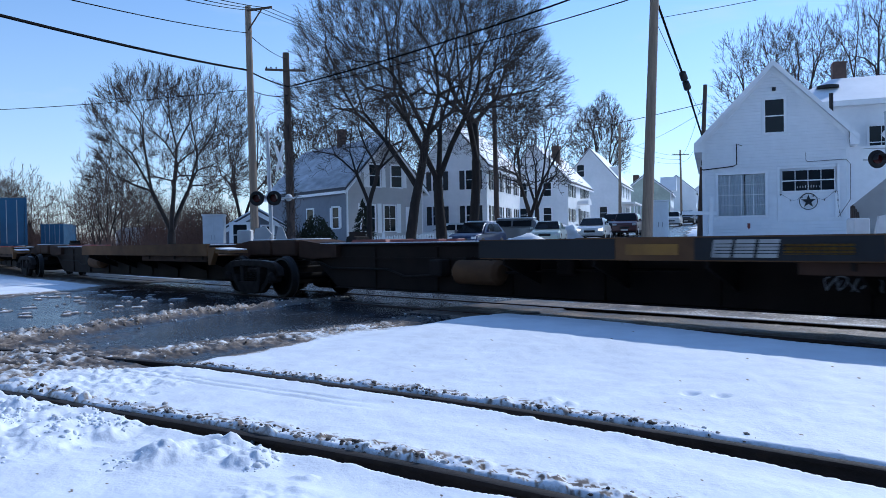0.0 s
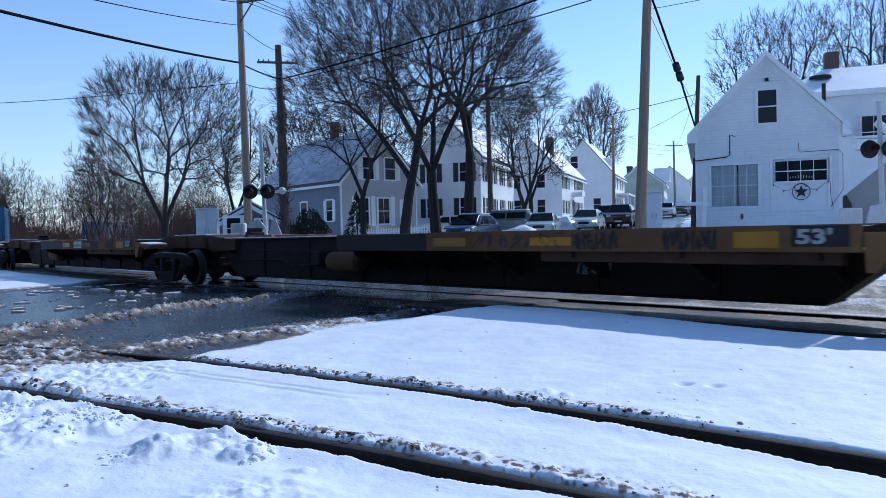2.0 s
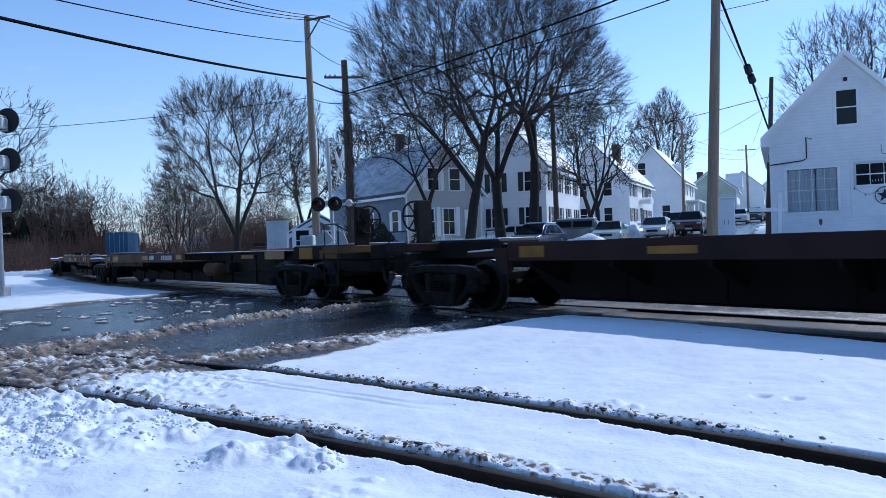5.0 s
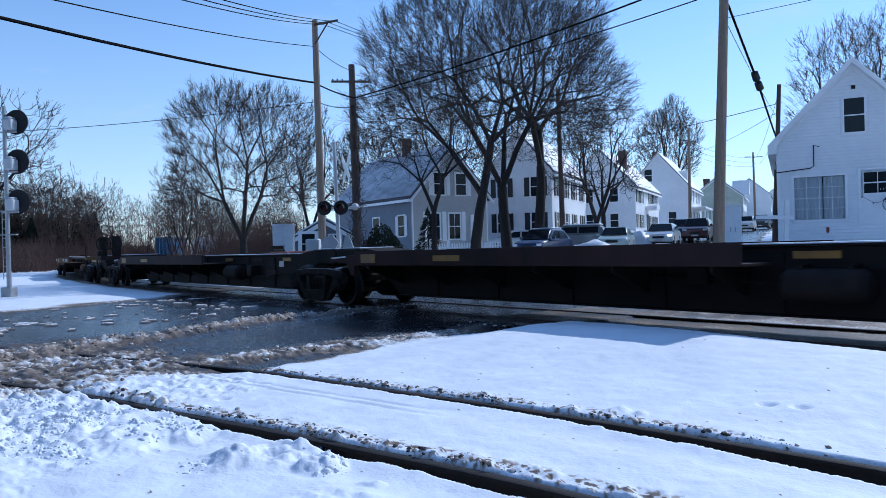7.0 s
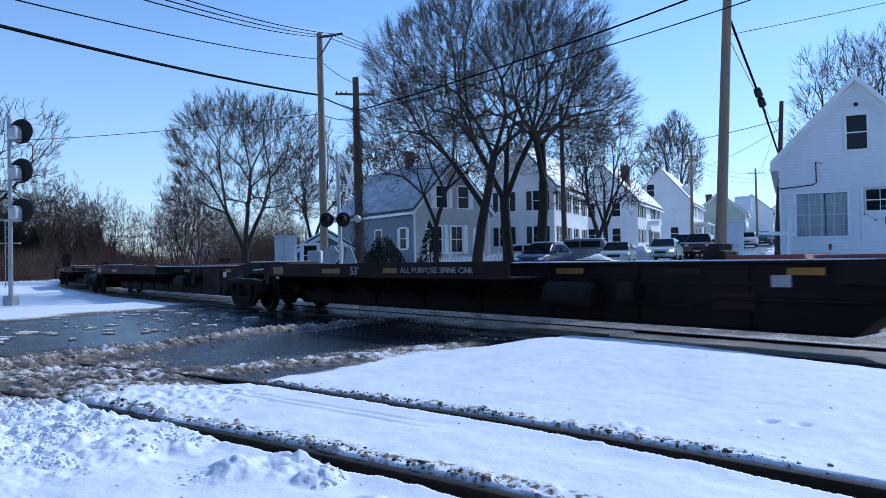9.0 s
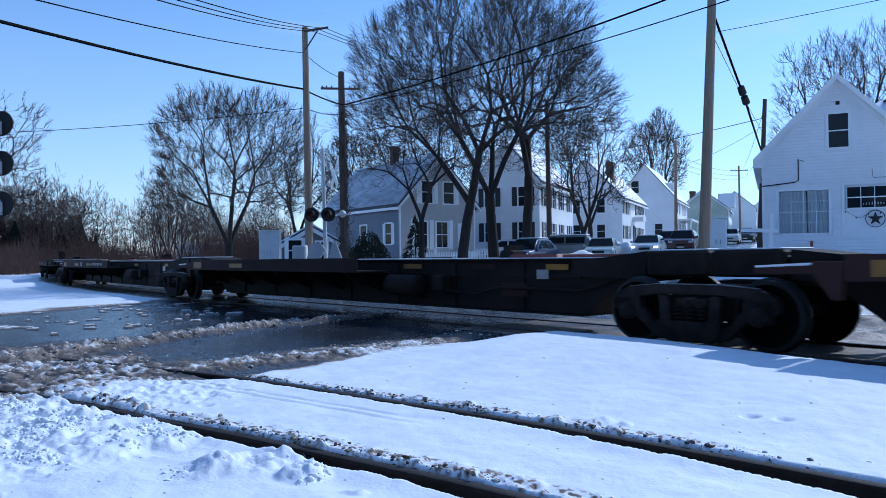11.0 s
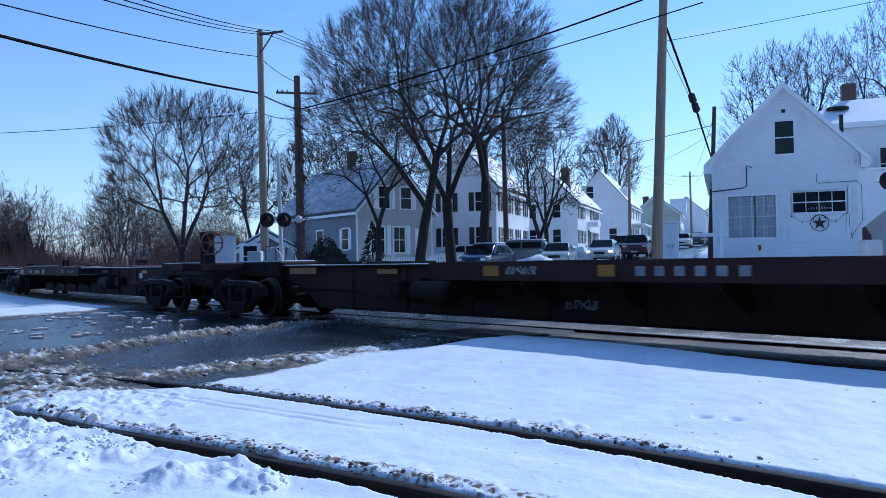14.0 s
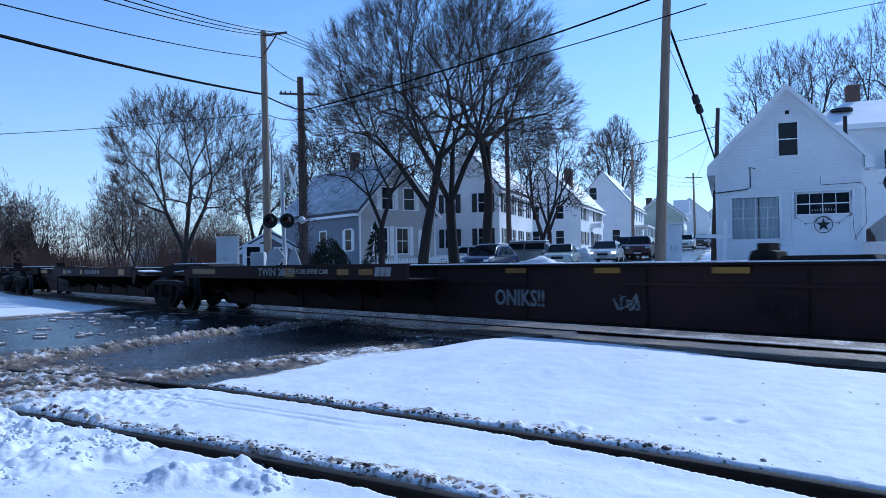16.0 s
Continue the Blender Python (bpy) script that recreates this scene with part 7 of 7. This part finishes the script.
def build_cabinet(x, y, z, w, d, h, label, turn=0, skin=SILVER):
    c = thing("relay_cabinet", label, "relay cabinet", at=pose(x, y, z, 0, 0, turn))
    bm = bmesh.new()
    box(bm, -w / 2, w / 2, -d / 2, d / 2, 0, h, 0.02)
    part("case", bm, skin, c)
    bm = bmesh.new()
    box(bm, -w / 2 - 0.05, w / 2 + 0.05, -d / 2 - 0.06, d / 2 + 0.06, h, h + 0.06, 0.01)
    part("roof", bm, skin, c)
    for sg in (-1, 1):
        bm = bmesh.new()
        box(bm, min(sg * 0.01, sg * (w / 2 - 0.04)), max(sg * 0.01, sg * (w / 2 - 0.04)), -d / 2 - 0.02, -d / 2, 0.1, h - 0.06, 0.004)
        door = part("door", bm, skin, c)
        bm = bmesh.new()
        box(bm, sg * 0.08 - 0.015, sg * 0.08 + 0.015, -d / 2 - 0.05, -d / 2 - 0.02, h * 0.45, h * 0.55)
        part("handle", bm, GALV, door)
    bm = bmesh.new()
    box(bm, -w / 2 - 0.05, w / 2 + 0.05, -d / 2 - 0.05, d / 2 + 0.05, -0.4, 0.0)
    part("plinth", bm, FRAME, c)


build_cabinet(-11.25, 36.0, 0.45, 0.98, 0.8, 2.12, "silver railway relay cabinet behind the track", 8)
build_cabinet(8.85, 30.0, 0.75, 0.62, 0.5, 1.85, "white upright utility cabinet at the kerb", -18, TRIM)


def build_sign_post():
    p = thing("sign_post", "white wooden sign post shaped like a cross", "sign post", at=pose(10.12, 28, z_at(10.1, 28), 0, 1.5, -8))
    bm = bmesh.new()
    box(bm, -0.065, 0.065, -0.065, 0.065, -0.1, 2.1, 0.008)
    prism(bm, [(-0.08, 2.1), (0.08, 2.1), (0.0, 2.2)], -0.08, 0.08)
    part("post", bm, TRIM, p)
    bm = bmesh.new()
    box(bm, -1.05, 0.22, -0.05, 0.05, 1.48, 1.62, 0.008)
    part("arm", bm, TRIM, p)


build_sign_post()


def build_fence():
    f = thing("picket_fence", "white picket fence in front of the houses", "fence", at=pose(-5.2, 44.2, 0.0, 0, 0, -18.5))
    r = random.Random(4)
    n, pitch = 55, 0.16
    bm = bmesh.new()
    prism(bm, [(-0.045, 0.0), (0.045, 0.0), (0.045, 0.85), (0.0, 0.94), (-0.045, 0.85)], -0.012, 0.012)
    picket = finish(bm, "picket", TRIM)
    bm = bmesh.new()
    box(bm, -0.07, 0.07, -0.07, 0.07, -0.2, 1.05, 0.01)
    prism(bm, [(-0.09, 1.05), (0.09, 1.05), (0.0, 1.16)], -0.09, 0.09)
    post = finish(bm, "post", TRIM)
    base = 0.53
    climb = 0.016
    for k in range(n):
        shared("picket", picket, f, pose(k * pitch, 0, base + climb * k * pitch + r.uniform(-0.01, 0.01)))
    for k in range(0, n + 1, 11):
        shared("post", post, f, pose(k * pitch - 0.08, 0.04, base + climb * k * pitch))
    for z in (0.22, 0.66):
        bm = bmesh.new()
        end = n * pitch
        prism(bm, [(0, base + z), (end, base + z + climb * end), (end, base + z + climb * end + 0.07), (0, base + z + 0.07)], 0.015, 0.05)
        part("rail", bm, TRIM, f)


build_fence()


# ---- cars ----
def paint(name, c):
    m = mat(name, c, 0.28, 0.2, color2=tuple(v * 0.8 for v in c), scale=2)
    m.node_tree.nodes["Principled BSDF"].inputs["Coat Weight"].default_value = 0.6
    return m


CARGLASS = glass("car_glass", (0.012, 0.015, 0.018))
LAMPS = mat("headlamp", (0.75, 0.77, 0.8), 0.15)
LIT = bpy.data.materials.new("lit_headlamp")
LIT.use_nodes = True
LIT.node_tree.nodes["Principled BSDF"].inputs["Emission Color"].default_value = (1.0, 0.9, 0.75, 1)
LIT.node_tree.nodes["Principled BSDF"].inputs["Emission Strength"].default_value = 2.5
TAIL = mat("tail_lamp", (0.35, 0.02, 0.02), 0.25)
PLATE = mat("number_plate", (0.6, 0.6, 0.58), 0.5)


def car(x, y, turn, color, label, kind="sedan", length=4.5, width=1.78, height=1.45, lit=False, snowy=False, z=None):
    """A car; its nose points along -y of its own space."""
    c = thing("car", label, "car", "cars on the street", at=pose(x, y, z_at(x, y) + 0.02 if z is None else z, 0, 0, turn))
    h, L, W = height, length / 2, width / 2
    if kind == "suv":
        side = [(-L, 0.45), (-L + 0.02, 0.85), (-L + 0.3, 1.0), (-L + 1.05, 1.08), (L - 0.25, 1.12), (L, 0.95), (L, 0.45)]
        cab = [(-L + 0.95, 1.06), (-L + 1.65, h - 0.06), (-L + 2.1, h), (L - 0.75, h), (L - 0.35, h - 0.1), (L - 0.12, 1.1)]
    elif kind == "hatch":
        side = [(-L, 0.42), (-L + 0.03, 0.72), (-L + 0.3, 0.86), (-L + 1.05, 0.95), (L - 0.2, 1.02), (L, 0.9), (L, 0.42)]
        cab = [(-L + 0.95, 0.93), (-L + 1.75, h - 0.05), (-L + 2.2, h), (L - 0.8, h - 0.02), (L - 0.15, 1.0)]
    else:
        side = [(-L, 0.40), (-L + 0.03, 0.68), (-L + 0.3, 0.80), (-L + 1.15, 0.90), (L - 0.2, 0.95), (L, 0.85), (L, 0.40)]
        cab = [(-L + 1.1, 0.88), (-L + 1.85, h - 0.05), (-L + 2.3, h), (L - 1.5, h - 0.03), (L - 0.75, 0.94)]

    def loft(outline, w_low, w_high, z_lo, z_hi, material, name, parent, inset=0.0, label_=""):
        bm = bmesh.new()
        rings = []
        for sgn in (-1, 1):
            rings.append([bm.verts.new((sgn * (w_low + (w_high - w_low) * max(0, min(1, (zz - z_lo) / (z_hi - z_lo)))), yy, zz)) for yy, zz in outline])
        n = len(outline)
        bm.faces.new(rings[0])
        bm.faces.new(rings[1][::-1])
        for i in range(n):
            bm.faces.new((rings[0][i], rings[1][i], rings[1][(i + 1) % n], rings[0][(i + 1) % n]))
        bmesh.ops.recalc_face_normals(bm, faces=bm.faces)
        bmesh.ops.bevel(bm, geom=list(bm.edges), offset=0.085, segments=3, affect="EDGES")
        return part(name, bm, material, parent, label_, 60)
    body = loft([(-L, 0.28)] + side[0:] + [(L, 0.28)], W, W - 0.05, 0.5, 1.1, color, "body", c)
    cabin = loft(cab + [(cab[-1][0], cab[0][1] - 0.1), (cab[0][0], cab[0][1] - 0.1)], W - 0.04, W - 0.24, cab[0][1], h, color, "cabin", c)
    # glass: windscreen, rear, sides
    (wy0, wz0), (wy1, wz1) = cab[0], cab[1]
    bm = bmesh.new()
    dz = (wz1 - wz0)
    def slab(points):
        vs = [bm.verts.new(p) for p in points]
        bm.faces.new(vs)
    w0, w1 = W - 0.14, W - 0.28
    slab([(-w0, wy0 + 0.02, wz0 + 0.03), (w0, wy0 + 0.02, wz0 + 0.03), (w1, wy1 - 0.035, wz1 - 0.01), (-w1, wy1 - 0.035, wz1 - 0.01)])
    for v in bm.verts:
        v.co.y -= 0.035
        v.co.z += 0.02
    part("windscreen", bm, CARGLASS, cabin, "dark windscreen")
    yb0, zb0 = cab[-1]
    yb1, zb1 = cab[-2]
    for sgn in (-1, 1):
        ys = [(wy0 + 0.35, wy1 + 0.30), ((wy1 + yb1) / 2 - 0.1, (wy1 + yb1) / 2 - 0.1), (yb0 - 0.35, yb1 - 0.12)]
        for a, b_ in ((0, 1), (1, 2)):
            bm = bmesh.new()
            g = 0.05
            def xat(zz):
                return sgn * ((W - 0.04) + ((W - 0.24) - (W - 0.04)) * (zz - cab[0][1]) / (h - cab[0][1]) + 0.012)
            zl, zh = cab[0][1] + 0.06, h - 0.13
            ya0, ya1 = ys[a][0] + (g if a else 0.1), ys[a][1] + (g if a else 0.0)
            yc0, yc1 = ys[b_][0] - g, ys[b_][1] - g
            slab([(xat(zl), ya0, zl), (xat(zl), yc0, zl), (xat(zh), yc1, zh), (xat(zh), ya1, zh)])
            part("side_window", bm, CARGLASS, cabin, "dark side window")
        bm = bmesh.new()
        box(bm, min(sgn * (W - 0.02), sgn * (W + 0.16)), max(sgn * (W - 0.02), sgn * (W + 0.16)), wy0 + 0.35, wy0 + 0.47, cab[0][1] + 0.02, cab[0][1] + 0.16, 0.02)
        part("wing_mirror", bm, color, c)
        bm = bmesh.new()
        box(bm, min(sgn * 0.56, sgn * (W - 0.07)), max(sgn * 0.56, sgn * (W - 0.07)), -L - 0.012, -L + 0.12, side[1][1] - 0.12, side[1][1] + 0.01, 0.02)
        part("headlight", bm, LIT if lit else LAMPS, c, "lit headlamp" if lit else "clear headlamp")
        bm = bmesh.new()
        box(bm, min(sgn * 0.5, sgn * (W - 0.06)), max(sgn * 0.5, sgn * (W - 0.06)), L - 0.08, L + 0.012, 0.68, 0.85, 0.02)
        part("tail_light", bm, TAIL, c)
        for yy in (-L + 0.85, L - 0.82):
            bm = bmesh.new()
            lathe(bm, [(-0.11, 0.28), (-0.09, 0.33), (0.09, 0.33), (0.11, 0.28)], (sgn * (W - 0.10), yy, 0.33), "x", 20)
            t = part("wheel", bm, RUBBER, c, "", 40)
            bm = bmesh.new()
            lathe(bm, [(0.0, 0.21), (0.115, 0.205), (0.12, 0.05)] if sgn > 0 else [(0.0, 0.21), (-0.115, 0.205), (-0.12, 0.05)], (sgn * (W - 0.10), yy, 0.33), "x", 14)
            part("rim", bm, GALV, t)
    bm = bmesh.new()
    box(bm, -0.34, 0.34, -L - 0.012, -L + 0.06, 0.50, 0.64, 0.02)
    part("grille", bm, BLACK, c, "black front grille")
    bm = bmesh.new()
    box(bm, -0.24, 0.24, -L - 0.025, -L - 0.012, 0.34, 0.45)
    part("number_plate", bm, PLATE, c, "plain pale number plate")
    bm = bmesh.new()
    box(bm, -W + 0.08, W - 0.08, -L + 0.2, L - 0.2, 0.20, 0.30)
    part("underbody", bm, BLACK, c)
    if snowy:
        bm = bmesh.new()
        box(bm, -W + 0.3, W - 0.3, wy1 + 0.2, yb1 - 0.1, h - 0.01, h + 0.06, 0.03)
        part("roof_snow", bm, SNOW_ROOF, c, "snow on the roof")
    return c


WHITE_PAINT, SILVERBLUE, RED_PAINT, BLACK_PAINT = paint("white_car_paint", (0.72, 0.73, 0.74)), paint("blue_car_paint", (0.014, 0.024, 0.085)), paint("dark_red_car_paint", (0.07, 0.015, 0.018)), paint("black_car_paint", (0.015, 0.016, 0.018))
MINT, GREY_PAINT = paint("pale_green_car_paint", (0.52, 0.60, 0.56)), paint("grey_car_paint", (0.16, 0.17, 0.18))


def build_cars():
    def at(tan_, depth):
        return tan_ * depth, depth
    # tan: how far to the right of straight ahead for each metre of depth
    def put(tan_, depth, turn, *a, **k):
        x, y = at(tan_, depth)
        return car(x, y, turn, *a, **k)
    put(0.046, 40.0, -27, SILVERBLUE, "dark blue hatchback with an iced-over windscreen", "hatch", 4.2, 1.75, 1.52, snowy=True)
    put(0.143, 43.5, -15, MINT, "pale green sedan waiting in the street", "sedan", 4.4, 1.74, 1.40)
    put(0.204, 48.0, -19, WHITE_PAINT, "white hatchback with lit headlamps waiting at the crossing", "hatch", 4.4, 1.78, 1.46, lit=True)
    put(0.250, 56.0, -20, RED_PAINT, "dark red SUV waiting behind the white hatchback", "suv", 4.7, 1.86, 1.70)
    put(0.232, 60.0, -22, BLACK_PAINT, "black parked SUV with a dark windscreen", "suv", 4.6, 1.84, 1.68)
    put(0.285, 63.0, -24, BLACK_PAINT, "dark car in the waiting queue", "hatch", 4.5, 1.8, 1.5)
    put(0.312, 86.0, -22, WHITE_PAINT, "white SUV further up the street", "suv", 4.6, 1.85, 1.68)
    put(0.331, 94.0, -22, BLACK_PAINT, "black SUV coming down the street", "suv", 4.7, 1.88, 1.75)
    put(0.352, 100.0, -22, GREY_PAINT, "grey car up the street", "sedan", 4.5, 1.8, 1.45)
    put(0.085, 47.0, -108, GREY_PAINT, "grey wagon parked under snow in a driveway", "suv", 4.6, 1.82, 1.62, snowy=True)
    put(0.010, 50.0, -95, WHITE_PAINT, "white hatchback parked beside the house", "hatch", 4.3, 1.75, 1.5)


build_cars()


# ---- heaps of ploughed snow ----
def snow_bank(x, y, w, d, h, seed):
    r = random.Random(seed)
    bm = bmesh.new()
    bmesh.ops.create_icosphere(bm, subdivisions=4, radius=1.0)
    for v in bm.verts:
        n_ = noise.fractal(v.co * 1.6 + Vector((seed, 0, 0)), 0.8, 2.1, 4)
        f = 1 + 0.28 * n_
        v.co = Vector((v.co.x * w * f, v.co.y * d * f, max(v.co.z, -0.25) * h * f))
    ob = new("snow_bank", finish(bm, "snow_bank", SNOW_ROOF, 80))
    ob.matrix_basis = pose(x, y, z_at(x, y) - 0.03)
    tagged(ob, "bank of ploughed snow beside the street", "snow bank", "snow banks")


for k, (x, y, w, d, h) in enumerate(((4.6, 39.5, 1.5, 0.9, 0.75), (7.6, 46.5, 1.2, 0.9, 1.25), (8.6, 28.6, 1.6, 0.7, 0.42), (9.9, 29.2, 0.9, 0.6, 0.5), (12.6, 30.0, 2.4, 0.5, 0.3), (6.9, 25.0, 1.5, 0.6, 0.3),
                                     (5.2, 33.0, 2.0, 0.6, 0.35), (2.3, 40.6, 1.2, 0.7, 0.7), (14.0, 14.5, 4.0, 1.0, 0.6), (10.5, 18.0, 3.5, 1.0, 0.5), (1.2, 43.0, 2.5, 0.7, 0.55), (13.5, 30.2, 1.2, 0.4, 0.35))):
    snow_bank(x, y, w, d, h, k + 1)


# ---- what moves ----
def on_track(s):
    p, h = track(s)
    return Matrix.Translation((p.x, p.y, RAIL_Z)) @ pose(0, 0, 0, 0, 0, math.degrees(math.atan2(h.y, h.x)))


def between(a, b):
    pa, pb = track(a)[0], track(b)[0]
    h, mid = pa - pb, (pa + pb) / 2
    return Matrix.Translation((mid.x, mid.y, RAIL_Z)) @ pose(0, 0, 0, 0, 0, math.degrees(math.atan2(h.y, h.x)))


def motions():
    beats = [i * 0.5 for i in range(33)]
    starts = HEAD + BOGIES
    for ob, s in zip(bogie_things, starts):
        walk(ob, [(t, on_track(s + SPEED * t)) for t in beats])
    for ob, a, b in unit_things:
        walk(ob, [(t, between(a + SPEED * t, b + SPEED * t)) for t in beats])
    # wheels turn while they are near enough to be seen turning
    rate = math.degrees(SPEED / WHEEL_R)
    for w, e, index in wheelsets:
        s = starts[index]
        first, last = max(0.0, (-12 - s) / SPEED), min(16.0, (30 - s) / SPEED)
        if last <= first:
            continue
        f0, f1 = int(first * FPS), int(last * FPS)
        rows = [(0.0, pose(e * BASE / 2, 0, WHEEL_R))] if f0 > 0 else []
        for f in range(f0, f1 + 1, 1):
            rows.append((f / FPS, Matrix.Translation((e * BASE / 2, 0, WHEEL_R)) @ pose(0, 0, 0, 0, (f - f0) / FPS * rate, 0)))
        if f1 < 16 * FPS:
            rows.append((16.0, rows[-1][1]))
        walk(w, rows)


motions()
